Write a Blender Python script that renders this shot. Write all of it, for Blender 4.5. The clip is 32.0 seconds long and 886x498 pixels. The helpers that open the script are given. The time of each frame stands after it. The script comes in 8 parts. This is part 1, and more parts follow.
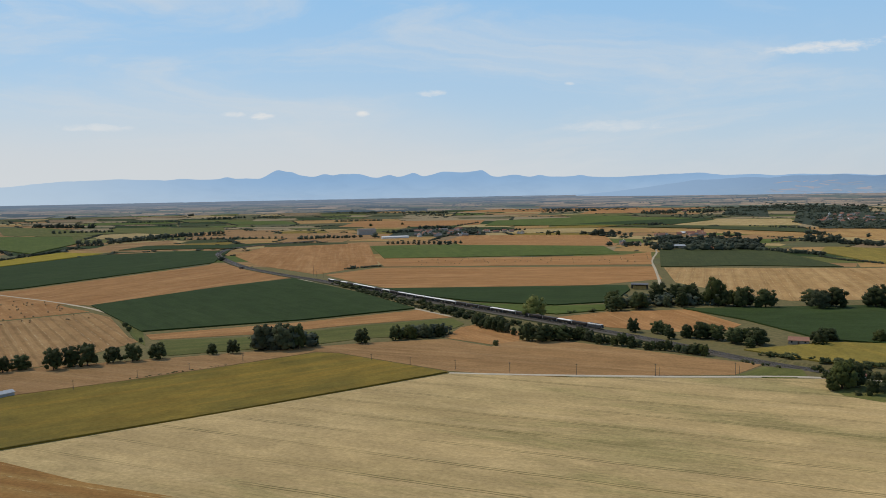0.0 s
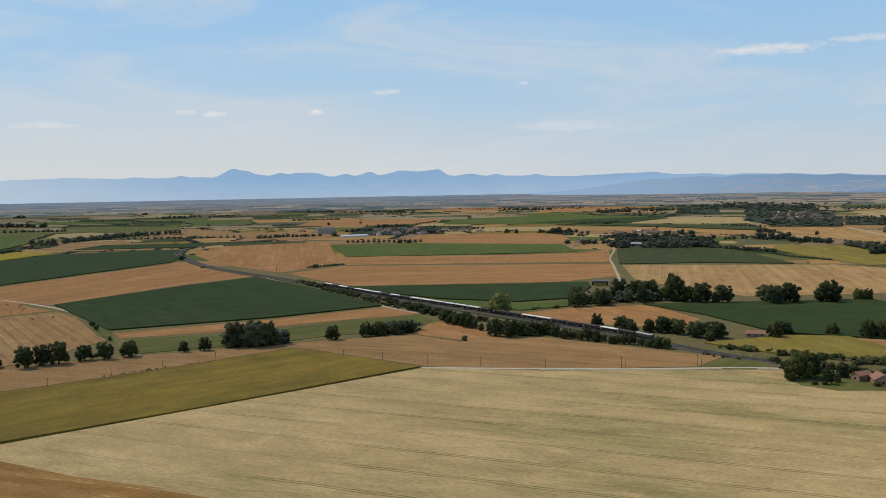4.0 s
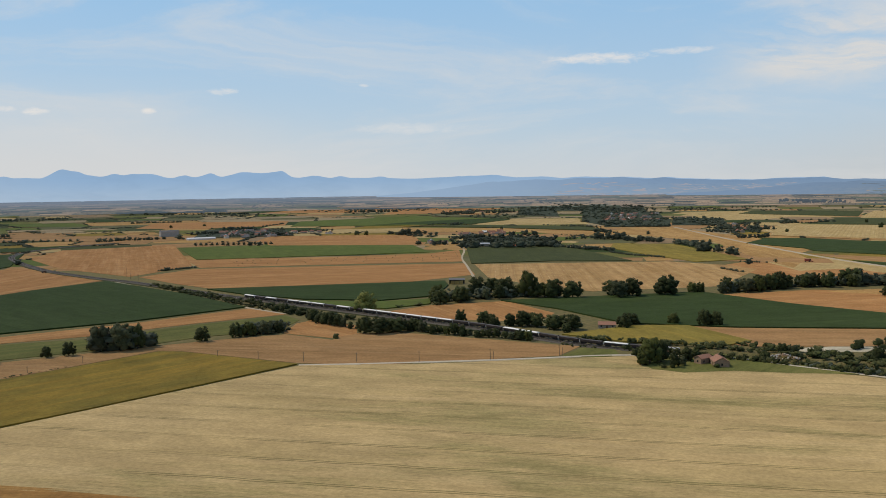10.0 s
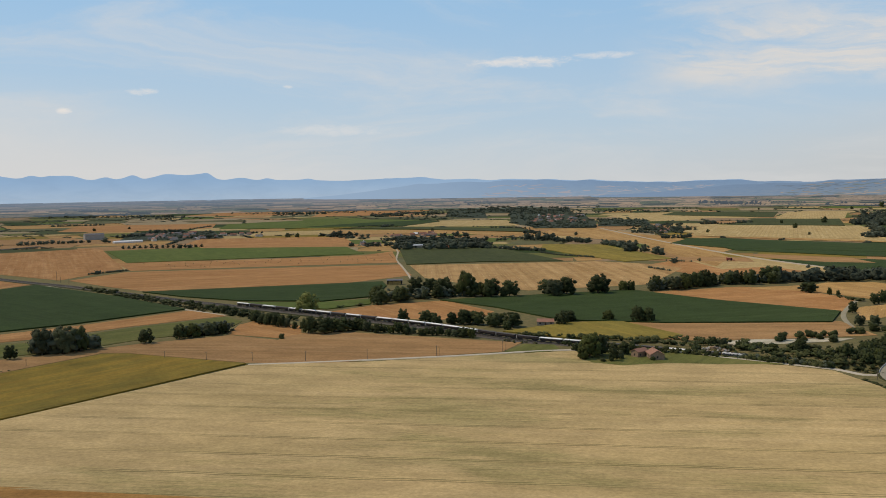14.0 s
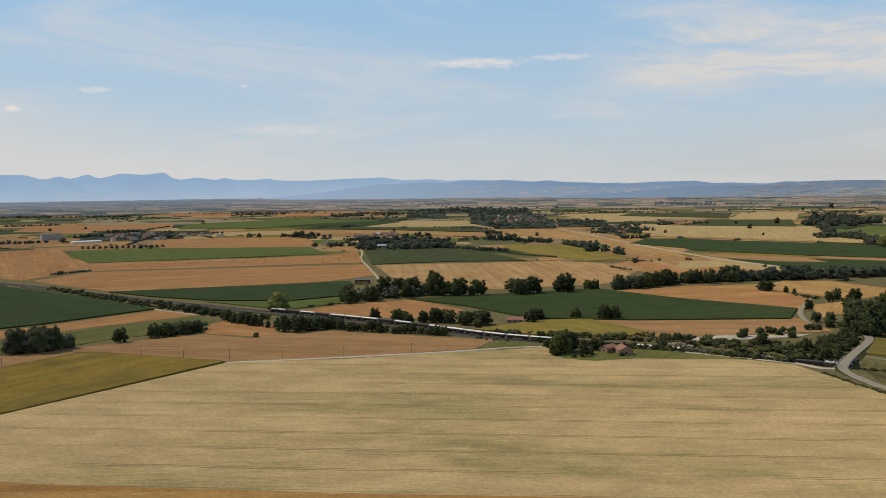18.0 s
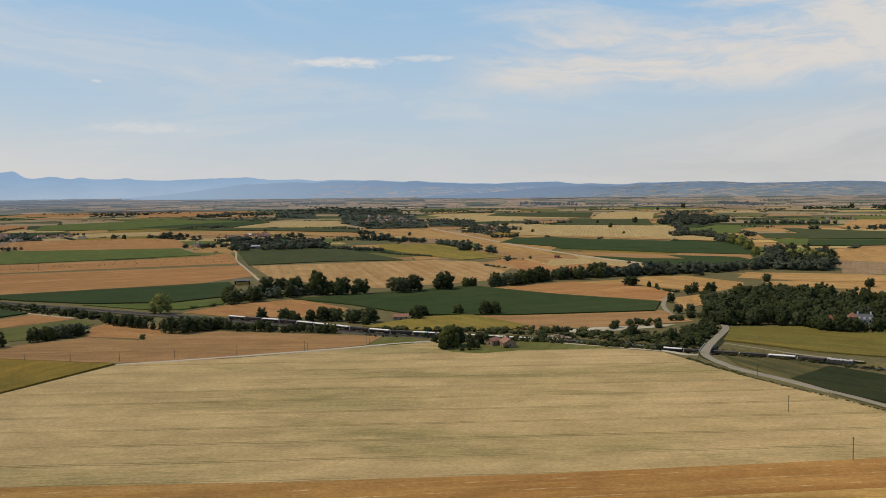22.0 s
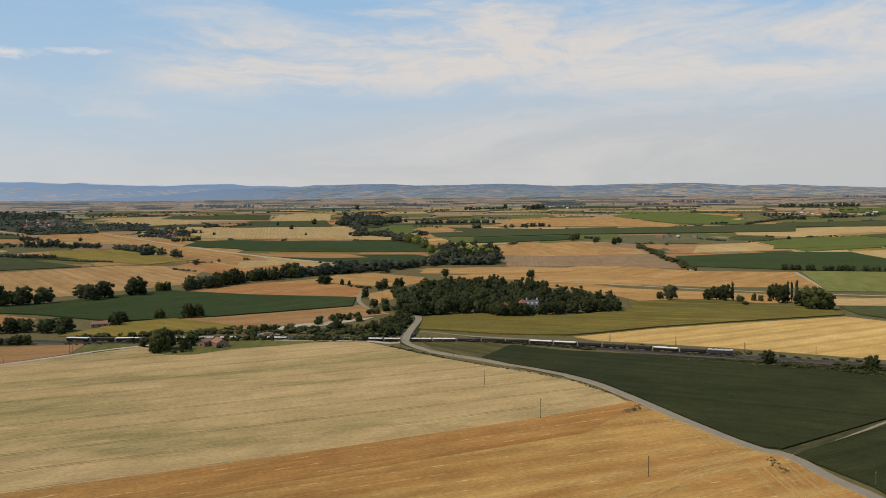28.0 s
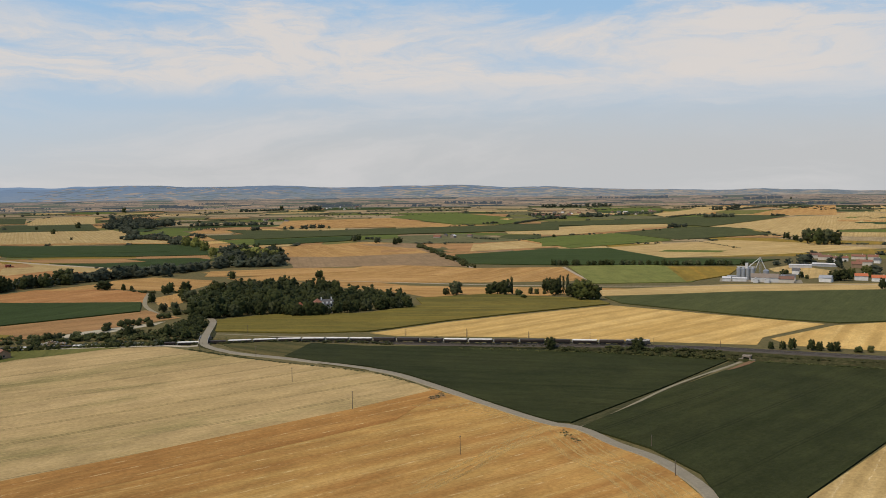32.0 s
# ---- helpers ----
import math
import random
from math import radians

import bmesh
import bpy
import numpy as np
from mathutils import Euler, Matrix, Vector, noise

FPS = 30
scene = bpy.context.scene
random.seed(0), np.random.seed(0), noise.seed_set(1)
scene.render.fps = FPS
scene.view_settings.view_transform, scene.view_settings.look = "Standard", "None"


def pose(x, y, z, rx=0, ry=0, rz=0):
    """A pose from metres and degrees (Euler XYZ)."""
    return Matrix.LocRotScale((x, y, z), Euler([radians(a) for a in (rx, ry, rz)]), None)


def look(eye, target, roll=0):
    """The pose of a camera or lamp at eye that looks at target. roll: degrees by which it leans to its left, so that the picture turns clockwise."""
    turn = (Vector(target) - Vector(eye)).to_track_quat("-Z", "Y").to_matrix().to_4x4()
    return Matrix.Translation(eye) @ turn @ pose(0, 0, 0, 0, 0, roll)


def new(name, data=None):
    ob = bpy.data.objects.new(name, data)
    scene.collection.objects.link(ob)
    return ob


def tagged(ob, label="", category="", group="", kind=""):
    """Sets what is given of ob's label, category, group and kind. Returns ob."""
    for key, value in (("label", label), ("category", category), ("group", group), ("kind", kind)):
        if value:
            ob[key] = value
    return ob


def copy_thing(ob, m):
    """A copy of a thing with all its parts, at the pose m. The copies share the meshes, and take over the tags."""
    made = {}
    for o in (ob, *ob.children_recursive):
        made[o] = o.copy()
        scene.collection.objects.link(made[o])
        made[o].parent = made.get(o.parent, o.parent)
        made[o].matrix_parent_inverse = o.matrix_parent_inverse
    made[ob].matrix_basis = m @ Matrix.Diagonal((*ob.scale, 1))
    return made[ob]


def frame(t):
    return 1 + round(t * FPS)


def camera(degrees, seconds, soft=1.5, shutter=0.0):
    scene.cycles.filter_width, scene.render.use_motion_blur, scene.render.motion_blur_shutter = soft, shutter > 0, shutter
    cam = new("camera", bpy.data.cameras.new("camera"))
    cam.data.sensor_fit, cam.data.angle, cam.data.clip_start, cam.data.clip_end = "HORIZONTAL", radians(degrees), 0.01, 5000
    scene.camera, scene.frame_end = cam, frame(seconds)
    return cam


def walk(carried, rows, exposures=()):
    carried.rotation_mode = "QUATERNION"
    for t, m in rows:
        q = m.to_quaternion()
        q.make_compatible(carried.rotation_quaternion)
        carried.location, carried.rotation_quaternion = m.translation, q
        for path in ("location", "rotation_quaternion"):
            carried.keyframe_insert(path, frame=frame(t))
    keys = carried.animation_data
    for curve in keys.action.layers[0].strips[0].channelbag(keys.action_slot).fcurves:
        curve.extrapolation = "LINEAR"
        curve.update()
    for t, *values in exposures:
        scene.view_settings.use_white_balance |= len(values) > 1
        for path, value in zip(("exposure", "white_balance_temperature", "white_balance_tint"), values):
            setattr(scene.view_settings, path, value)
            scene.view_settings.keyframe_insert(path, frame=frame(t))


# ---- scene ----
cam = camera(52.68, 32.0, 0.9)
walk(cam, [(t, pose(x, y, z, 90 + p, r, a)) for t, x, y, z, a, p, r in [
    (0, 0.00, 0.00, 100.00, -0.00, -3.68, 0.92),
    (1, -2.23, -2.75, 99.96, -0.01, -3.71, 0.92),
    (2, -4.42, -5.53, 99.93, -0.03, -3.76, 0.89),
    (2.5, -5.57, -6.97, 99.91, -0.50, -3.78, 0.89),
    (3, -6.87, -8.30, 99.92, -1.32, -3.78, 0.89),
    (3.5, -8.26, -9.60, 99.93, -2.13, -3.79, 0.90),
    (5.5, -14.10, -14.91, 99.96, -5.17, -3.78, 0.85),
    (6, -15.62, -16.26, 99.93, -6.05, -3.79, 0.84),
    (7, -19.01, -18.92, 99.87, -7.85, -3.79, 0.81),
    (8, -22.65, -21.56, 99.75, -9.62, -3.77, 0.81),
    (9, -26.45, -24.35, 99.63, -11.30, -3.79, 0.80),
    (10, -30.55, -27.30, 99.57, -13.00, -3.79, 0.78),
    (11, -35.03, -30.44, 99.49, -14.57, -3.78, 0.76),
    (12, -39.02, -33.35, 99.40, -16.26, -3.78, 0.71),
    (13, -42.55, -35.80, 99.34, -17.88, -3.77, 0.70),
    (13.5, -44.19, -36.85, 99.30, -17.76, -3.76, 0.75),
    (14, -45.68, -37.86, 99.25, -17.73, -3.71, 0.80),
    (14.5, -47.11, -38.87, 99.25, -18.36, -3.59, 0.77),
    (15, -48.59, -39.80, 99.24, -19.01, -3.56, 0.73),
    (15.5, -50.25, -40.74, 99.25, -19.24, -3.56, 0.70),
    (17.5, -57.47, -44.62, 99.37, -19.92, -3.69, 0.63),
    (18, -59.50, -45.74, 99.42, -20.45, -3.71, 0.64),
    (19, -64.22, -48.46, 99.58, -21.47, -3.73, 0.62),
    (20, -69.46, -51.60, 99.82, -22.49, -3.74, 0.58),
    (20.5, -72.17, -53.28, 99.93, -23.24, -3.74, 0.56),
    (21, -74.99, -54.91, 100.02, -24.77, -3.75, 0.57),
    (21.5, -77.91, -56.37, 100.10, -26.87, -3.78, 0.57),
    (22, -80.91, -57.61, 100.20, -28.99, -3.79, 0.56),
    (22.5, -84.00, -58.77, 100.30, -30.78, -3.80, 0.56),
    (23, -87.05, -59.90, 100.41, -32.11, -3.81, 0.55),
    (24, -93.01, -62.03, 100.62, -34.24, -3.79, 0.57),
    (24.5, -96.02, -62.90, 100.69, -35.55, -3.78, 0.58),
    (26.5, -108.08, -65.84, 100.86, -41.50, -3.79, 0.56),
    (27, -111.21, -66.39, 100.89, -44.33, -3.81, 0.55),
    (27.5, -114.42, -66.75, 100.90, -47.25, -3.83, 0.55),
    (28, -117.61, -66.93, 100.89, -49.76, -3.84, 0.56),
    (29, -123.85, -66.81, 100.85, -54.43, -3.85, 0.61),
    (30, -129.72, -66.04, 100.80, -58.41, -3.85, 0.65),
    (31, -135.38, -64.84, 100.82, -61.60, -3.87, 0.62),
    (32, -141.00, -63.45, 100.85, -64.19, -3.87, 0.57),
]], [(0, 0.0, 6500, 9), (8, 0.0, 6720, 10), (16, -0.02, 7000, 12), (24, -0.04, 7100, 13), (32, -0.05, 7000, 14)])

# ---- world, sun ----
SUN_AZ, SUN_EL = -58.0, 55.0          # clockwise from +y, and height, in degrees


def nodes_of(block):
    block.use_nodes = True
    tree = block.node_tree
    tree.nodes.clear()
    return tree


def node(tree, kind, inputs=None, operation="", data_type="", blend_type="", interpolation_type=""):
    n = tree.nodes.new(kind)
    if operation:
        n.operation = operation
    if data_type:
        n.data_type = data_type
    if blend_type:
        n.blend_type = blend_type
    if interpolation_type:
        n.interpolation_type = interpolation_type
    for key, value in (inputs or {}).items():
        if isinstance(value, bpy.types.NodeSocket):
            tree.links.new(value, n.inputs[key])
        else:
            n.inputs[key].default_value = value
    return n


def maths(tree, op, a, b=0.0, c=0.0):
    n = node(tree, "ShaderNodeMath", {0: a, 1: b, 2: c}, operation=op)
    return n.outputs[0]


def ramp(tree, value, lo, hi, a=0.0, b=1.0):
    n = node(tree, "ShaderNodeMapRange", {0: value, 1: lo, 2: hi, 3: a, 4: b}, interpolation_type="SMOOTHSTEP")
    return n.outputs[0]


def mixed(tree, fac, a, b, blend="MIX"):
    n = node(tree, "ShaderNodeMix", data_type="RGBA", blend_type=blend)
    for sock, value in ((n.inputs[0], fac), (n.inputs[6], a), (n.inputs[7], b)):
        if isinstance(value, bpy.types.NodeSocket):
            tree.links.new(value, sock)
        elif isinstance(value, (int, float)):
            sock.default_value = value
        else:
            sock.default_value = (*value[:3], 1.0)
    return n.outputs[2]


def noise_of(tree, vector, scale, detail=4.0, rough=0.55, distortion=0.0):
    n = node(tree, "ShaderNodeTexNoise", {"Vector": vector, "Scale": scale, "Detail": detail, "Roughness": rough, "Distortion": distortion})
    return n.outputs["Fac"]


def stretched(tree, vector, sx, sy, sz=1.0, ox=0.0, oy=0.0, turn=0.0):
    n = node(tree, "ShaderNodeMapping", {"Vector": vector, "Location": (ox, oy, 0.0), "Rotation": (0.0, 0.0, radians(turn)), "Scale": (sx, sy, sz)})
    return n.outputs[0]


def make_world():
    world = bpy.data.worlds.new("sky")
    scene.world = world
    t = nodes_of(world)
    sky = node(t, "ShaderNodeTexSky")
    sky.sky_type, sky.sun_disc = "NISHITA", False
    sky.sun_elevation, sky.sun_rotation = radians(SUN_EL), radians(SUN_AZ)
    sky.air_density, sky.dust_density, sky.ozone_density, sky.altitude = 1.0, 1.2, 1.2, 400.0
    coord = node(t, "ShaderNodeTexCoord").outputs["Generated"]
    xyz = node(t, "ShaderNodeSeparateXYZ", {0: coord})
    az = maths(t, "MULTIPLY", maths(t, "ARCTAN2", xyz.outputs[0], xyz.outputs[1]), 57.2958)
    el = maths(t, "MULTIPLY", maths(t, "ARCSINE", xyz.outputs[2]), 57.2958)
    flat = node(t, "ShaderNodeCombineXYZ", {0: az, 1: el, 2: 0.0}).outputs[0]
    warp = node(t, "ShaderNodeTexNoise", {"Vector": stretched(t, flat, 0.35, 0.9), "Scale": 1.0, "Detail": 5.0, "Roughness": 0.6})
    shift = node(t, "ShaderNodeVectorMath", {0: warp.outputs["Color"], 1: (0.5, 0.5, 0.5)}, operation="SUBTRACT").outputs[0]
    bent = node(t, "ShaderNodeVectorMath", {0: shift, 1: (2.4, 0.9, 0.0), 2: flat}, operation="MULTIPLY_ADD").outputs[0]
    bsep = node(t, "ShaderNodeSeparateXYZ", {0: bent})
    azw, elw = bsep.outputs[0], bsep.outputs[1]
    # a veil that whitens the air towards the horizon, thicker on the lit side and low in the north
    veil_top = maths(t, "ADD", 5.6, maths(t, "MULTIPLY", ramp(t, az, -8.0, 14.0), -2.6))
    veil_top = maths(t, "ADD", veil_top, maths(t, "MULTIPLY", ramp(t, az, 28.0, 60.0), 3.0))
    over = maths(t, "SUBTRACT", elw, veil_top)
    veil = ramp(t, over, -4.5, 1.8, 0.92, 0.0)
    blue = mixed(t, ramp(t, el, 0.0, 16.0), (5.0, 6.4, 7.8), (2.8, 5.5, 8.7))
    blue = mixed(t, ramp(t, el, 13.0, 55.0), blue, (0.9, 1.9, 4.2))
    air = mixed(t, 0.85, sky.outputs[0], blue)
    pale = mixed(t, ramp(t, az, 0.0, 60.0), (6.5, 6.75, 7.0), (5.25, 5.65, 5.95))
    tint = mixed(t, veil, air, pale)
    tint = mixed(t, ramp(t, el, -0.5, -3.0), tint, (1.6, 1.3, 0.7))
    # thin streaks over all the sky
    thin = noise_of(t, stretched(t, bent, 0.05, 0.22, 1, 3.1, 0.4, 8.0), 1.0, 8.0, 0.62, 0.8)
    tint = mixed(t, maths(t, "MULTIPLY", maths(t, "MULTIPLY", ramp(t, thin, 0.42, 0.72), 0.6), ramp(t, el, 60.0, 20.0)), tint, (6.6, 6.9, 7.2))
    # the broad bank of high cloud, flat below and torn above
    torn = noise_of(t, stretched(t, bent, 0.07, 0.26, 1, 1.7, 0.2, 32.0), 1.0, 9.0, 0.62, 0.7)
    lift = maths(t, "MULTIPLY_ADD", maths(t, "SUBTRACT", el, 8.8), -0.085, 0.20)
    body = ramp(t, maths(t, "ADD", torn, maths(t, "MINIMUM", lift, 0.17)), 0.46, 0.70)
    fibre = noise_of(t, stretched(t, bent, 0.11, 0.5, 1, 6.3, 2.1, 34.0), 1.0, 9.0, 0.68, 1.1)
    body = maths(t, "MULTIPLY", body, ramp(t, fibre, 0.34, 0.56, 0.35, 1.0))
    body = maths(t, "MULTIPLY", body, ramp(t, elw, 5.2, 6.9))
    body = maths(t, "MULTIPLY", body, ramp(t, azw, 28.0, 35.0))
    body = maths(t, "MULTIPLY", body, ramp(t, azw, 108.0, 84.0))
    tint = mixed(t, maths(t, "MULTIPLY", body, 0.95), tint, (6.95, 6.98, 6.98))
    rag = noise_of(t, stretched(t, flat, 0.9, 2.6), 1.0, 6.0, 0.65, 0.6)
    # single small clouds: heading, height, half length, half depth, strength
    for a0, e0, wide, deep, strong in ((-12.9, 4.95, 0.75, 0.16, 0.6), (-11.3, 4.85, 0.7, 0.22, 0.95), (-5.1, 5.0, 0.45, 0.18, 0.9), (-0.7, 6.2, 0.9, 0.22, 0.6), (8.1, 6.6, 0.35, 0.12, 0.6),
                                       (22.8, 8.0, 3.4, 0.34, 0.8), (28.0, 8.25, 2.0, 0.22, 0.6), (11.0, 3.9, 4.0, 0.35, 0.4), (-21.0, 4.1, 2.0, 0.25, 0.5)):
        da = maths(t, "DIVIDE", maths(t, "SUBTRACT", maths(t, "MULTIPLY_ADD", azw, 0.35, maths(t, "MULTIPLY", az, 0.65)), a0), wide)
        de = maths(t, "DIVIDE", maths(t, "SUBTRACT", maths(t, "MULTIPLY_ADD", elw, 0.35, maths(t, "MULTIPLY", el, 0.65)), e0), deep)
        r2 = maths(t, "ADD", maths(t, "MULTIPLY", da, da), maths(t, "MULTIPLY", de, de))
        tint = mixed(t, maths(t, "MULTIPLY", ramp(t, maths(t, "MULTIPLY_ADD", rag, 3.4, r2), 3.1, 1.1), strong), tint, (8.0, 7.9, 7.8))
    back = node(t, "ShaderNodeBackground", {"Color": tint, "Strength": 0.098})
    out = node(t, "ShaderNodeOutputWorld")
    t.links.new(back.outputs[0], out.inputs[0])


make_world()
sun_data = bpy.data.lights.new("sun", "SUN")
sun_data.energy, sun_data.angle, sun_data.color = 3.15, radians(0.53), (1.0, 0.92, 0.78)
sun = new("sun", sun_data)
sun_way = Vector((math.sin(radians(SUN_AZ)) * math.cos(radians(SUN_EL)), math.cos(radians(SUN_AZ)) * math.cos(radians(SUN_EL)), math.sin(radians(SUN_EL))))
sun.matrix_world = look(sun_way * 300, (0, 0, 0))


# ---- materials ----
def surface(name, build, rough=0.9, metal=0.0, spec=0.2, dusty=0.0):
    """A material whose nodes build(tree) makes: it gives the colour and, or None, the height of the relief."""
    m = bpy.data.materials.new(name)
    t = nodes_of(m)
    p = node(t, "ShaderNodeBsdfPrincipled", {"Roughness": rough, "Metallic": metal, "Specular IOR Level": spec, "Diffuse Roughness": dusty})
    colour, relief = build(t)
    if isinstance(colour, tuple):
        p.inputs["Base Color"].default_value = (*colour, 1.0)
    else:
        t.links.new(colour, p.inputs["Base Color"])
    if relief is not None:
        b = node(t, "ShaderNodeBump", {"Height": relief[0], "Strength": relief[1], "Distance": relief[2]})
        t.links.new(b.outputs[0], p.inputs["Normal"])
    t.links.new(p.outputs[0], node(t, "ShaderNodeOutputMaterial").inputs[0])
    return m


def obj_coord(t):
    return node(t, "ShaderNodeTexCoord").outputs["Object"]


def crop(name, main, other, tint, row=0.0, row_depth=0.3, tram=0.0, windrow=None, patch=0.012, patchy=0.5, relief=0.15, tram_colour=None, weeds=None, bands=0.0, dusty=0.7, even=False):
    """A field's cover: rows run along the object's own x. tram: metres between wheel tracks; windrow: colour of straw left in broken lines."""
    def build(t):
        c = obj_coord(t)
        big = noise_of(t, stretched(t, c, patch * (0.9 if even else 0.4), patch * (1.1 if even else 1.6)), 1.0, 5.0, 0.6, 0.6)
        mottle = noise_of(t, stretched(t, c, 0.035, 0.07), 1.0, 6.0, 0.65, 0.4)
        streak = noise_of(t, stretched(t, c, 0.006, 0.16), 1.0, 4.0, 0.6)
        fine = noise_of(t, c, 0.55, 6.0, 0.7)
        col = mixed(t, maths(t, "MULTIPLY", ramp(t, big, 0.42, 0.68), patchy), main, other)
        col = mixed(t, maths(t, "MULTIPLY", ramp(t, streak, 0.45, 0.72), patchy), col, tint)
        swath = noise_of(t, stretched(t, c, 0.0025, 0.055, 1, 3.0), 1.0, 3.0, 0.55, 0.3)
        col = mixed(t, maths(t, "MULTIPLY", ramp(t, swath, 0.56, 0.70), patchy * 0.5), col, tint)
        col = mixed(t, maths(t, "MULTIPLY", ramp(t, swath, 0.44, 0.30), patchy * 0.5), col, tuple(v * 0.82 for v in other))
        if weeds:
            # thin or green places, drawn out along the rows
            broad = noise_of(t, stretched(t, c, 0.007, 0.022, 1, 9.0), 1.0, 5.0, 0.6, 0.5)
            thread = noise_of(t, stretched(t, c, 0.07, 0.7), 1.0, 6.0, 0.8)
            col = mixed(t, maths(t, "MULTIPLY", ramp(t, maths(t, "MULTIPLY_ADD", thread, 0.5, broad), 0.74, 0.96), 0.66), col, weeds)
            col = mixed(t, ramp(t, noise_of(t, stretched(t, c, 0.012, 0.03, 1, 4.0), 1.0, 4.0, 0.55), 0.5, 0.75, 0.0, 0.4), col, tint)
        sep = node(t, "ShaderNodeSeparateXYZ", {0: c})
        wob = maths(t, "ADD", sep.outputs[1], maths(t, "MULTIPLY", noise_of(t, c, 0.03, 2.0), 2.5))
        if row:
            s = maths(t, "SINE", maths(t, "MULTIPLY", wob, 6.2832 / row))
            line_mask = maths(t, "MULTIPLY", ramp(t, s, 0.2, 0.95), row_depth)
            col = mixed(t, line_mask, col, tuple(v * (0.82 if row > 10 else 0.55) for v in other))
        if bands:
            # the harvester's swaths: broad uneven bands, two tones
            place = maths(t, "MULTIPLY_ADD", noise_of(t, stretched(t, c, 0.010, 0.05), 1.0, 3.0, 0.5), 18.0, sep.outputs[1])
            s = maths(t, "ABSOLUTE", maths(t, "SUBTRACT", maths(t, "FRACT", maths(t, "DIVIDE", place, bands)), 0.5))
            keep = ramp(t, noise_of(t, stretched(t, c, 0.006, 0.03, 1, 5.0), 1.0, 4.0, 0.6), 0.36, 0.66)
            col = mixed(t, maths(t, "MULTIPLY", maths(t, "MULTIPLY", ramp(t, s, 0.10, 0.38), keep), 0.8), col, other)
            ridges = noise_of(t, stretched(t, c, 0.012, 1.1, 1, 2.0), 1.0, 3.0, 0.6)
            col = mixed(t, ramp(t, ridges, 0.5, 0.72, 0.0, 0.28), col, tuple(v * 0.8 for v in other))
            col = mixed(t, ramp(t, ridges, 0.46, 0.3, 0.0, 0.35), col, tint)
        if windrow:
            s = maths(t, "ABSOLUTE", maths(t, "SUBTRACT", maths(t, "FRACT", maths(t, "DIVIDE", wob, 9.5 if bands else 7.5)), 0.5))
            broken = ramp(t, noise_of(t, stretched(t, c, 0.14, 0.5), 1.0, 6.0, 0.85), 0.50, 0.62)
            col = mixed(t, maths(t, "MULTIPLY", maths(t, "MULTIPLY", ramp(t, s, 0.07, 0.025), broken), 0.8), col, windrow)
        if tram:
            s = maths(t, "ABSOLUTE", maths(t, "SUBTRACT", maths(t, "FRACT", maths(t, "DIVIDE", wob, tram)), 0.5))
            pair = maths(t, "ABSOLUTE", maths(t, "SUBTRACT", s, 0.9 / tram))
            worn = ramp(t, noise_of(t, stretched(t, c, 0.012, 0.05, 1, 7.0), 1.0, 4.0), 0.30, 0.55)
            col = mixed(t, maths(t, "MULTIPLY", maths(t, "MULTIPLY", ramp(t, pair, 0.46 / tram, 0.2 / tram), worn), 0.75), col, tram_colour or tuple(v * 0.4 for v in other))
        grain = node(t, "ShaderNodeHueSaturation", {"Color": col, "Value": maths(t, "MULTIPLY", ramp(t, mottle, 0.3, 0.7, 0.86, 1.13), ramp(t, maths(t, "MULTIPLY_ADD", noise_of(t, stretched(t, c, 0.25, 1.2), 1.0, 3.0, 0.7), 0.3, maths(t, "MULTIPLY", fine, 0.7)), 0.3, 0.7, 0.79, 1.19)), "Hue": 0.5, "Saturation": 1.0})
        return grain.outputs[0], (fine, 0.6, relief)
    return surface(name, build, 0.95, 0.0, 0.05, dusty)


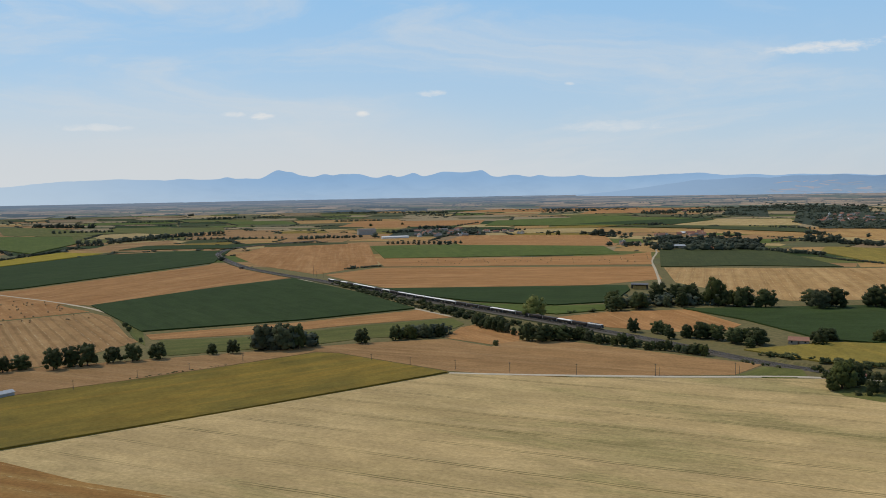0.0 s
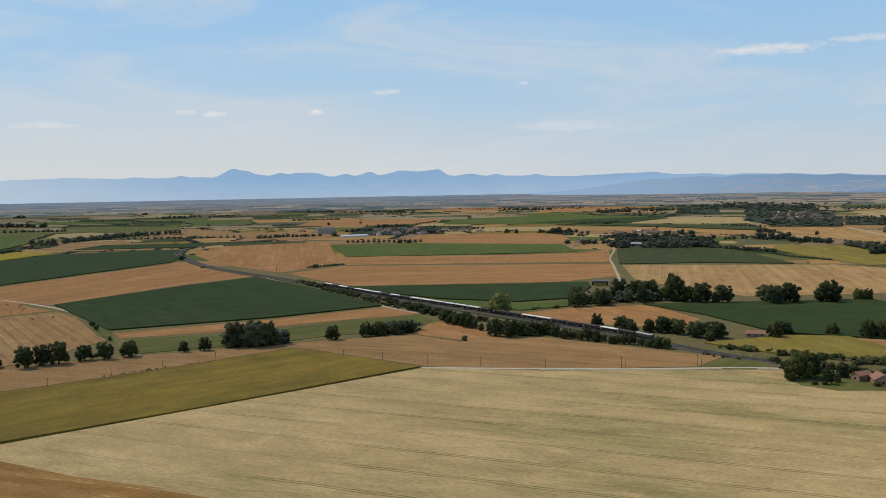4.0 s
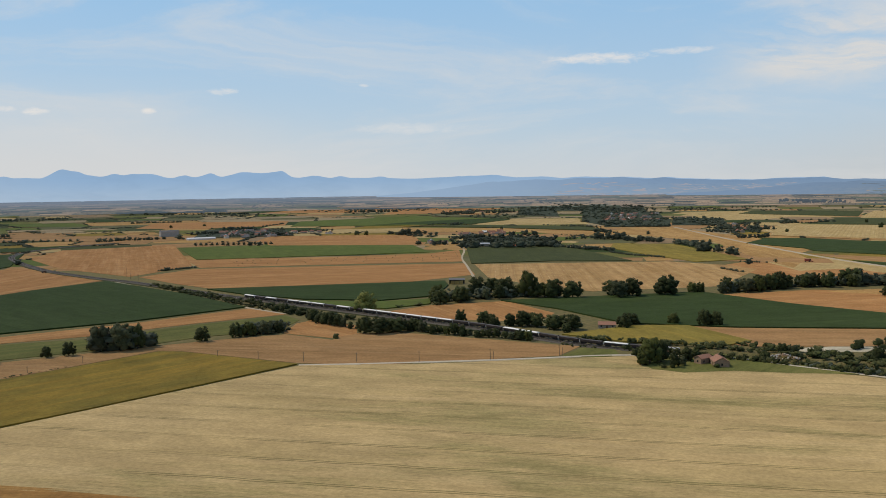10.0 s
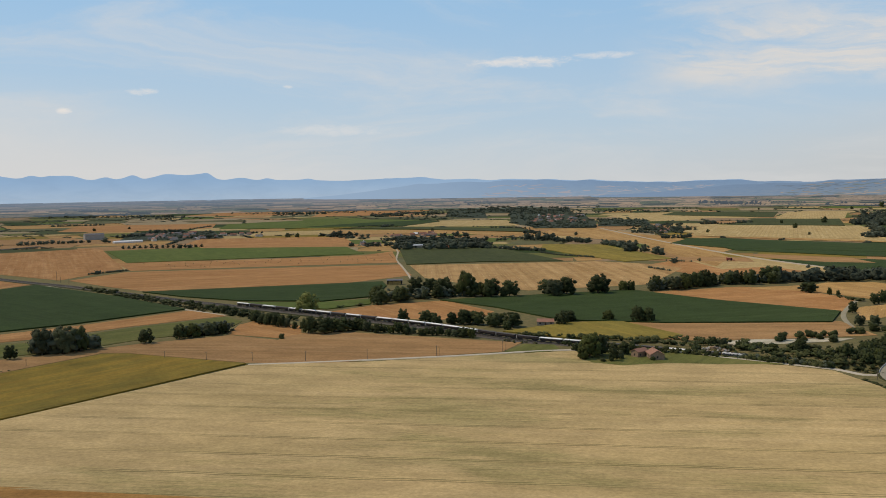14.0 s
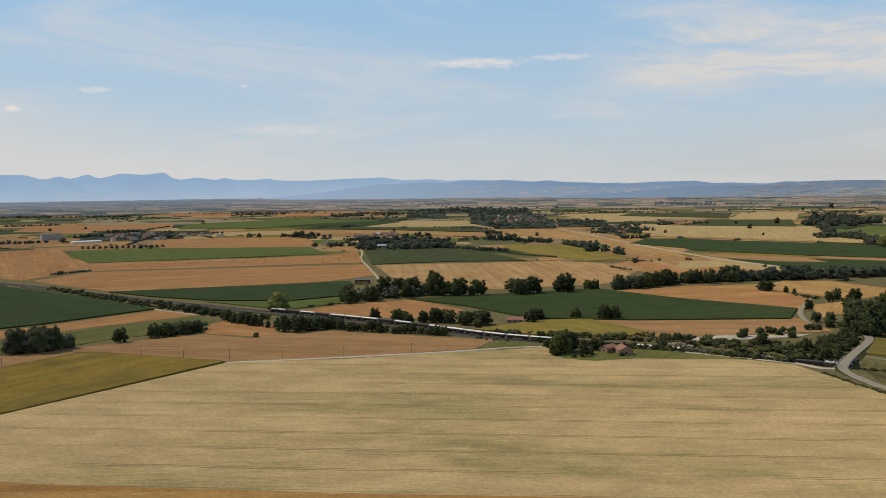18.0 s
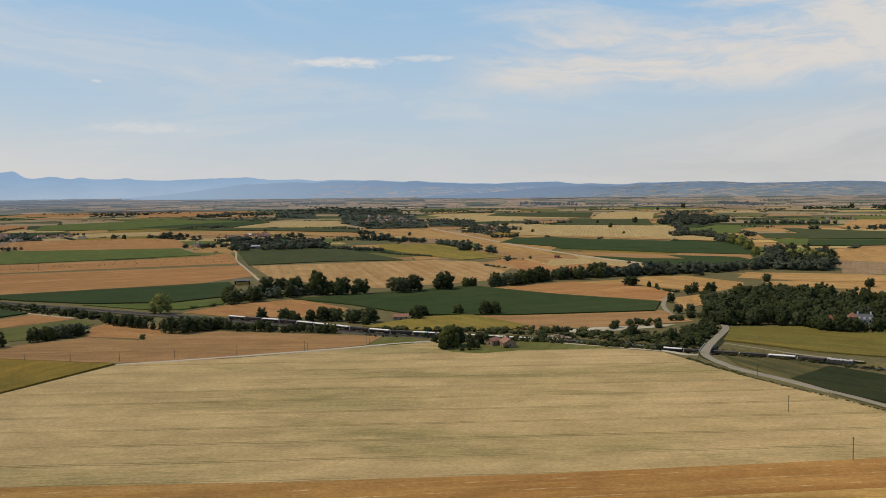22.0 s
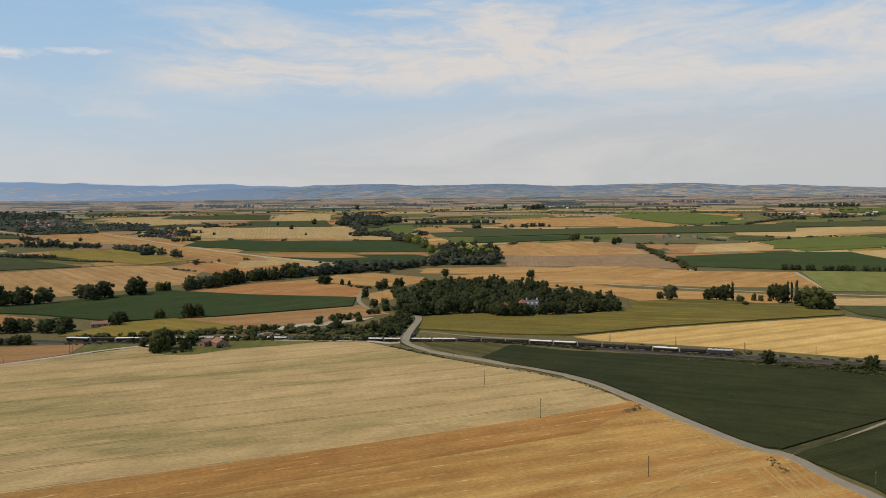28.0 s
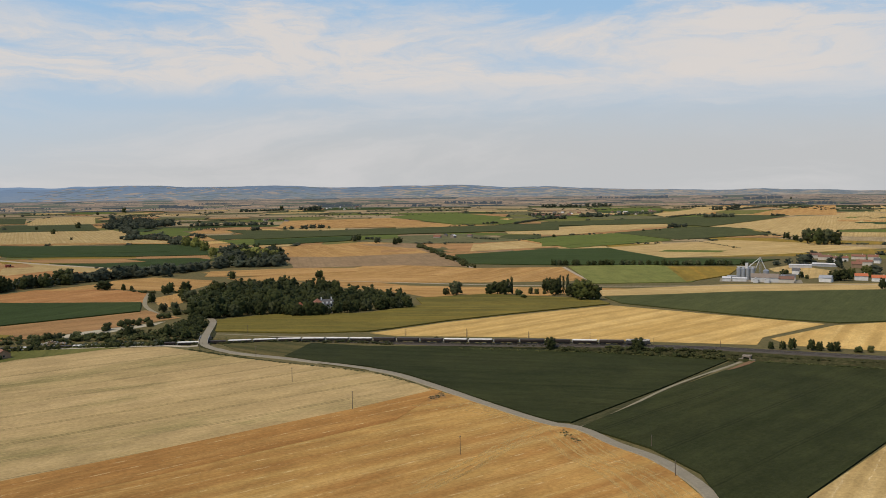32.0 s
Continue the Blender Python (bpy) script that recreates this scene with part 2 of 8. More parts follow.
CROPS = {
    "wheat": crop("ripe_wheat", (0.422, 0.295, 0.133), (0.325, 0.236, 0.098), (0.472, 0.337, 0.162), 0, 0, 24.0, None, 0.012, 0.5, 0.2, (0.13, 0.108, 0.040), (0.180, 0.160, 0.056), 0.0, 0.35),
    "stubble_near": crop("fresh_stubble", (0.40, 0.235, 0.072), (0.30, 0.142, 0.041), (0.44, 0.278, 0.095), 0, 0, 0, (0.56, 0.42, 0.20), 0.02, 0.8, 0.15, None, None, 15.0),
    "stubble_orange": crop("orange_fresh_stubble", (0.365, 0.190, 0.057), (0.285, 0.134, 0.039), (0.41, 0.232, 0.074), 0, 0, 0, (0.56, 0.42, 0.20), 0.02, 0.8, 0.15, None, None, 13.0),
    "stubble": crop("stubble", (0.330, 0.180, 0.072), (0.255, 0.137, 0.053), (0.385, 0.226, 0.10), 5.0, 0.07, 0, None, 0.015, 0.8),
    "stubble_red": crop("reddish_stubble", (0.385, 0.186, 0.066), (0.31, 0.142, 0.048), (0.45, 0.24, 0.095), 6.0, 0.07, 0, (0.50, 0.31, 0.14), 0.01, 0.8, 0.15, None, None, 26.0),
    "stubble_lines": crop("lined_stubble", (0.37, 0.205, 0.080), (0.30, 0.155, 0.058), (0.42, 0.25, 0.105), 8.0, 0.35, 0, (0.60, 0.45, 0.25), 0.012, 0.7),
    "stubble_hot": crop("orange_stubble", (0.41, 0.235, 0.080), (0.29, 0.155, 0.050), (0.44, 0.262, 0.105), 6.0, 0.14, 0, (0.56, 0.38, 0.17), 0.01, 0.8, 0.15, None, None, 28.0),
    "stubble_pale": crop("pale_stubble", (0.405, 0.282, 0.116), (0.345, 0.228, 0.086), (0.48, 0.352, 0.165), 8.0, 0.25, 0, (0.58, 0.45, 0.25), 0.012, 0.7),
    "stubble_swath": crop("stubble_in_swaths", (0.40, 0.235, 0.092), (0.30, 0.165, 0.058), (0.455, 0.285, 0.12), 15.0, 0.3, 0, (0.62, 0.46, 0.25), 0.012, 0.8),
    "straw": crop("straw_stubble", (0.50, 0.325, 0.112), (0.43, 0.268, 0.085), (0.56, 0.385, 0.15), 21.0, 0.55, 0, None, 0.01, 0.8),
    "maize": crop("maize", (0.039, 0.058, 0.016), (0.051, 0.070, 0.021), (0.031, 0.046, 0.013), 3.0, 0.25, 0, None, 0.01, 0.7, 0.5),
    "maize_near": crop("young_maize", (0.030, 0.035, 0.0125), (0.042, 0.046, 0.016), (0.023, 0.028, 0.009), 3.0, 0.22, 34.0, None, 0.02, 0.8, 0.5, None, None, 0.0, 0.7, True),
    "olive": crop("dull_green_crop", (0.060, 0.067, 0.024), (0.078, 0.084, 0.028), (0.048, 0.054, 0.019), 4.0, 0.2, 0, None, 0.01, 0.6, 0.3),
    "green": crop("green_crop", (0.098, 0.120, 0.026), (0.125, 0.138, 0.032), (0.078, 0.103, 0.022), 4.0, 0.15, 0, None, 0.01, 0.6, 0.3),
    "green_pale": crop("pale_green_crop", (0.150, 0.158, 0.044), (0.180, 0.180, 0.052), (0.125, 0.138, 0.038), 4.0, 0.12, 0, None, 0.01, 0.6, 0.3),
    "meadow": crop("meadow", (0.125, 0.122, 0.033), (0.165, 0.145, 0.045), (0.092, 0.098, 0.026), 0, 0, 0, None, 0.03, 0.8, 0.2),
    "grass_rough": crop("rough_grass", (0.085, 0.076, 0.028), (0.150, 0.110, 0.042), (0.050, 0.052, 0.019), 0, 0, 0, None, 0.05, 0.9, 0.3),
    "bank_scrub": crop("scrubby_bank", (0.050, 0.050, 0.021), (0.082, 0.071, 0.033), (0.034, 0.038, 0.015), 0, 0, 0, None, 0.2, 1.0, 0.4),
    "sunflower": crop("sunflowers", (0.228, 0.154, 0.029), (0.152, 0.115, 0.025), (0.285, 0.170, 0.029), 2.2, 0.06, 0, None, 0.022, 0.8, 0.5, None, None, 0.0, 0.7, True),
    "sunflower_green": crop("fading_sunflowers", (0.142, 0.115, 0.027), (0.100, 0.090, 0.024), (0.205, 0.148, 0.030), 2.2, 0.15, 0, None, 0.006, 1.0, 0.5),
    "sunflower_pale": crop("ripening_sunflowers", (0.235, 0.172, 0.036), (0.165, 0.135, 0.033), (0.28, 0.195, 0.04), 2.2, 0.1, 0, None, 0.01, 0.8, 0.5),
    "yellow": crop("yellow_crop", (0.33, 0.235, 0.025), (0.27, 0.21, 0.026), (0.38, 0.27, 0.035), 3.0, 0.15, 0, None, 0.012, 0.6),
    # far tan and green crops, greyed to paint a little haze into them
    "hazed_tan": crop("hazed_tan_crop", (0.30, 0.220, 0.118), (0.24, 0.178, 0.096), (0.345, 0.262, 0.15), 6.0, 0.1, 0, None, 0.01, 0.7),
    "pasture": crop("hazed_green_crop", (0.120, 0.112, 0.050), (0.150, 0.130, 0.062), (0.085, 0.090, 0.042), 0, 0, 0, None, 0.01, 0.7),
    "thicket": crop("dark_thicket", (0.048, 0.056, 0.034), (0.06, 0.066, 0.04), (0.038, 0.046, 0.028), 0, 0, 0, None, 0.02, 0.7),
    "gravel": crop("pale_gravel", (0.42, 0.36, 0.25), (0.34, 0.29, 0.19), (0.47, 0.41, 0.30), 0, 0, 0, None, 0.05, 0.8),
    "bare": crop("bare_red_soil", (0.185, 0.108, 0.06), (0.14, 0.08, 0.043), (0.23, 0.145, 0.08), 0, 0, 0, None, 0.06, 0.8),
    "ploughed": crop("harrowed_soil", (0.25, 0.165, 0.088), (0.29, 0.195, 0.105), (0.21, 0.14, 0.075), 6.0, 0.15, 0, None, 0.01, 0.7),
}
SAY = {
    "wheat": "wide field of pale ripe wheat with wheel tracks", "stubble_near": "freshly cut orange stubble field with straw lines", "stubble_orange": "reddish orange strip of fresh stubble beside the wheat", "stubble": "dry brown stubble field after the harvest",
    "stubble_lines": "brown stubble field with pale curved straw lines", "stubble_red": "reddish brown stubble field after the harvest", "stubble_hot": "orange stubble field after the harvest", "stubble_pale": "pale stubble field with harvest lines", "stubble_swath": "tan stubble field with pale swaths", "straw": "bright golden straw field in broad bands",
    "maize": "dense dark green maize field", "maize_near": "dark green maize field beside the road", "olive": "dull green crop field", "green": "fresh green crop field",
    "green_pale": "pale yellowish green crop field", "sunflower_pale": "yellow field of ripening sunflowers", "meadow": "dry green meadow strip", "grass_rough": "rough dry grass beside the railway", "sunflower": "yellowish green field of sunflowers", "sunflower_green": "olive green field of fading sunflowers beside the wood", "yellow": "bright yellow crop field", "hazed_tan": "pale tan field with haze mixed into its colour", "pasture": "dull green far field with haze mixed into its colour", "thicket": "dark woodland floor under dense trees", "bank_scrub": "scrubby grass verge beside the farm track", "gravel": "pale bare gravel yard beside the scrub", "bare": "strip of bare reddish soil at the field edge", "ploughed": "bare brown harrowed field",
}
HEIGHT = {"stubble_orange": 0.2, "thicket": 0.5, "wheat": 0.22, "maize": 1.1, "maize_near": 0.7, "olive": 1.0, "green": 0.8, "sunflower": 0.8, "sunflower_pale": 0.8, "green_pale": 0.8, "sunflower_green": 0.9, "yellow": 1.0, "meadow": 0.25, "grass_rough": 0.3}


def speckled(a, b, scale, rough=0.9, relief=0.02, spec=0.2, metal=0.0):
    def build(t):
        c = obj_coord(t)
        n = noise_of(t, c, scale, 5.0, 0.65)
        m = noise_of(t, c, scale * 0.11, 3.0, 0.6)
        col = mixed(t, ramp(t, n, 0.3, 0.7), a, b)
        col = mixed(t, maths(t, "MULTIPLY", ramp(t, m, 0.4, 0.7), 0.45), col, tuple(v * 0.7 for v in a))
        return col, (n, 0.5, relief)
    return lambda name: surface(name, build, rough, metal, spec)


def leaves(name, dark, light, rough=0.8):
    def build(t):
        geo = node(t, "ShaderNodeNewGeometry").outputs["Random Per Island"]
        info = node(t, "ShaderNodeObjectInfo").outputs["Random"]
        col = mixed(t, geo, dark, light)
        val = ramp(t, info, 0.0, 1.0, 0.75, 1.25)
        return node(t, "ShaderNodeHueSaturation", {"Color": col, "Value": val, "Hue": 0.5, "Saturation": 1.0}).outputs[0], None
    return surface(name, build, rough, 0.0, 0.1, 0.6)


GROUND = speckled((0.160, 0.126, 0.055), (0.090, 0.084, 0.034), 0.25, 0.95, 0.1, 0.05)("dry_grass_ground")
ASPHALT = speckled((0.270, 0.232, 0.162), (0.215, 0.184, 0.126), 1.2, 0.85, 0.01)("worn_asphalt")
TRACK = speckled((0.40, 0.33, 0.23), (0.32, 0.26, 0.175), 0.6, 0.95, 0.03)("chalky_track")
BALLAST = speckled((0.066, 0.056, 0.044), (0.095, 0.081, 0.063), 2.5, 0.95, 0.05)("ballast")
STEEL = speckled((0.17, 0.135, 0.11), (0.12, 0.09, 0.07), 8.0, 0.4, 0.0, 0.5, 0.7)("rail_steel")
BARK = speckled((0.10, 0.075, 0.05), (0.06, 0.045, 0.03), 4.0)("bark")
LEAF = leaves("leaves", (0.025, 0.033, 0.0115), (0.056, 0.064, 0.020))
LEAF_LIGHT = leaves("pale_leaves", (0.040, 0.048, 0.013), (0.074, 0.080, 0.020))
LEAF_GREY = leaves("greyish_leaves", (0.045, 0.053, 0.024), (0.080, 0.087, 0.040))
LEAF_YELLOW = leaves("yellowish_leaves", (0.13, 0.135, 0.032), (0.25, 0.25, 0.07))
# paler and greyer leaves: some distance haze is put into the base colour
LEAF_HAZED = leaves("hazed_leaves", (0.046, 0.054, 0.034), (0.074, 0.083, 0.052))
SCRUB = leaves("scrub_leaves", (0.040, 0.045, 0.016), (0.085, 0.085, 0.030))


# ---- the lie of the land ----
CX, CY, H0, R0, R1 = -66.0, -38.0, 100.0, 2400.0, 2450.0


def squeeze(x, y):
    """The far plain is drawn together: it climbs gently, so that it still ends at the true horizon."""
    dx, dy = x - CX, y - CY
    d = math.hypot(dx, dy)
    if d <= R0:
        return x, y
    r = R0 + R1 * (1 - math.exp(-(d - R0) / R1))
    return CX + dx * r / d, CY + dy * r / d


def curve(pts, step=8.0):
    """A smooth line through pts (Catmull-Rom), at even steps; pts are (x, y) or (x, y, z)."""
    pts = [Vector((*p, 0.0)[:3]) for p in pts]
    fine = []
    for i in range(len(pts) - 1):
        p0, p1, p2, p3 = pts[max(i - 1, 0)], pts[i], pts[i + 1], pts[min(i + 2, len(pts) - 1)]
        n = max(2, int((p2 - p1).length / step) + 1)
        for j in range(n):
            u = j / n
            fine.append(0.5 * ((2 * p1) + (p2 - p0) * u + (2 * p0 - 5 * p1 + 4 * p2 - p3) * u * u + (3 * p1 - p0 - 3 * p2 + p3) * u ** 3))
    return [tuple(p) for p in fine + [pts[-1]]]


# the running line of the railway, from its far end; it lies in a cutting at the road bridge and on a bank further on
RAIL = curve([(-267.9, 1879.3, 1.7), (-306.9, 1828.0, 1.6), (-351.8, 1762.7, 1.6), (-385.4, 1666.0, 1.6), (-386.8, 1572.5, 1.6), (-365.0, 1456.0, 1.5), (-278.0, 1238.0, 1.4), (-200.0, 1104.0, 1.4), (-139.0, 1016.0, 1.4), (-60.0, 885.0, 1.3), (-14.0, 812.0, 1.3), (40.0, 732.0, 1.3), (96.0, 648.0, 1.2), (140.0, 579.0, 1.2), (180.0, 510.0, 0.3), (218.0, 472.0, -0.9), (260.0, 432.0, -2.2), (290.0, 393.0, -2.6), (318.0, 351.0, -2.7), (340.0, 319.0, -2.5), (354.0, 295.0, -2.2), (363.5, 270.0, -1.7), (370.5, 243.5, -1.1), (375.5, 213.5, -0.1), (381.0, 169.0, 1.2), (391.0, 125.0, 2.3), (400.0, 75.0, 3.5), (405.0, 25.0, 4.8), (409.0, -25.0, 4.7), (413.0, -80.0, 4.6), (416.0, -140.0, 4.5), (418.0, -240.0, 4.4), (412.0, -500.0, 4.1)], 6.0)
LOW_RAIL = [p for p in RAIL if p[2] < 0.8 and p[1] > 100]


def cutting(x, y):
    """How far the ground is dug out for the railway."""
    if not (100 < x < 480 and 150 < y < 560):
        return 0.0
    i = min(range(len(LOW_RAIL)), key=lambda k: (LOW_RAIL[k][0] - x) ** 2 + (LOW_RAIL[k][1] - y) ** 2)
    d, deep = math.hypot(LOW_RAIL[i][0] - x, LOW_RAIL[i][1] - y), 0.85 - LOW_RAIL[i][2]
    if d > 24:
        return 0.0
    for p, q in zip(LOW_RAIL[max(i - 1, 0):i + 1], LOW_RAIL[max(i - 1, 0) + 1:i + 2]):
        ux, uy = q[0] - p[0], q[1] - p[1]
        u = max(0.0, min(1.0, ((x - p[0]) * ux + (y - p[1]) * uy) / (ux * ux + uy * uy)))
        e = math.hypot(p[0] + ux * u - x, p[1] + uy * u - y)
        if e < d:
            d, deep = e, 0.85 - p[2] - (q[2] - p[2]) * u
    return -max(0.0, min(deep, deep - (d - 8.4) / 1.1))


def land(x, y):
    r = math.hypot(x - CX, y - CY)
    if r <= R0:
        return cutting(x, y)
    r = min(r, R0 + R1 * 0.995)
    return H0 * (1 - r / (R0 - R1 * math.log(1 - (r - R0) / R1)))


def mesh_of(name, bm, material, smooth=False):
    me = bpy.data.meshes.new(name)
    bm.to_mesh(me)
    bm.free()
    for m in material if isinstance(material, (list, tuple)) else [material]:
        me.materials.append(m)
    if smooth:
        me.shade_smooth()
    return me


def part(name, bm, material, parent, label=""):
    ob = new(name, mesh_of(name, bm, material))
    ob.parent = parent
    return tagged(ob, label) if label else ob


def ground():
    """One sheet, finer where the railway is dug in."""
    def lines(c, lo, hi, fine):
        xs = [c + 70.0 * i for i in range(-70, 71)]
        xs = [x for x in xs if not lo - 20 < x < hi + 20]
        k = int((hi - lo) / fine)
        return sorted(xs + [lo + fine * i for i in range(k + 1)])
    xs, ys = lines(CX, 100, 480, 2.0), lines(CY, 150, 560, 2.0)
    verts, faces, slot = [], [], {}
    for i, x in enumerate(xs):
        for j, y in enumerate(ys):
            if math.hypot(x - CX, y - CY) < 4830:
                slot[i, j] = len(verts)
                verts.append((x, y, land(x, y)))
    for i in range(len(xs) - 1):
        for j in range(len(ys) - 1):
            quad = [slot.get(k) for k in ((i, j), (i + 1, j), (i + 1, j + 1), (i, j + 1))]
            if None not in quad:
                faces.append(quad)
    me = bpy.data.meshes.new("ground")
    me.from_pydata(verts, [], faces)
    me.materials.append(GROUND)
    return tagged(new("ground", me), "dry grassy plain that reaches the horizon", "ground", kind="structure")


ground()


# ---- fields ----
FIELD_PLANS = []


def on_field(x, y):
    for pts, box_ in FIELD_PLANS:
        if box_[0] < x < box_[1] and box_[2] < y < box_[3]:
            inside = False
            for (x0, y0), (x1, y1) in zip(pts, pts[1:] + pts[:1]):
                if (y0 > y) != (y1 > y) and x < (x1 - x0) * (y - y0) / (y1 - y0) + x0:
                    inside = not inside
            if inside:
                return True
    return False


def field(kind, angle, pts, lift=0.0):
    """A crop's or stubble's slab with its sides, at its true height; rows run along angle."""
    n = len(pts)
    FIELD_PLANS.append((pts, (min(p[0] for p in pts), max(p[0] for p in pts), min(p[1] for p in pts), max(p[1] for p in pts))))
    cx, cy = sum(p[0] for p in pts) / n, sum(p[1] for p in pts) / n
    h = HEIGHT.get(kind, 0.15) + random.uniform(0, 0.04) + lift
    turn = Matrix.Rotation(radians(-angle), 2)
    bm = bmesh.new()
    low = [bm.verts.new((*(turn @ Vector((x - cx, y - cy))), 0.0)) for x, y in pts]
    face = bm.faces.new(low)
    if face.calc_area() and face.normal.z < 0:
        face.normal_flip()
    face.normal_update()
    if face.normal.z < 0:
        bmesh.ops.reverse_faces(bm, faces=[face])
    up = bmesh.ops.extrude_face_region(bm, geom=[face])
    for v in up["geom"]:
        if isinstance(v, bmesh.types.BMVert):
            v.co.z += h
    bmesh.ops.recalc_face_normals(bm, faces=bm.faces[:])
    bmesh.ops.triangulate(bm, faces=bm.faces[:])
    far = max(math.hypot(x - CX, y - CY) for x, y in pts)
    if far > R0:
        bmesh.ops.subdivide_edges(bm, edges=bm.edges[:], cuts=5, use_grid_fill=True)
        back = Matrix.Rotation(radians(angle), 2)
        for v in bm.verts:
            p = back @ v.co.xy
            v.co.z += land(p.x + cx, p.y + cy) + 0.8
    ob = new("field", mesh_of("field", bm, CROPS[kind]))
    ob.matrix_basis = pose(cx, cy, 0.0, 0, 0, angle)
    return tagged(ob, SAY[kind], "field", kind="structure")


field("wheat", -25.9, [(-176.9, 348.1), (1.8, 485.8), (71.3, 469.6), (142.2, 463.8), (195.7, 456.8), (198, 415.1), (234.9, 410.3), (283.3, 371.8), (297.2, 350.3), (285.1, 277), (283.2, 245.5), (283.9, 226), (283.3, 206.6), (280.4, 186.6), (273.1, 165.1), (261.5, 145.7), (253.9, 134.9), (203.5, 152.2), (97.5, 196.4), (10.1, 237.1), (-96.9, 292.5), (-88.5, 290.2), (-127.3, 307.9), (-170.1, 334.4)])
field("stubble_near", -26.4, [(257.3, 137.9), (232.5, 87), (214.3, 49.1), (196.6, 27.2), (185.3, 11.3), (172.1, -1.3), (150.5, -15), (116.6, -27.8), (-30.5, 8.9), (-61.9, 71.3), (-84.5, 161.2), (-209.2, 297.1), (-228.3, 358.8), (-172.3, 338.9), (-128.3, 310.4), (-88.9, 292.7), (-97.1, 295.2), (11.1, 239.4), (99.4, 198.7), (206.8, 154.4)])
field("sunflower", 37.5, [(-222.3, 328.8), (-178.1, 350.5), (-101.6, 406.8), (0.9, 488.9), (-66.1, 549.6), (-80.9, 554.8), (-127.5, 513.6), (-178.2, 473.1), (-223.4, 442.2), (-277.6, 412.8)])
field("stubble", -24.5, [(-288.7, 413.5), (-225.3, 446), (-179.8, 477.5), (-128.7, 518.7), (-81.7, 560.8), (-66.8, 555.5), (1.9, 493.5), (45.7, 474.9), (153.6, 471), (177.9, 496.9), (147.4, 523.6), (79.1, 586.2), (42.3, 594.2), (29.6, 569.1), (0.7, 602.8), (-55.7, 590), (-84.4, 579.6), (-170.6, 547.2), (-237.1, 524.1), (-327.4, 470.1)])
field("meadow", 44.3, [(154.6, 469.4), (176.3, 490.6), (193.8, 481.3), (189.2, 462.4), (173.3, 459.4)])
field("stubble_red", -63.1, [(-1.2, 607.7), (11.3, 652.3), (30.1, 672.9), (53.5, 626.8), (48.7, 589), (30, 577.6)])
field("meadow", -159.1, [(-197.1, 614.8), (-132.1, 622.9), (-62.9, 668.5), (5.5, 699.8), (14.6, 668.8), (-3.2, 622.5), (-57.4, 608.5), (-85.6, 588.4), (-172.9, 555.1), (-192.2, 572.7)])
field("stubble_red", -153.8, [(-216.4, 641.2), (-204.7, 617.9), (-136.8, 635.8), (-63.7, 677.2), (5.6, 706.1), (-22.7, 753.7), (-109.3, 694)])
field("maize", -58.3, [(-324.8, 817.6), (-224.3, 655), (-110.8, 703.4), (-25.3, 761.3), (-82.4, 883.9), (-177.2, 1048.8), (-238.1, 970.5)])
field("stubble_red", 68, [(-533.9, 897.2), (-462.6, 969.5), (-332.4, 1292.2), (-293.3, 1264.8), (-181.7, 1063.4), (-246, 977.5), (-329.2, 822.2)])
field("maize", -111.2, [(-716.8, 1207.8), (-644.1, 1293.2), (-593.1, 1521.5), (-486.1, 1581.2), (-382.8, 1601.6), (-339.6, 1314.2), (-468.3, 981.7), (-540, 907.5)])
field("yellow", -101.3, [(-760.9, 1355.6), (-707.6, 1421.6), (-690.4, 1614.3), (-597.6, 1563.8), (-649.4, 1303.9), (-690.1, 1228.6)])
field("stubble_red", 121.8, [(-520.5, 829.7), (-435, 870.3), (-395.3, 874.1), (-342.5, 807.8), (-310.9, 777.2), (-338.3, 752), (-364.9, 728.4), (-430.3, 684.3)])
field("stubble_lines", -59.5, [(-426.6, 678.3), (-361.6, 721.7), (-335.1, 744.8), (-306.9, 769.5), (-278.2, 738.3), (-224.5, 629.5), (-210.8, 611.5), (-238.7, 527.7), (-300.4, 475)])
field("meadow", -63.7, [(-277.3, 745), (-267, 743.8), (-223, 654.9), (-201.4, 594.7), (-215.3, 616.6), (-249.1, 688.3)])
field("stubble", 11, [(-696, 1677.5), (-683.7, 1741.2), (-403.8, 1795.6), (-393.9, 1635.6), (-557, 1612.9)])
field("maize", -177.1, [(-602.9, 1654.9), (-595.1, 1790.1), (-435.3, 1785.1), (-331.2, 1834.8), (-343.8, 1779.4), (-385.4, 1666)])
field("stubble_red", -83.6, [(-350.3, 1480.3), (-336.9, 1687.3), (-162.7, 1768.1), (-147.3, 1744.8), (-91.5, 1244.8), (-135.3, 1146.1), (-158.3, 1103), (-264.1, 1259.2)])
field("green", 98.1, [(-133.3, 1651.7), (15.2, 1664.3), (278.8, 1560.7), (268.1, 1365.4), (97.9, 1355.3), (-90.5, 1349.8)])
field("stubble_red", 174.8, [(-106.2, 1353.1), (96.3, 1332.4), (264.3, 1341.9), (325.2, 1403.1), (274.1, 1172.7), (-81, 1205.1)])
field("stubble_red", -179.6, [(-146.5, 1093.5), (-85.9, 1188.1), (84, 1164.8), (266.1, 1138.8), (239.7, 980.5), (155, 928), (-56.9, 926.7), (-99, 997.1)])
field("maize", -1.2, [(-62.5, 922.1), (66.1, 919.3), (188.2, 917.4), (182.4, 876), (148.7, 785.8), (94.2, 769.1), (26.9, 801.6), (-25.7, 861.5)])
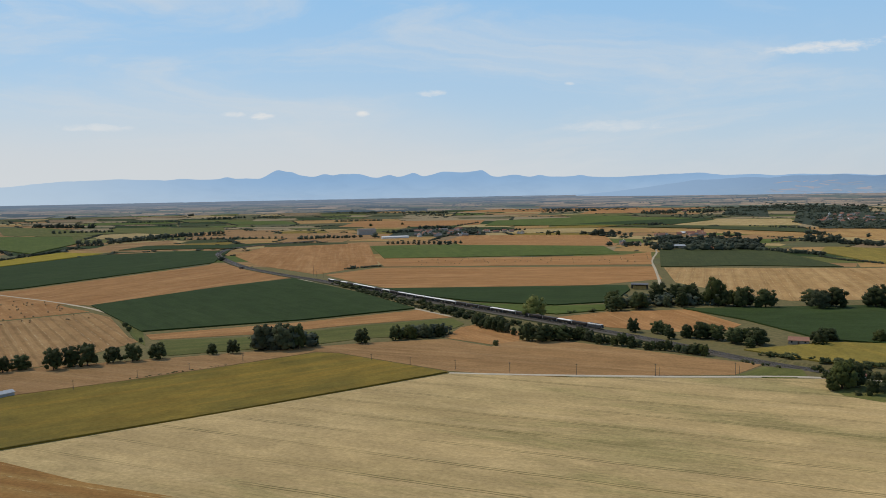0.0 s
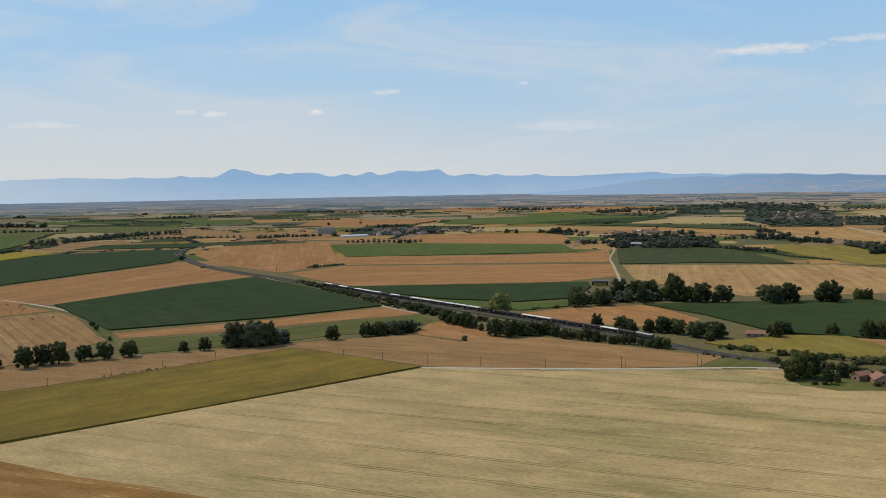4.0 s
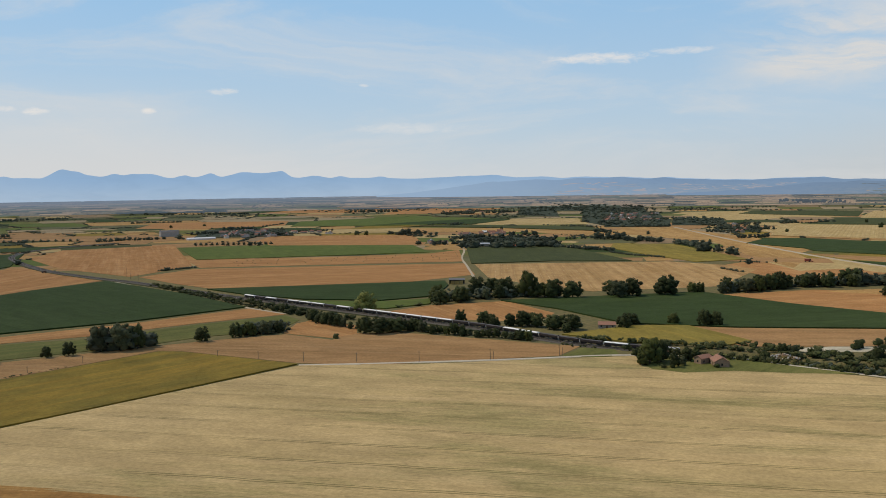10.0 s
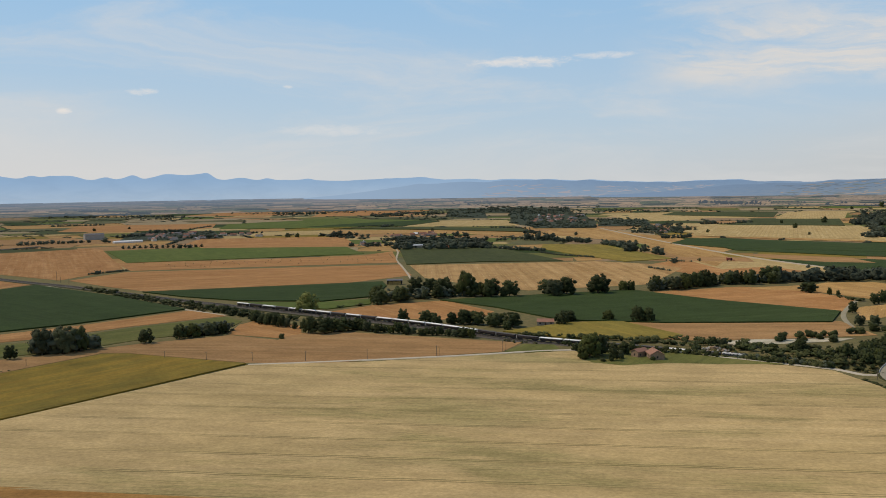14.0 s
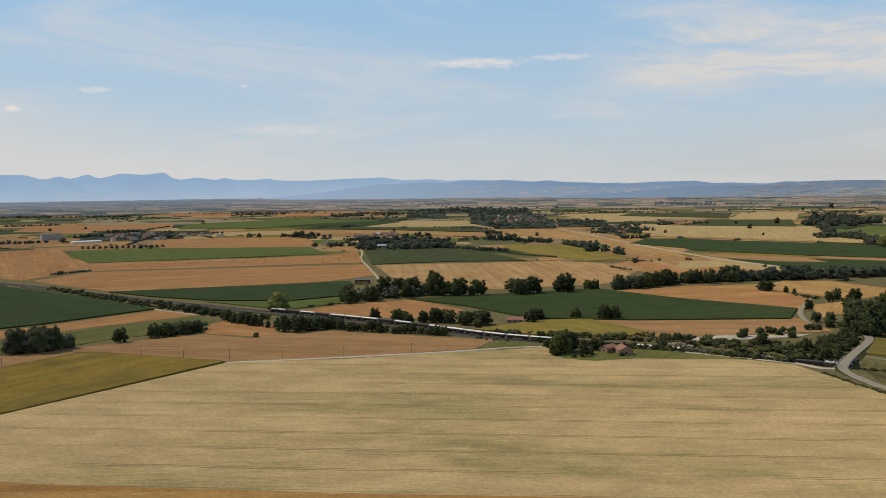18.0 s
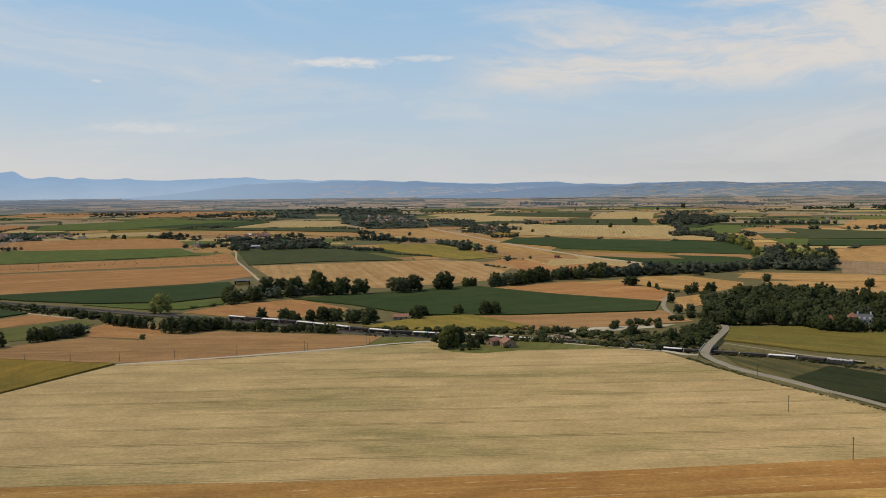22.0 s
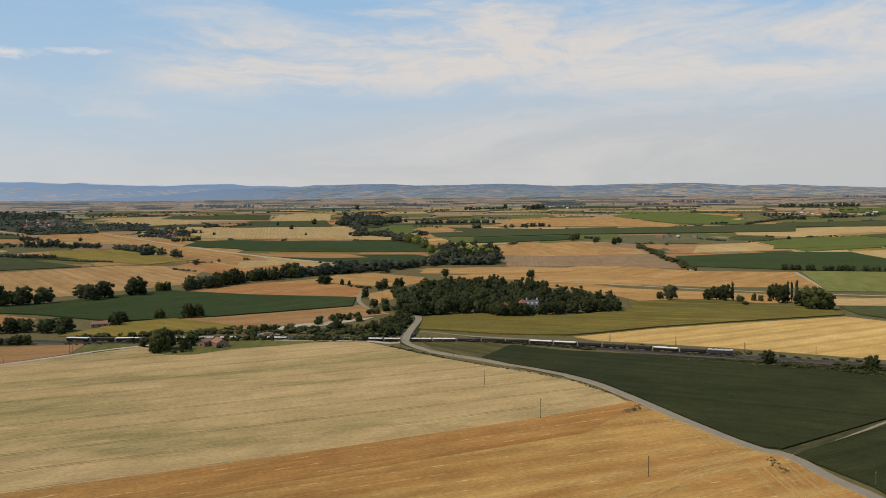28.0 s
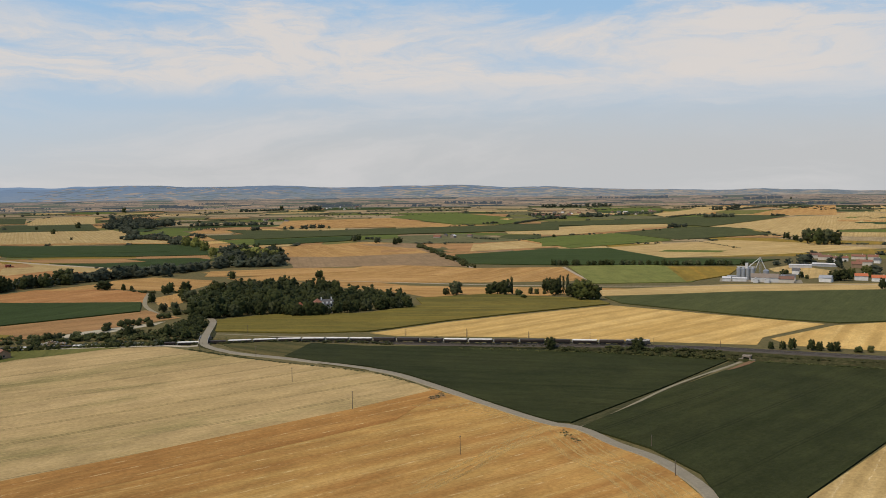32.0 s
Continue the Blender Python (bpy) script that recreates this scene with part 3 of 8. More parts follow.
field("green", -24.4, [(21.6, 794.1), (93.3, 761.6), (142.6, 766.9), (131.4, 731.6), (89.5, 712.7), (61.8, 732.9)])
field("stubble_red", -80.7, [(87.5, 696.8), (132.4, 724.5), (200.8, 730.2), (214.9, 644.4), (198.8, 622.2), (161.5, 615.9), (119.1, 641)])
field("maize", 0.6, [(196.2, 731.5), (392.5, 733.4), (415.6, 636.1), (463.8, 533.1), (418.6, 490.6), (307.5, 533.6), (243.4, 575.6), (225, 664.4)])
field("stubble_red", 2, [(402.4, 713.2), (503.1, 716.8), (539.3, 678.5), (532.7, 593.9), (467.7, 531.4), (430.6, 616.7)])
field("stubble_swath", 73.5, [(275.9, 1120), (527.4, 1064.7), (571.3, 984.5), (573.1, 924.9), (437.2, 774.3), (301.3, 774), (269.5, 843.9), (244.3, 943)])
field("olive", 76.7, [(351, 1454.7), (513.8, 1417.3), (486.9, 1086.4), (385.4, 1126.3), (274.1, 1128.8)])
field("stubble_red", -97.2, [(5.3, 1821), (41.8, 2020.1), (267.7, 1971.7), (348, 1920.1), (305.6, 1586.5), (165.4, 1590.4), (35.8, 1641.5)])
field("sunflower_pale", -100.9, [(619.4, 1450.1), (704.1, 1383.8), (640.3, 1053.8), (557.5, 1040.3), (554.4, 1170.7), (564.7, 1339)])
field("sunflower_pale", -84.5, [(182.5, 542.5), (244.3, 562.9), (281.4, 553.6), (288.3, 481.3), (265, 471.3), (213.8, 499.2)])
field("stubble", -21.5, [(280, 551.1), (427.9, 492.7), (405.3, 433.8), (355.8, 441.7), (287.3, 460), (267.9, 472.5)])
field("stubble_red", -91.5, [(545.9, 975.7), (615.9, 1021.8), (678.5, 959.3), (674.9, 825.9), (581.4, 794.8), (536.5, 852.5)])
field("stubble_hot", 69, [(935.4, 1778.5), (961.4, 1525.5), (719.1, 1035.7), (620.2, 923), (663.2, 1067.7)])
field("stubble_hot", -119.1, [(1263.6, 1923.6), (1646, 1955.4), (1180.1, 1117.9), (1073.3, 1330.7), (995.6, 1556.7)])
field("maize", 70.6, [(933.2, 1492.5), (1049.2, 1301.5), (1157.9, 1058.7), (956.4, 875.8), (885.1, 978.9), (812.8, 1150.5)])
field("stubble", -61.1, [(774.4, 1112.5), (862.1, 953.9), (932.9, 854.5), (889, 814.6), (780.4, 918), (760.5, 1012)])
field("maize", 80.6, [(747.3, 982.7), (773.9, 910.6), (882.1, 808.3), (746.7, 706.9), (716.5, 796.1)])
field("stubble_hot", -94.7, [(515.1, 705.2), (583.9, 701.2), (637, 693.4), (628.4, 589.6), (570.8, 567.8), (555.9, 600.2), (535.7, 653.4)])
field("stubble_hot", -136.4, [(485.9, 542.8), (535.9, 552.6), (479.5, 498.8), (443.3, 487.9)])
field("sunflower_green", -69.2, [(358.5, 361.6), (375.2, 301.2), (400.1, 259.8), (417.7, 250.4), (467.7, 229.2), (519.2, 198.9), (609.2, 140.8), (635.3, 159.8), (638.3, 266.7), (583.5, 315.4), (543.7, 288.5), (480.1, 308.6), (469.6, 328.1), (447, 343.1), (450.5, 370.4), (427.1, 385.9), (404.3, 395.8)])
field("straw", -21, [(396.9, 254.7), (413.5, 247.2), (462.5, 226.7), (513.3, 196.6), (602.3, 137.9), (558.1, -31.7), (480.2, 2.6), (450, 2.7), (435.3, 70.9), (418.3, 158.9), (393.1, 232.2)])
field("stubble_orange", 157.6, [(257.1, 137.4), (206.6, 153.9), (99.2, 198.2), (10.9, 239), (-97.3, 294.8), (-89.1, 292.3), (-128.5, 310), (-172.6, 338.5), (-190.2, 311.2), (-144.3, 281.5), (-103.4, 263), (-112.6, 266.1), (-3.4, 209.8), (86.3, 168.4), (194.9, 123.6), (254.5, 129.3)])
field("bare", -126.9, [(207.6, 48.6), (209.6, 39.9), (198.4, 25), (189.8, 18.6), (189.6, 26.4), (189.5, 33.9), (195.4, 43.5)])
field("bare", -14, [(358.0, 8.2), (380.0, 2.6), (392.0, -0.6), (392.0, -3.6), (380.0, -1.0), (364.0, 4.8)], 0.72)
field("bank_scrub", -14, [(221.5, 51.6), (308.0, 29.2), (398.0, 8.0), (398.0, 3.8), (304.0, 26.3), (217.5, 46.6)])
field("stubble_hot", -91.4, [(544, 680.1), (604.7, 713.1), (650.5, 697.5), (648.3, 608.7), (619.2, 582), (547.3, 558.9), (542.9, 602.6)])
field("stubble_hot", -6.4, [(503.1, 701.1), (578.5, 692.7), (553.8, 666.4), (513.6, 680.2)])
field("stubble_hot", 48.5, [(497.1, 549.6), (536.3, 555.2), (517.1, 531.2), (466.2, 494.4), (454.9, 501.9)])
field("stubble_hot", -50.8, [(717.2, 684.4), (768.6, 648.4), (830.9, 572), (757, 520.8), (700, 573.3), (706.2, 627.3)])
field("stubble_pale", -124.4, [(1208.6, 1849.4), (1587.7, 1977.5), (1592, 1741.5), (1188.9, 1152.1), (1142.6, 1310.7), (997.1, 1550)])
field("stubble_hot", -150.5, [(1128.7, 871.3), (1429.8, 796.2), (1148.2, 637.1), (995.2, 745)])
field("olive", -29.8, [(1427.6, 1286.1), (1668, 1148.6), (1901.1, 1062.6), (1673.4, 933.9), (1472, 1013.7), (1302.2, 1152.8)])
field("green", 153.2, [(1290.5, 1135.5), (1454.8, 1001.8), (1653.5, 922.6), (1460.4, 813.5), (1205.8, 942.1), (1176.7, 992)])
field("stubble_pale", 73.9, [(1369.3, 2778.2), (1769, 2845.4), (1943.7, 2506.3), (1662.2, 2269.6), (1246.3, 2351.7)])
field("olive", -49.2, [(1667.1, 1425.9), (1699, 1172.8), (2004.4, 819.3), (1777.9, 740.3), (1496.1, 950.1), (1475.1, 1204.2)])
field("green", -132.1, [(2521.8, 1426.4), (2966, 1401.8), (2611.2, 1008.6), (2217.6, 1049.2)])
field("stubble_pale", 1.3, [(2053.4, 1593.3), (2479, 1603), (2287.5, 1295.5), (2027.9, 1204.7), (1835.7, 1410.5)])
field("stubble_pale", 165.1, [(1835.7, 735.4), (2241.4, 554.7), (2303.3, 439.1), (2132.6, 396.9), (1657.6, 523.2), (1669.9, 655.2)])
field("stubble_pale", 163.3, [(2619.3, 478.7), (3088.8, 322.3), (3390, 142.4), (3109.8, 108.3), (2487, 295.6)])
field("stubble_pale", 29.9, [(126.5, 3578.3), (618.6, 3861.2), (730.1, 3674.3), (615.7, 3338.1), (262.2, 3187.7)])
field("green", 26.1, [(218.6, 2923.2), (567.7, 3094.4), (707.4, 2839.2), (524.2, 2532), (262.9, 2539.6)])
field("stubble_red", 171.8, [(24.8, 1822.6), (209.6, 1898.5), (327.1, 1751.7), (282.2, 1588.1), (70.9, 1618.5)])
field("stubble_pale", -70.1, [(1396.3, 2941.1), (1791.8, 2854.9), (1933.2, 2465.2), (1811.4, 2338), (1561.3, 2559.4), (1316.5, 2648.4)])
field("straw", 175.8, [(477.7, -3), (555.4, -39.3), (583, -71.5), (621.4, -121.6), (467.8, -110.4), (457.1, -70.5), (455.9, -16.9)])
field("maize_near", -77.4, [(345, 268.3), (348.7, 230.1), (373.4, 167), (398.5, 59.2), (408.5, 7.5), (308.3, 29.8), (221.4, 52.3), (222.3, 53), (220.5, 58.8), (227.4, 72.9), (236.7, 88.9), (247.8, 106.9), (260.1, 127), (271.2, 144.9), (282.3, 163.9), (288.2, 181), (292.7, 194.4), (293.5, 213.5), (294.4, 233.6), (299.9, 257.6)])
field("grass_rough", 81.3, [(321.1, 324.8), (345.2, 289), (343.9, 269.7), (323.4, 263.5), (300.3, 225.9), (284, 188.9), (293.2, 249.1), (306.1, 299.5)])
field("maize_near", -19.4, [(217.3, 46), (303.1, 25.9), (363.6, 7.5), (404.5, -5.6), (422.5, -70.2), (450.6, -136.9), (286.1, -117.2), (242.4, -68.7), (164.2, -45.5), (122.5, -40.8), (119.2, -33.6), (174.6, -10), (197.9, 13.1)])
field("stubble_pale", 173.2, [(164.3, -45.8), (238.2, -68.7), (276.4, -116.1), (96.1, -94.6), (107.6, -45)])
field("olive", 174.5, [(653.7, 158.2), (735.6, 55.5), (804.6, -73.3), (858.9, -162.5), (629, -140.4), (586, -71.5), (564.7, -40.8), (569.4, 0.2), (616.4, 132.8)])
field("stubble_hot", 118.3, [(598.2, 535.4), (710.9, 475.4), (679.3, 374), (688.7, 317.7), (726.2, 187.1), (732.8, 142.3), (692.6, 132.3), (596.3, 311.2), (615.5, 341.6), (658.4, 498.7)])
field("stubble_hot", 0.3, [(704.7, 540.4), (906.2, 541.4), (890.1, 392.3), (942, 290.4), (793.1, 212.7), (736.8, 310.3), (683.2, 443.1), (673.3, 540.7)])
field("ploughed", -144.3, [(884.5, 675.1), (1084.1, 844), (1232.4, 804.7), (1342.4, 718.3), (902, 401.4), (921.6, 550.6), (811.1, 592.2)])
field("stubble_hot", 43.5, [(1123.7, 880.6), (1241.5, 866), (1251.8, 775.2), (1199.4, 638.1), (1111.4, 567.1), (995.4, 660.5), (970.6, 735.2)])
field("ploughed", -139.4, [(942.9, 715.5), (985.9, 654.5), (1070.1, 541.5), (910.5, 404.9), (892.7, 507.4), (811.4, 612.4)])
field("maize", 109.2, [(1080.8, 508.7), (1222.2, 428.7), (1294.7, 332.4), (1116.3, 198.6), (1144.7, 52.9), (1035.6, 96.7), (960.9, 311.3), (940.7, 422.5)])
field("green_pale", 25.1, [(951, 289), (1001, 196), (967.8, 100.4), (813.3, 108.9), (761.4, 200.3)])
field("sunflower", 18.2, [(983.8, 170.9), (1013.2, 86.9), (899.8, 84.1), (811.3, 114.3)])
field("stubble_pale", 119.4, [(708.7, 179.2), (811.6, 66), (869.5, -73.8), (906.6, -142.4), (844.3, -137.8), (735.6, 55.5), (665.2, 164.1)])
field("stubble", 144.9, [(1251.9, 615.7), (1359.9, 645), (1430.8, 526.4), (1317.5, 402.3), (1153.4, 517.8)])
field("green", -20.7, [(1482, 545.6), (1776.9, 434.1), (1540, 276.7), (1276.9, 389.3)])
field("stubble_pale", -30.8, [(1321.6, 339.8), (1585.7, 182.2), (1535, 51.5), (1420.7, -72), (1250.5, 62.6), (1123.7, 208.1)])
field("olive", -28, [(1802.1, 434.3), (2130.4, 260), (1809.5, 124.7), (1560.5, 270.4)])
field("stubble_pale", 179.5, [(2179.8, 335.9), (3021.6, 86.6), (3494.5, -95.1), (2118.6, -84.1), (1937.3, 102.4), (2102.6, 242.9)])
field("stubble_pale", -100.3, [(654.5, 1062.9), (751.7, 1013.4), (712.9, 799.8), (673.8, 738.6), (673.2, 891.9), (603, 887)])
field("stubble_pale", -122.4, [(1325.6, 1962.8), (1564.2, 1729.9), (1283.4, 1287.5), (1101.3, 1302.8), (1128.9, 1708.9)])
field("meadow", 38.2, [(188, 431.2), (220.3, 456.6), (248, 448), (252.3, 441.1), (270.5, 406.8), (290.8, 373.5), (255.4, 386.4), (227.8, 401.7), (200.3, 404.8), (188.8, 418.4)])
field("gravel", 173.3, [(295.4, 452.1), (323.1, 450.2), (354.3, 439.9), (383.9, 430.3), (368, 425.1), (328.7, 429.7), (297.1, 437.9)])
field("stubble_pale", -177.6, [(1000.6, 52.5), (1066.7, 32.3), (1040, 10.6), (1001.5, -16.5), (924, -19.8), (890.3, 1), (946.4, 13.6), (965.2, 42.6)])
field("thicket", -145, [(811, 734.5), (801.4, 667.2), (839.5, 641.7), (1034.6, 795.1), (1048.5, 901.1)])

# the middle of the plain
field("olive", 170, [(2049, 716), (2291, 802), (2640, 526), (2929, 373), (2911, 186), (2614, 220), (2119, 308), (2257, 444)], 0.25)
field("stubble_pale", -178, [(2120, 302), (2614, 220), (2873, 151), (2929, 47), (1671, 0), (1742, 89), (1840, 129), (2053, 210)], 0.25)
field("stubble_hot", -178, [(2760, 332), (3265, 289), (3765, 157), (3816, 84), (2972, 49), (2954, 190)], 0.25)
field("stubble_pale", -8, [(2982, 638), (3592, 555), (3398, 441), (2867, 485), (2766, 553)], 0.25)
field("stubble", -24, [(1599, 555), (1823, 635), (2257, 444), (2040, 372), (1795, 454)], 0.25)
field("olive", -15, [(1771, 448), (2106, 358), (2101, 254), (1793, 134), (1564, 276)], 0.25)
field("green", 147, [(1303, 449), (1561, 541), (1749, 442), (1562, 284)], 0.25)
field("green", 45, [(2577, 1456), (2920, 1475), (2569, 1092), (2285, 830), (2158, 865), (2125, 1004)], 0.25)
field("stubble_hot", -134, [(1783, 1354), (2213, 1637), (2495, 1410), (2091, 988), (1958, 941)], 0.25)
field("olive", -34, [(1520, 1224), (1961, 927), (2229, 728), (1860, 604), (1706, 764), (1525, 952), (1329, 1076)], 0.25)
field("maize", -33, [(1178, 958), (1313, 1063), (1505, 939), (1357, 862), (1248, 907)], 0.25)
field("stubble_pale", -140, [(1163, 520), (1321, 585), (1442, 541), (1310, 430)], 0.25)
field("pasture", 44, [(1341, 852), (1316, 702), (1349, 604), (1458, 547), (1660, 744), (1493, 904)], 0.25)
field("stubble_pale", 50, [(1483, 1925), (1805, 2317), (2070, 2596), (2195, 2448), (1873, 2101)], 0.25)
field("olive", -130, [(1610, 2672), (1774, 2852), (2049, 2621), (1770, 2288)], 0.25)
field("stubble_pale", -118, [(1066, 1700), (1296, 1964), (1514, 1724), (1256, 1231), (1191, 1296), (1044, 1574)], 0.25)
field("olive", -130, [(1361, 1948), (1651, 2224), (1835, 2079), (1549, 1739)], 0.25)
field("stubble_pale", 47, [(1211, 2396), (1669, 2889), (1615, 2395), (1441, 2268), (1208, 2283)], 0.25)
field("green", 116, [(-869, 1737), (-1143, 2290), (-929, 2230), (-782, 1902), (-732, 1580)], 0.25)
field("meadow", 118, [(-1157, 2349), (-1421, 2847), (-1241, 2809), (-890, 2391), (-926, 2256)], 0.25)
field("stubble", 179, [(-675, 1690), (-693, 1858), (-615, 1986), (-566, 1906), (-590, 1792), (-547, 1727), (-350, 1731), (-373, 1684)], 0.25)
field("stubble", -26, [(-503, 2100), (-554, 2255), (-353, 2250), (-10, 2079), (-169, 1927), (-224, 1875), (-336, 1976)], 0.25)
field("meadow", -10, [(-964, 2505), (-1006, 2752), (-659, 2690), (-595, 2427), (-712, 2307)], 0.25)
field("stubble_red", -9, [(-309, 2613), (-281, 3008), (136, 2945), (104, 2618), (-139, 2515)], 0.25)
field("green", -116, [(117, 2534), (170, 2887), (481, 2894), (693, 2939), (785, 2803), (602, 2420), (331, 2452)], 0.25)
field("maize", -127, [(356, 2520), (549, 2687), (801, 2796), (805, 2661), (616, 2415)], 0.25)
field("stubble_pale", 57, [(607, 2380), (836, 2735), (1025, 2644), (905, 2258), (781, 2272)], 0.25)
field("stubble_hot", -36, [(349, 2101), (400, 2313), (767, 2043), (748, 1809), (661, 1704), (628, 1897), (526, 2012)], 0.25)
field("olive", -50, [(412, 2382), (612, 2340), (834, 2081), (796, 1867), (751, 1935), (578, 2210)], 0.25)
field("stubble_red", 51, [(48, 3668), (444, 4166), (707, 4162), (624, 3645), (383, 3535)], 0.25)
field("stubble_red", -135, [(504, 3324), (641, 3748), (900, 3847), (1082, 3636), (757, 3310)], 0.25)
field("stubble_hot", -107, [(790, 1821), (885, 1999), (1007, 1990), (955, 1680), (838, 1306), (780, 1462)], 0.25)
field("stubble_pale", 51, [(1041, 1593), (1337, 1959), (1480, 1986), (1539, 1643), (1270, 1388), (1231, 1224), (1101, 1397)], 0.25)
field("stubble_hot", -77, [(672, 606), (755, 529), (787, 394), (720, 361), (694, 488), (652, 573)], 0.25)
field("stubble_hot", -44, [(678, 645), (733, 683), (815, 604), (843, 534), (802, 510), (717, 567)], 0.25)
field("maize", -78, [(822, 1353), (927, 1460), (1001, 1437), (1080, 1075), (995, 991), (834, 1187)], 0.25)


# ---- trees ----
def blob(bm, rng, centre, r, leaf, count, sub=2):
    """A lump of foliage: a rough core, and leaf sprays close all over it."""
    c = Vector(centre)
    out = bm.verts.layers.float_vector.get("out") or bm.verts.layers.float_vector.new("out")
    for v in bmesh.ops.create_icosphere(bm, subdivisions=sub, radius=1.0)["verts"]:
        k = r * 0.86 * (1 + 0.45 * noise.noise(v.co * 1.9 + c * 7))
        v[out] = v.co.normalized()
        v.co = c + Vector((v.co.x * k, v.co.y * k, v.co.z * k * 0.88))
    for _ in range(count):
        d = Vector((rng.gauss(0, 1), rng.gauss(0, 1), rng.gauss(0.3, 1))).normalized()
        p = c + Vector((d.x, d.y, d.z * 0.88)) * r * rng.uniform(0.78, 1.22)
        side = d.cross(Vector((rng.uniform(-1, 1), rng.uniform(-1, 1), rng.uniform(-1, 1)))).normalized()
        up = d.cross(side)
        a, b = leaf * rng.uniform(0.6, 1.4), leaf * rng.uniform(0.6, 1.4)
        tip = d * rng.uniform(-0.4, 0.5) * leaf
        corners = [bm.verts.new(q) for q in (p - side * a, p - up * b * 0.6 + tip, p + side * a, p + up * b)]
        bent = (d + 0.35 * Vector((rng.gauss(0, 1), rng.gauss(0, 1), rng.gauss(0, 1)))).normalized()
        for v in corners:
            v[out] = bent
        bm.faces.new(corners)


def leafy(name, bm, material):
    """A crown's mesh: its leaves are shaded as parts of the rounded mass that they cover."""
    me = mesh_of(name, bm, material, True)
    n = len(me.vertices)
    out, co = np.zeros(3 * n), np.zeros(3 * n)
    me.attributes["out"].data.foreach_get("vector", out)
    me.vertices.foreach_get("co", co)
    round_ = co.reshape(-1, 3) - np.array((0.0, 0.0, 0.30))
    round_ /= np.maximum(np.linalg.norm(round_, axis=1, keepdims=True), 1e-6)
    way = 0.55 * out.reshape(-1, 3) + 0.55 * round_
    way /= np.maximum(np.linalg.norm(way, axis=1, keepdims=True), 1e-6)
    me.normals_split_custom_set_from_vertices(way.tolist())
    return me


def crown_bm(seed, lobes, leaf, count, form="round", sub=1):
    """A crown of unit height and width, standing on z = 0."""
    rng = random.Random(seed)
    bm = bmesh.new()
    lean = rng.uniform(0, 6.28)
    for i in range(lobes):
        u = (i + 0.5) / lobes
        if form == "round":
            z = 0.13 + 0.74 * u
            reach = 0.42 * math.sqrt(max(0.04, 1 - ((z - 0.36) / 0.62) ** 2))
            r = rng.uniform(0.09, 0.17) * (1.15 - 0.3 * u)
            reach = max(0.0, reach - 0.45 * r)
        elif form == "poplar":
            z, reach, r = 0.12 + 0.76 * u, 0.16, rng.uniform(0.10, 0.15)
        else:
            z, reach, r = rng.uniform(0.16, 0.62), rng.uniform(0.05, 0.36), rng.uniform(0.17, 0.27)
        a = 2.4 * i + rng.uniform(-0.5, 0.5)
        k = reach * rng.uniform(0.66, 1.12) * (1 + 0.14 * math.cos(a - lean))
        blob(bm, rng, (k * math.cos(a), k * math.sin(a), z + rng.uniform(-0.03, 0.03)), r, leaf, count, sub)
    if form == "round":
        blob(bm, rng, (0, 0, 0.36), 0.32, leaf, count, sub)
        blob(bm, rng, (0.03, 0, 0.61), 0.26, leaf, count, sub)
    return bm


def trunk_bm(seed):
    rng = random.Random(seed)
    bm = bmesh.new()

    def limb(a, b, ra, rb, seg=6):
        axis = (Vector(b) - Vector(a))
        q = axis.to_track_quat("Z", "Y")
        ring = [[bm.verts.new(Vector(p) + q @ Vector((r * math.cos(6.2832 * i / seg), r * math.sin(6.2832 * i / seg), 0))) for i in range(seg)] for p, r in ((a, ra), (b, rb))]
        for i in range(seg):
            bm.faces.new((ring[0][i], ring[0][(i + 1) % seg], ring[1][(i + 1) % seg], ring[1][i]))
    limb((0, 0, -0.02), (0.01, 0, 0.45), 0.04, 0.022)
    for i in range(4):
        a = 1.57 * i + rng.uniform(-0.4, 0.4)
        limb((0.005, 0, 0.22 + 0.05 * i), (0.24 * math.cos(a), 0.24 * math.sin(a), 0.5 + 0.06 * i), 0.018, 0.006, 5)
    return bm


MODELS = {}
for kind, form, mats, lobes, leaf, count in (
        ("tree", "round", [LEAF, LEAF, LEAF_LIGHT, LEAF, LEAF, LEAF_GREY, LEAF], 26, 0.022, 52), ("lime", "round", [LEAF_YELLOW, LEAF_YELLOW], 26, 0.022, 55), ("poplar", "poplar", [LEAF, LEAF_GREY], 15, 0.024, 40),
        ("bush", "low", [LEAF, SCRUB, LEAF], 11, 0.032, 50), ("far_tree", "round", [LEAF, LEAF, LEAF_GREY], 14, 0.034, 34), ("scrub", "low", [SCRUB, LEAF, SCRUB], 5, 0.06, 18)):
    MODELS[kind] = [(leafy("crown", crown_bm(11 * k + len(kind), lobes, leaf, count, form, 1), m), mesh_of("trunk", trunk_bm(k), BARK)) for k, m in enumerate(mats)]

TREE_SAY = {"tree": "broad dark green deciduous tree among the fields", "lime": "tall tree with yellowish sunlit leaves", "poplar": "slim upright dark poplar", "bush": "low rounded dark green bush", "far_tree": "single dark leafy tree in the far plain"}
plant_rng = random.Random(21)
FAR_TREES, WOOD_INSIDE = [], []


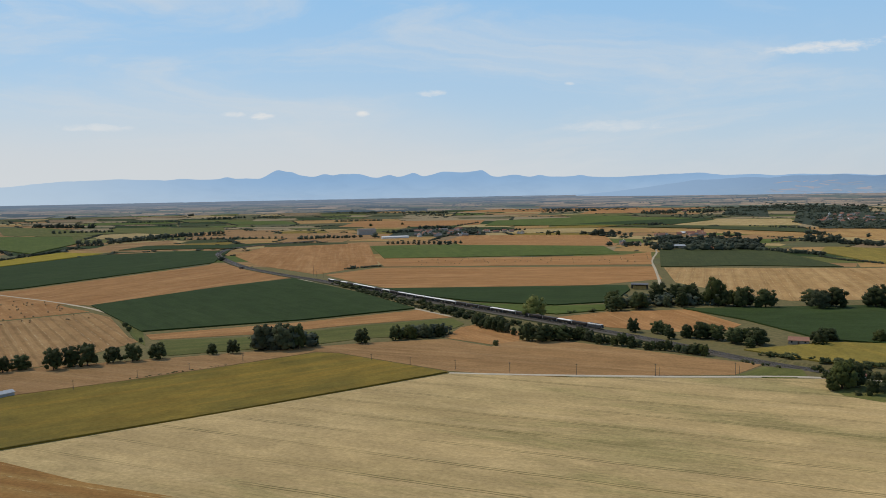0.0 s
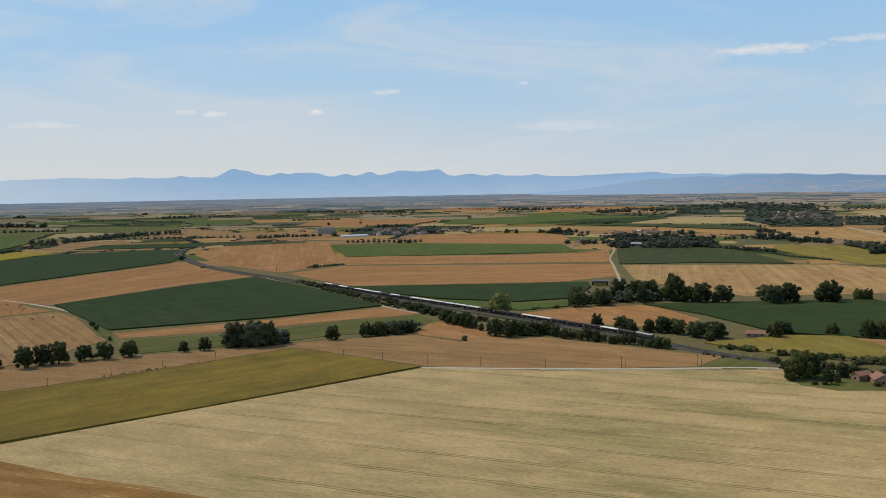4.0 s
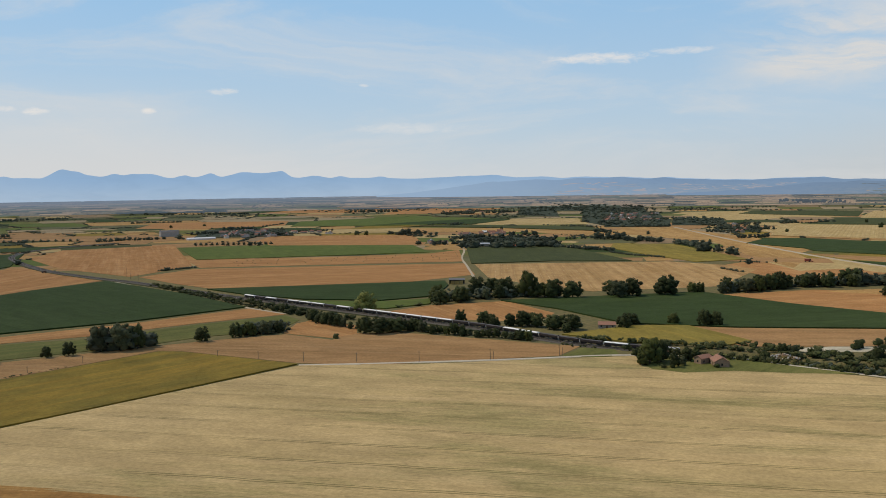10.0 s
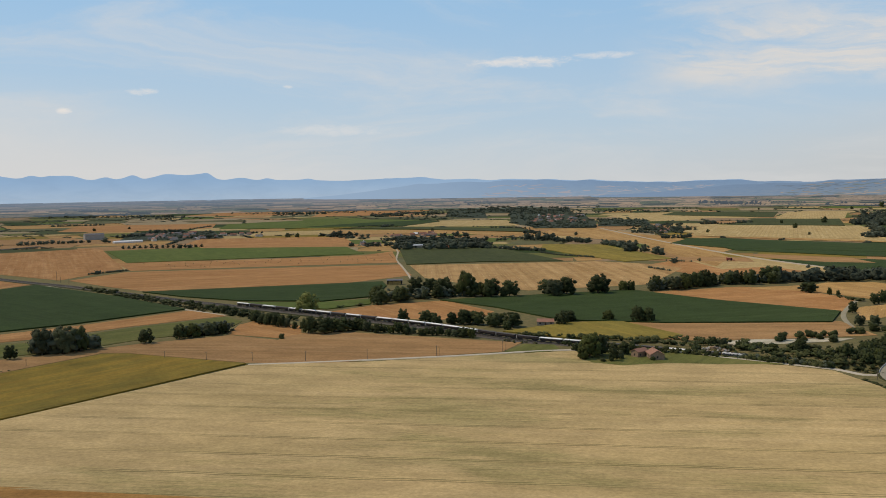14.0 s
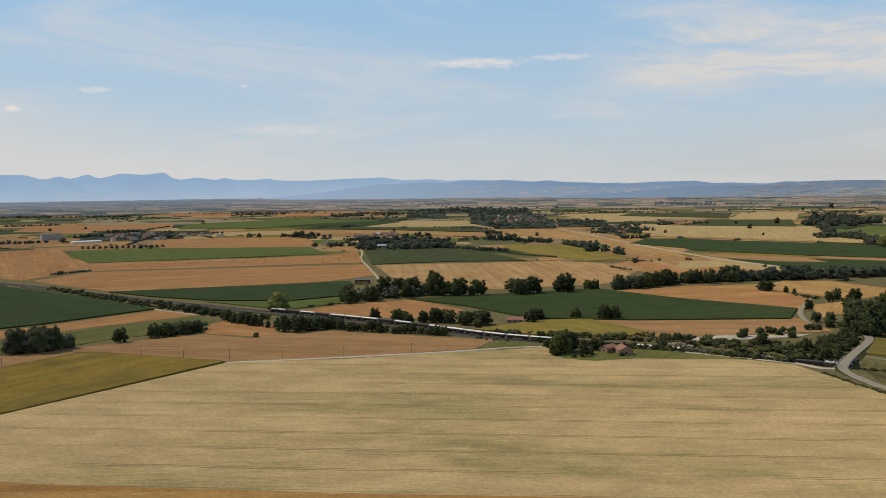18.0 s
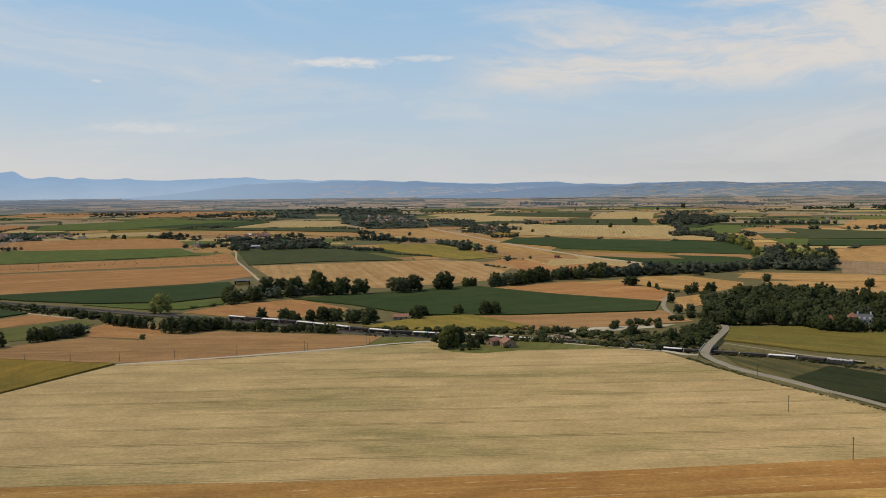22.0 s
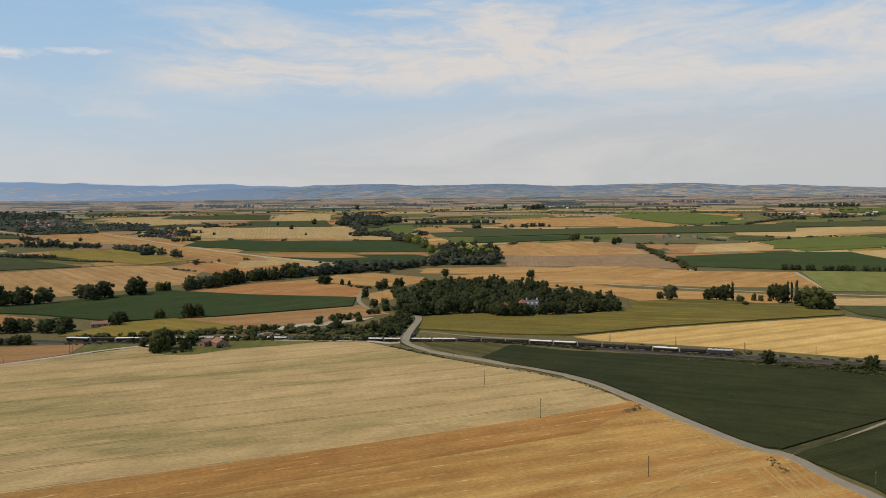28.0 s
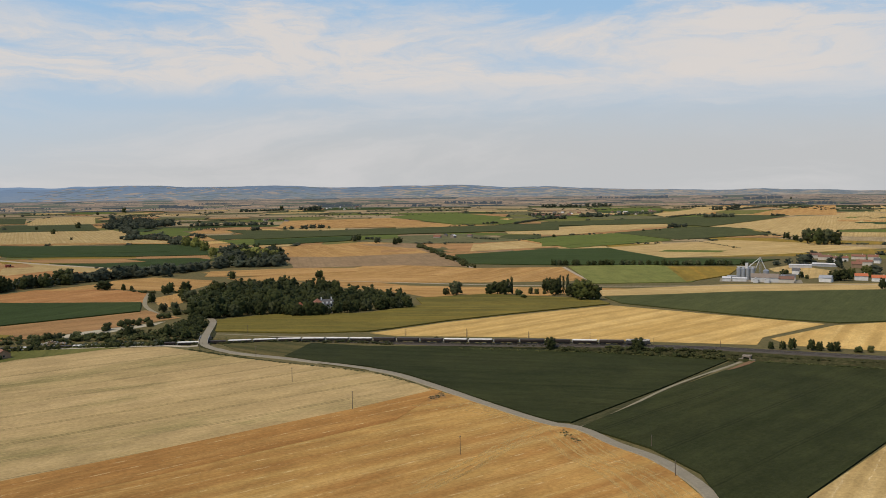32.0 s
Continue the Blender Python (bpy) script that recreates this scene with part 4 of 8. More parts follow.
def plant(kind, x, y, h, w):
    """One tree: crown and trunk under an empty at its foot."""
    if kind in ("tree", "bush") and math.hypot(x - CX, y - CY) > 1000:
        FAR_TREES.append((x, y, h * 1.1, w * 1.55))
        return None
    crown, trunk = MODELS[kind][plant_rng.randrange(len(MODELS[kind]))]
    foot = new("bush" if kind == "bush" else "tree")
    foot.matrix_basis = pose(x, y, land(x, y) - 0.1, 0, 0, plant_rng.uniform(0, 360)) @ Matrix.Diagonal((w, w, h, 1))
    foot.empty_display_size = 0.1
    for name, me in (("crown", crown), ("trunk", trunk)):
        ob = new(name, me)
        ob.parent = foot
    return tagged(foot, TREE_SAY[kind], "bush" if kind == "bush" else "tree", "trees of the plain")


def trees_at(kind, rows):
    for x, y, h, w in rows:
        plant(kind, x, y, h, w)


def spots_along(pts, step, off):
    for a, b in zip(pts, pts[1:]):
        n = max(1, round(math.dist(a, b) / step))
        for i in range(n):
            u = (i + plant_rng.random() * 0.8) / n
            yield a[0] + (b[0] - a[0]) * u + plant_rng.uniform(-off, off), a[1] + (b[1] - a[1]) * u + plant_rng.uniform(-off, off)


def tree_line(kind, pts, h, step, jit, wide, off):
    for x, y in spots_along(pts, step, off):
        hh = h * plant_rng.uniform(1 - jit, 1 + jit)
        plant(kind, x, y, hh, hh * wide * plant_rng.uniform(0.8, 1.2))


def massed(name, rows, materials):
    """One mesh of many crowns: rows of model, pose and material slot."""
    verts, ways, faces, slots, base = [], [], [], [], 0
    store = {}
    for model, m, slot in rows:
        if model.name not in store:
            n = len(model.vertices)
            co, way = np.zeros(3 * n), np.zeros(3 * len(model.loops))
            model.vertices.foreach_get("co", co)
            model.corner_normals.foreach_get("vector", way)
            per = np.zeros((n, 3))
            ring = np.zeros(len(model.loops), dtype=int)
            model.loops.foreach_get("vertex_index", ring)
            per[ring] = way.reshape(-1, 3)
            store[model.name] = (co.reshape(-1, 3), per, [list(p.vertices) for p in model.polygons])
        co, per, polys = store[model.name]
        mat = np.array(m)
        verts.append(co @ mat[:3, :3].T + mat[:3, 3])
        w = per @ np.linalg.inv(mat[:3, :3])
        ways.append(w / np.maximum(np.linalg.norm(w, axis=1, keepdims=True), 1e-6))
        faces += [[base + i for i in p] for p in polys]
        slots += [slot] * len(polys)
        base += len(co)
    me = bpy.data.meshes.new(name)
    if verts:
        me.from_pydata(np.concatenate(verts).tolist(), [], faces)
        for m in materials:
            me.materials.append(m)
        me.polygons.foreach_set("material_index", slots)
        me.shade_smooth()
        me.normals_split_custom_set_from_vertices(np.concatenate(ways).tolist())
    return me


def hedge(pts, h, step, jit, wide, off, lift=0.0):
    """A run of scrub too thick to tell its bushes apart."""
    rows = []
    for x, y in spots_along(pts, step, off):
        hh = h * plant_rng.uniform(1 - jit, 1 + jit)
        ww = hh * wide * plant_rng.uniform(0.8, 1.2)
        which = plant_rng.randrange(3)
        rows.append((MODELS["scrub"][which][0], pose(x, y, land(x, y) + lift - 0.08 * hh, 0, 0, plant_rng.uniform(0, 360)) @ Matrix.Diagonal((ww, ww, hh, 1)), which % 2))
    return tagged(new("hedge", massed("hedge", rows, [SCRUB, LEAF])), "thick run of dark green scrub and brambles", "hedge", kind="stuff")


CLEARINGS = [(473.5, 341.0, 9.0), (458.0, 357.0, 5.0)]      # round the houses in the wood: x, y, radius


def wood(kind, pts, h, step, jit, wide):
    xs, ys = [p[0] for p in pts], [p[1] for p in pts]
    y = min(ys)
    while y < max(ys):
        x = min(xs)
        while x < max(xs):
            a, b = x + plant_rng.uniform(-0.4, 0.4) * step, y + plant_rng.uniform(-0.4, 0.4) * step
            inside = False
            for (x0, y0), (x1, y1) in zip(pts, pts[1:] + pts[:1]):
                if (y0 > b) != (y1 > b) and a < (x1 - x0) * (b - y0) / (y1 - y0) + x0:
                    inside = not inside
            if inside and all(math.dist((a, b), c[:2]) > c[2] for c in CLEARINGS):
                hh = h * plant_rng.uniform(1 - jit, 1 + jit) * (1.0 if h < 10 else min(max(1.0 + (b - 400) / 240, 0.58), 1.08))
                if plant_rng.random() < 0.78:
                    WOOD_INSIDE.append((a, b, hh, hh * wide * 1.2))
                else:
                    plant(kind, a, b, hh, hh * wide * plant_rng.uniform(0.8, 1.2))
            x += step
        y += step


trees_at("tree", [(-247.6, 516.6, 9.8, 12.8), (-254.8, 509.0, 10.1, 10.6), (-228.2, 515.0, 14.2, 12.2), (-221.6, 522.9, 13.6, 14.1), (-212.6, 525.6, 15.4, 14.0), (-201.0, 535.2, 10.8, 12.4), (-190.0, 537.8, 11.9, 12.4), (-177.2, 544.1, 11.2, 12.7), (-146.8, 556.7, 7.6, 7.8), (-134.3, 559.5, 9.4, 8.9), (-117.5, 570.1, 18.4, 17.3), (-104.6, 568.9, 19.7, 17.9), (-95.0, 572.2, 17.6, 11.5), (-86.9, 584.1, 9.7, 8.0), (-55.7, 590.0, 10.9, 11.7), (-33.8, 601.5, 11.0, 10.4), (-24.4, 605.2, 10.7, 12.0), (-12.9, 608.9, 10.8, 12.1)])
trees_at("tree", [(-3.9, 612.8, 9.3, 9.5), (54.1, 590.8, 13.1, 11.7), (64.0, 585.4, 13.0, 18.2), (75.7, 588.7, 11.2, 17.6), (89.6, 594.2, 8.3, 13.4), (148.7, 588.5, 8.4, 9.4), (160.9, 591.9, 9.7, 10.2), (168.8, 586.5, 12.3, 12.1), (178.3, 581.1, 11.1, 13.2), (185.0, 567.4, 11.3, 14.8), (197.5, 562.0, 12.0, 16.6), (244.9, 568.2, 9.8, 16.1), (140.5, 730.5, 14.1, 18.4), (160.1, 735.1, 15.7, 18.6), (187.4, 780.8, 18.8, 19.9), (206.9, 798.8, 15.6, 15.3), (210.6, 766.0, 19.1, 22.1), (229.4, 755.9, 25.9, 21.5)])
trees_at("tree", [(246.6, 735.3, 19.6, 19.2), (264.4, 733.1, 17.2, 20.3), (302.3, 717.9, 17.7, 19.3), (318.2, 723.0, 19.0, 20.5), (360.6, 739.4, 18.2, 21.4)])
trees_at("lime", [(70.0, 698.8, 18.6, 20.0)])
trees_at("bush", [(32.7, 573.1, 5.4, 5.0), (-244.5, 679.1, 6.4, 5.4), (-233.8, 656.0, 7.0, 4.3), (-208.8, 609.0, 4.9, 3.2)])
trees_at("tree", [(193.9, 433.0, 16.2, 15.0), (202.4, 437.1, 14.2, 12.1), (217.8, 434.4, 8.6, 8.3), (196.4, 456.5, 5.1, 5.8), (226.9, 441.4, 6.0, 5.8), (188.0, 430.0, 9.5, 9.0)])
trees_at("far_tree", [(202.2, 419.5, 10.0, 8.4), (208.5, 423.0, 6.0, 6.2)])
trees_at("bush", [(196.0, 420.5, 3.2, 5.0), (224.0, 412.0, 3.6, 4.0)])
trees_at("tree", [(263.0, 427.7, 8.8, 9.3)])
trees_at("tree", [(275.7, 562.2, 9.0, 10.1), (292.9, 548.8, 12.8, 11.7), (300.5, 545.6, 11.5, 10.4), (235.0, 557.7, 10.3, 12.2), (308.4, 739.5, 15.0, 26.3), (349.7, 721.3, 18.8, 23.2), (382.8, 732.4, 11.1, 12.0), (390.1, 729.1, 11.1, 9.8)])
hedge([(-115.5, 975.3), (-91.6, 921.0), (-34.5, 809.5), (19.4, 717.5), (52.9, 653.4)], 4.3, 3.0, 0.6, 1.5, 6)
hedge([(-83.8, 899.1), (-28.5, 784.5), (18.6, 692.1)], 3.4, 3.6, 0.6, 1.6, 6)
tree_line("tree", [(-23.6, 787.8), (18.8, 698.3), (46.3, 648.6)], 6, 17, 0.3, 1.1, 5)
tree_line("tree", [(18.1, 674.2), (49.5, 612.3), (79.7, 590.6)], 8, 6, 0.3, 1, 4)
tree_line("tree", [(84.0, 594.8), (106.0, 570.5), (129.7, 547.9), (155.5, 522.9)], 7, 5, 0.35, 1.1, 3)
tree_line("tree", [(193.6, 548.9), (192.1, 578.4), (159.0, 598.3), (130.4, 622.7)], 9, 13, 0.3, 1.1, 4)
tree_line("tree", [(136.4, 744.0), (174.8, 749.9), (214.9, 756.0), (253.7, 739.0), (272.9, 730.5)], 13, 16, 0.25, 0.9, 6)
hedge([(98.4, 718.5), (147.6, 726.2)], 4, 8, 0.3, 1.3, 3)
tree_line("tree", [(414.6, 718.2), (482.2, 743.6), (570.2, 733.8), (651.4, 728.3), (686.3, 712.1)], 15, 11, 0.25, 1, 8)
tree_line("bush", [(320.8, 434.2), (356.9, 438.0), (367.3, 417.4)], 5, 9, 0.4, 1.1, 3)
wood("tree", [(407.4, 429.2), (407.0, 410.0), (436.0, 394.0), (453.0, 373.0), (449.0, 347.0), (461.0, 334.0), (492.0, 321.0), (527.0, 291.0), (576.3, 325.3), (587.0, 420.0), (592.7, 478.9), (523.8, 508.7)], 15, 12, 0.25, 0.9)
tree_line("tree", [(409.0, 409.0), (436.0, 394.0), (452.0, 374.0)], 12.5, 7, 0.2, 0.9, 2)
tree_line("tree", [(452.0, 372.0), (448.0, 347.0), (461.0, 334.0), (476.0, 328.0)], 11.4, 5, 0.25, 1.0, 2)
tree_line("tree", [(478.0, 327.0), (492.0, 321.0), (527.0, 291.0)], 9.5, 7, 0.25, 1.0, 2)
trees_at("tree", [(907.3, 25.9, 9.3, 10.4), (900.4, 8.5, 7.9, 6.5), (889.9, 2.1, 5.2, 5.1), (1098.8, 17.8, 14.1, 23.1), (1090.7, -11.4, 10.1, 10.7), (1035.9, -24.4, 18.6, 10.2), (881.5, -26.0, 12.3, 16.5), (884.8, -35.1, 13.6, 15.2), (906.0, -41.7, 13.2, 10.4), (924.1, -56.2, 14.8, 15.8), (974.5, -64.4, 12.0, 15.2), (813.7, -70.5, 12.1, 8.3), (1052.6, 47.8, 7.6, 10.4), (1074.3, 36.3, 9.2, 9.1), (1242.5, 16.1, 7.9, 13.7), (1271.2, -71.4, 7.1, 14.0)])
tree_line("tree", [(423.8, 471.2), (454.8, 460.2), (511.0, 526.7)], 10, 12, 0.3, 1.1, 2)
wood("tree", [(326.9, 375.2), (324.2, 350.8), (378.7, 385.7), (407.0, 418.8), (384.0, 413.1)], 5.5, 5, 0.35, 1.1)
hedge([(279.7, 421.6), (290.9, 406.9), (302.0, 390.8), (313.8, 376.7), (325.1, 363.2), (332.8, 354.8)], 4.2, 2.2, 0.35, 1.2, 2.2)
hedge([(296.3, 436.2), (307.8, 418.5), (320.6, 398.8), (334.0, 381.7), (345.2, 367.7)], 3.8, 2.6, 0.4, 1.3, 3.0)
hedge([(315.9, 398.2), (318.6, 378.1), (322.5, 349.2)], 4, 2.6, 0.4, 1.4, 5)
hedge([(330.4, 413.6), (335.3, 389.3), (345.7, 371.1)], 4.5, 3, 0.4, 1.4, 6)
hedge([(295.1, 327.4), (289.4, 298.9), (285.8, 273.1)], 1.3, 1.4, 0.4, 1.8, 1.2)
hedge([(-174.6, 484.3), (-148.1, 505.4), (-127.9, 522.1)], 0.8, 3.2, 0.5, 2, 0.8)
hedge([(285.8, 273.1), (282.6, 240.9), (282.1, 205.7), (278.1, 178.2), (265.1, 150.8)], 0.8, 1.2, 0.5, 2.0, 0.7)
trees_at("tree", [(521.9, 559.4, 10.3, 9.6), (536.9, 565.9, 11.6, 9.2), (545.7, 554.4, 12.2, 14.1), (467.7, 525.0, 10.1, 8.4), (530.2, 648.9, 11.2, 19.7), (534.6, 626.7, 7.6, 5.1), (533.6, 614.9, 6.3, 4.5), (696.5, 618.8, 6.5, 8.9), (716.4, 509.7, 9.9, 9.7), (666.1, 694.8, 16.7, 15.7), (707.1, 708.8, 12.5, 15.0), (732.8, 708.6, 9.9, 12.5)])
hedge([(529.2, 611.8), (524.8, 579.6), (542.2, 556.7)], 3.5, 4, 0.4, 1.4, 2)
trees_at("lime", [(940.6, 790.3, 15.7, 20.5), (927.0, 762.9, 18.8, 21.7), (923.1, 741.5, 18.5, 21.5), (910.2, 715.7, 16.5, 19.4)])
trees_at("tree", [(620.3, 291.9, 15.2, 15.0), (619.2, 302.1, 7.6, 8.0), (636.9, 263.8, 11.7, 12.6), (640.2, 258.1, 13.5, 14.9), (640.4, 249.5, 16.4, 14.5), (673.0, 219.4, 15.6, 12.8), (656.8, 205.8, 17.0, 14.5), (645.2, 186.3, 14.9, 15.6), (631.2, 172.9, 20.7, 24.0), (632.6, 163.4, 16.2, 18.8)])
trees_at("bush", [(638.8, 236.0, 8.7, 8.1), (622.0, 225.2, 6.2, 8.5), (656.4, 230.7, 9.5, 6.5), (655.5, 224.0, 8.2, 5.3), (659.3, 217.6, 5.3, 4.7)])
trees_at("tree", [(711.6, 507.6, 8.9, 8.7), (581.8, 331.3, 10.7, 6.0), (667.1, 595.0, 10.4, 8.9)])
trees_at("poplar", [(647.2, 246.3, 18.2, 4.8), (658.8, 202.4, 20.5, 5.4), (678.6, 201.4, 19.7, 6.0), (672.5, 203.5, 17.8, 5.4), (688.1, 204.4, 16.1, 4.2)])
tree_line("tree", [(404.6, 718.4), (487.1, 744.3), (557.0, 731.4), (644.0, 728.1)], 13, 14, 0.25, 1, 7)
tree_line("tree", [(628.6, 712.0), (772.2, 710.9), (838.3, 643.6)], 12, 16, 0.3, 1, 12)
wood("tree", [(811.0, 734.5), (801.4, 667.2), (839.5, 641.7), (1034.6, 795.1), (1048.5, 901.1)], 14, 17, 0.25, 0.9)
hedge([(1237.2, 651.2), (888.3, 395.1)], 9, 12, 0.3, 1.2, 3)
tree_line("far_tree", [(959.7, 314.7), (996.4, 209.4), (1031.0, 109.8), (1042.4, 77.0)], 8.0, 8.6, 0.12, 1.15, 0.8)
trees_at("tree", [(439.0, -6.6, 5.0, 4.2), (440.1, -13.4, 5.8, 4.8), (440.6, -18.7, 8.2, 5.9), (443.6, -29.5, 7.3, 5.8), (443.8, -34.1, 6.5, 5.4), (444.6, -40.0, 6.2, 5.2), (446.2, -43.6, 6.5, 5.6)])
trees_at("bush", [(446.7, -55.2, 5.2, 6.5), (449.8, -62.5, 6.0, 5.1)])
hedge([(408.4, 61.1), (411.0, 11.0)], 2.8, 5, 0.4, 1.6, 3)
trees_at("bush", [(-338.5, 1356.9, 8.8, 11.3)])
tree_line("bush", [(427.4, 448.0), (396.5, 444.1), (358.1, 443.1), (335.5, 444.0)], 6, 8, 0.4, 1.1, 3)
hedge([(189.3, 528.3), (194.0, 521.3), (201.3, 512.2), (208.8, 504.5), (217.0, 497.1), (226.0, 489.2), (234.3, 481.3), (242.8, 473.4), (251.8, 465.2), (260.8, 456.8), (269.6, 448.1), (277.8, 439.1), (285.3, 429.9), (292.1, 421.0), (298.4, 412.3), (304.8, 403.3), (311.5, 393.6), (318.0, 383.8), (324.2, 374.2)], 4.5, 3.2, 0.4, 1.4, 5)
hedge([(264.6, 469.7), (273.9, 460.8), (282.7, 451.6), (291.1, 441.9), (298.4, 432.6), (305.0, 423.6), (311.3, 414.8), (318.1, 405.2), (324.8, 395.3), (331.2, 385.5), (337.3, 376.2)], 5, 3.6, 0.4, 1.4, 7)
tree_line("tree", [(282.4, 442.9), (290.1, 433.6), (296.9, 424.5), (303.2, 415.8), (309.7, 406.7), (316.5, 397.0), (323.0, 387.1), (329.3, 377.5), (335.1, 368.6)], 8, 10, 0.35, 1.0, 6)
hedge([(273.0, 398.6), (281.1, 386.8), (287.5, 377.7), (293.9, 368.1), (301.5, 356.0)], 6.2, 2.0, 0.3, 0.9, 1.0)
hedge([(198.0, 475.6), (206.2, 468.3), (214.8, 460.2), (223.4, 452.1), (232.1, 444.2), (240.6, 436.3), (248.3, 428.7), (255.5, 420.8), (262.4, 412.5), (268.7, 404.1)], 5.4, 2.0, 0.3, 1.0, 0.9)
hedge([(168.4, 507.4), (176.1, 497.1), (185.1, 487.1)], 2.2, 5, 0.5, 1.5, 2)
hedge([(311.7, 339.0), (318.4, 329.3), (324.5, 320.6), (329.9, 312.6), (336.0, 302.9), (340.8, 294.6), (345.0, 285.7), (348.7, 276.3), (352.0, 266.6), (354.9, 256.7), (357.5, 246.5), (359.6, 236.8), (361.2, 227.8), (362.8, 217.8)], 2.2, 3.0, 0.4, 2.0, 1.5)
hedge([(393.2, 199.6), (394.5, 188.3), (395.9, 177.4), (397.7, 167.0), (400.0, 156.6), (402.7, 145.6), (405.4, 134.0), (407.8, 122.8), (409.9, 111.7), (412.1, 100.3), (414.1, 88.6), (415.9, 77.0), (417.3, 65.5), (418.5, 54.2), (419.5, 43.0), (420.4, 32.0), (421.4, 20.8), (422.4, 9.8), (423.2, -1.2), (424.1, -12.3), (425.0, -23.8), (425.8, -34.4), (426.6, -45.2)], 2.6, 6, 0.4, 1.6, 3)
hedge([(368.4, 178.8), (370.2, 166.8), (372.5, 155.5), (375.1, 144.7), (377.7, 134.0), (380.2, 122.8), (382.3, 112.2), (384.5, 101.2), (386.5, 90.1), (388.3, 79.1), (389.8, 68.2), (391.1, 57.3), (392.1, 46.3), (393.1, 35.2), (394.0, 24.0), (395.0, 13.1), (395.9, 2.2), (396.7, -8.8), (397.6, -20.1), (398.4, -31.1), (399.3, -41.8), (400.1, -52.7), (400.9, -63.7), (401.7, -75.0), (402.3, -85.8), (402.9, -95.6), (403.5, -105.3), (404.0, -115.5), (404.5, -127.0)], 0.8, 1.7, 0.5, 2.4, 0.9, 2.6)
hedge([(363.8, 171.8), (365.9, 159.9), (368.4, 148.8), (371.1, 138.1), (373.6, 127.4), (375.9, 116.5), (378.0, 105.7), (380.1, 94.7), (382.0, 83.7), (383.6, 72.9), (385.0, 62.2), (386.1, 51.3), (387.1, 40.3), (388.1, 29.1), (389.0, 18.1), (390.0, 7.2), (390.8, -3.7), (391.7, -14.8), (392.5, -26.3), (393.4, -36.9), (394.2, -47.6), (395.0, -58.6), (395.8, -69.7), (396.5, -81.0), (397.1, -91.1), (397.7, -100.7), (398.3, -110.5), (398.8, -121.3)], 1.5, 1.7, 0.5, 2.2, 1.2, 0.0)
hedge([(379.5, 112.0), (383.5, 90.0), (386.0, 68.0), (388.5, 45.0), (390.0, 25.0), (391.0, 10.0)], 3.4, 2.6, 0.4, 1.5, 1.6)
hedge([(391.5, -12.0), (395.0, -45.0), (397.5, -85.0), (399.5, -125.0)], 1.7, 2.2, 0.5, 2.0, 1.5)
hedge([(390.5, 82.0), (392.0, 66.0), (393.3, 52.0)], 2.3, 1.6, 0.4, 1.5, 0.9, 2.4)
hedge([(393.3, 52.0), (395.2, 32.0), (396.6, 16.0)], 2.3, 1.6, 0.4, 1.5, 0.9, 3.1)
hedge([(391.1, 35.0), (392.0, 23.9), (393.0, 12.9)], 2.4, 3.0, 0.45, 1.4, 1.0, 1.8)
trees_at("tree", [(383.0, 117.0, 9.2, 8.6), (394.0, 65.0, 10.5, 10.5), (392.0, 52.5, 5.5, 7.0)])


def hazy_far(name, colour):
    """A far plot of the backdrop: blue haze is painted into its emission, more so further off and in the west."""
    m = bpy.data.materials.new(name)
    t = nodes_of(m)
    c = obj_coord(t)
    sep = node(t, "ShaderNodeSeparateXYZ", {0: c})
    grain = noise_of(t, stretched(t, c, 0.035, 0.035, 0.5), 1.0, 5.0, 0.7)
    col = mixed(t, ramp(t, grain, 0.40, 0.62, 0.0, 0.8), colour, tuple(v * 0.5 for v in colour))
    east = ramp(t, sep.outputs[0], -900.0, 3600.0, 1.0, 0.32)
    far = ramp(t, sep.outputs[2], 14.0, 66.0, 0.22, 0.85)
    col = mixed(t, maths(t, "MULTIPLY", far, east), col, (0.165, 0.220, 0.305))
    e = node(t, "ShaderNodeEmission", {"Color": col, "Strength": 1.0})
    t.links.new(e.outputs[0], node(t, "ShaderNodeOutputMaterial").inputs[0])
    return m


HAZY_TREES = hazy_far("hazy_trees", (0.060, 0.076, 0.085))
CLUMPS = [leafy("clump", crown_bm(300 + k, 7, 0.06, 8, "round", 1), LEAF) for k in range(6)]
MASSES = [leafy("mass", crown_bm(340 + k, 4, 0.09, 5, "round", 1), LEAF) for k in range(5)]
LUMPS = [leafy("lump", crown_bm(400 + k, 2, 0.15, 4, "low", 1), LEAF) for k in range(5)]
TUFTS = [leafy("tuft", crown_bm(420 + k, 1, 0.15, 0, "low", 1), LEAF) for k in range(4)]
belt_rng = random.Random(9)


def grove(name, rows, label, material, category="trees", models=CLUMPS):
    """Trees too far off or too dense to tell apart, in one mesh: rows of x, y, height, width."""
    return tagged(new(name, massed(name, [(models[belt_rng.randrange(len(models))], pose(x, y, land(x, y) - 0.08 * h, 0, 0, belt_rng.uniform(0, 360)) @ Matrix.Diagonal((w, w, h, 1)), 0) for x, y, h, w in rows], [material])), label, category, kind="stuff")


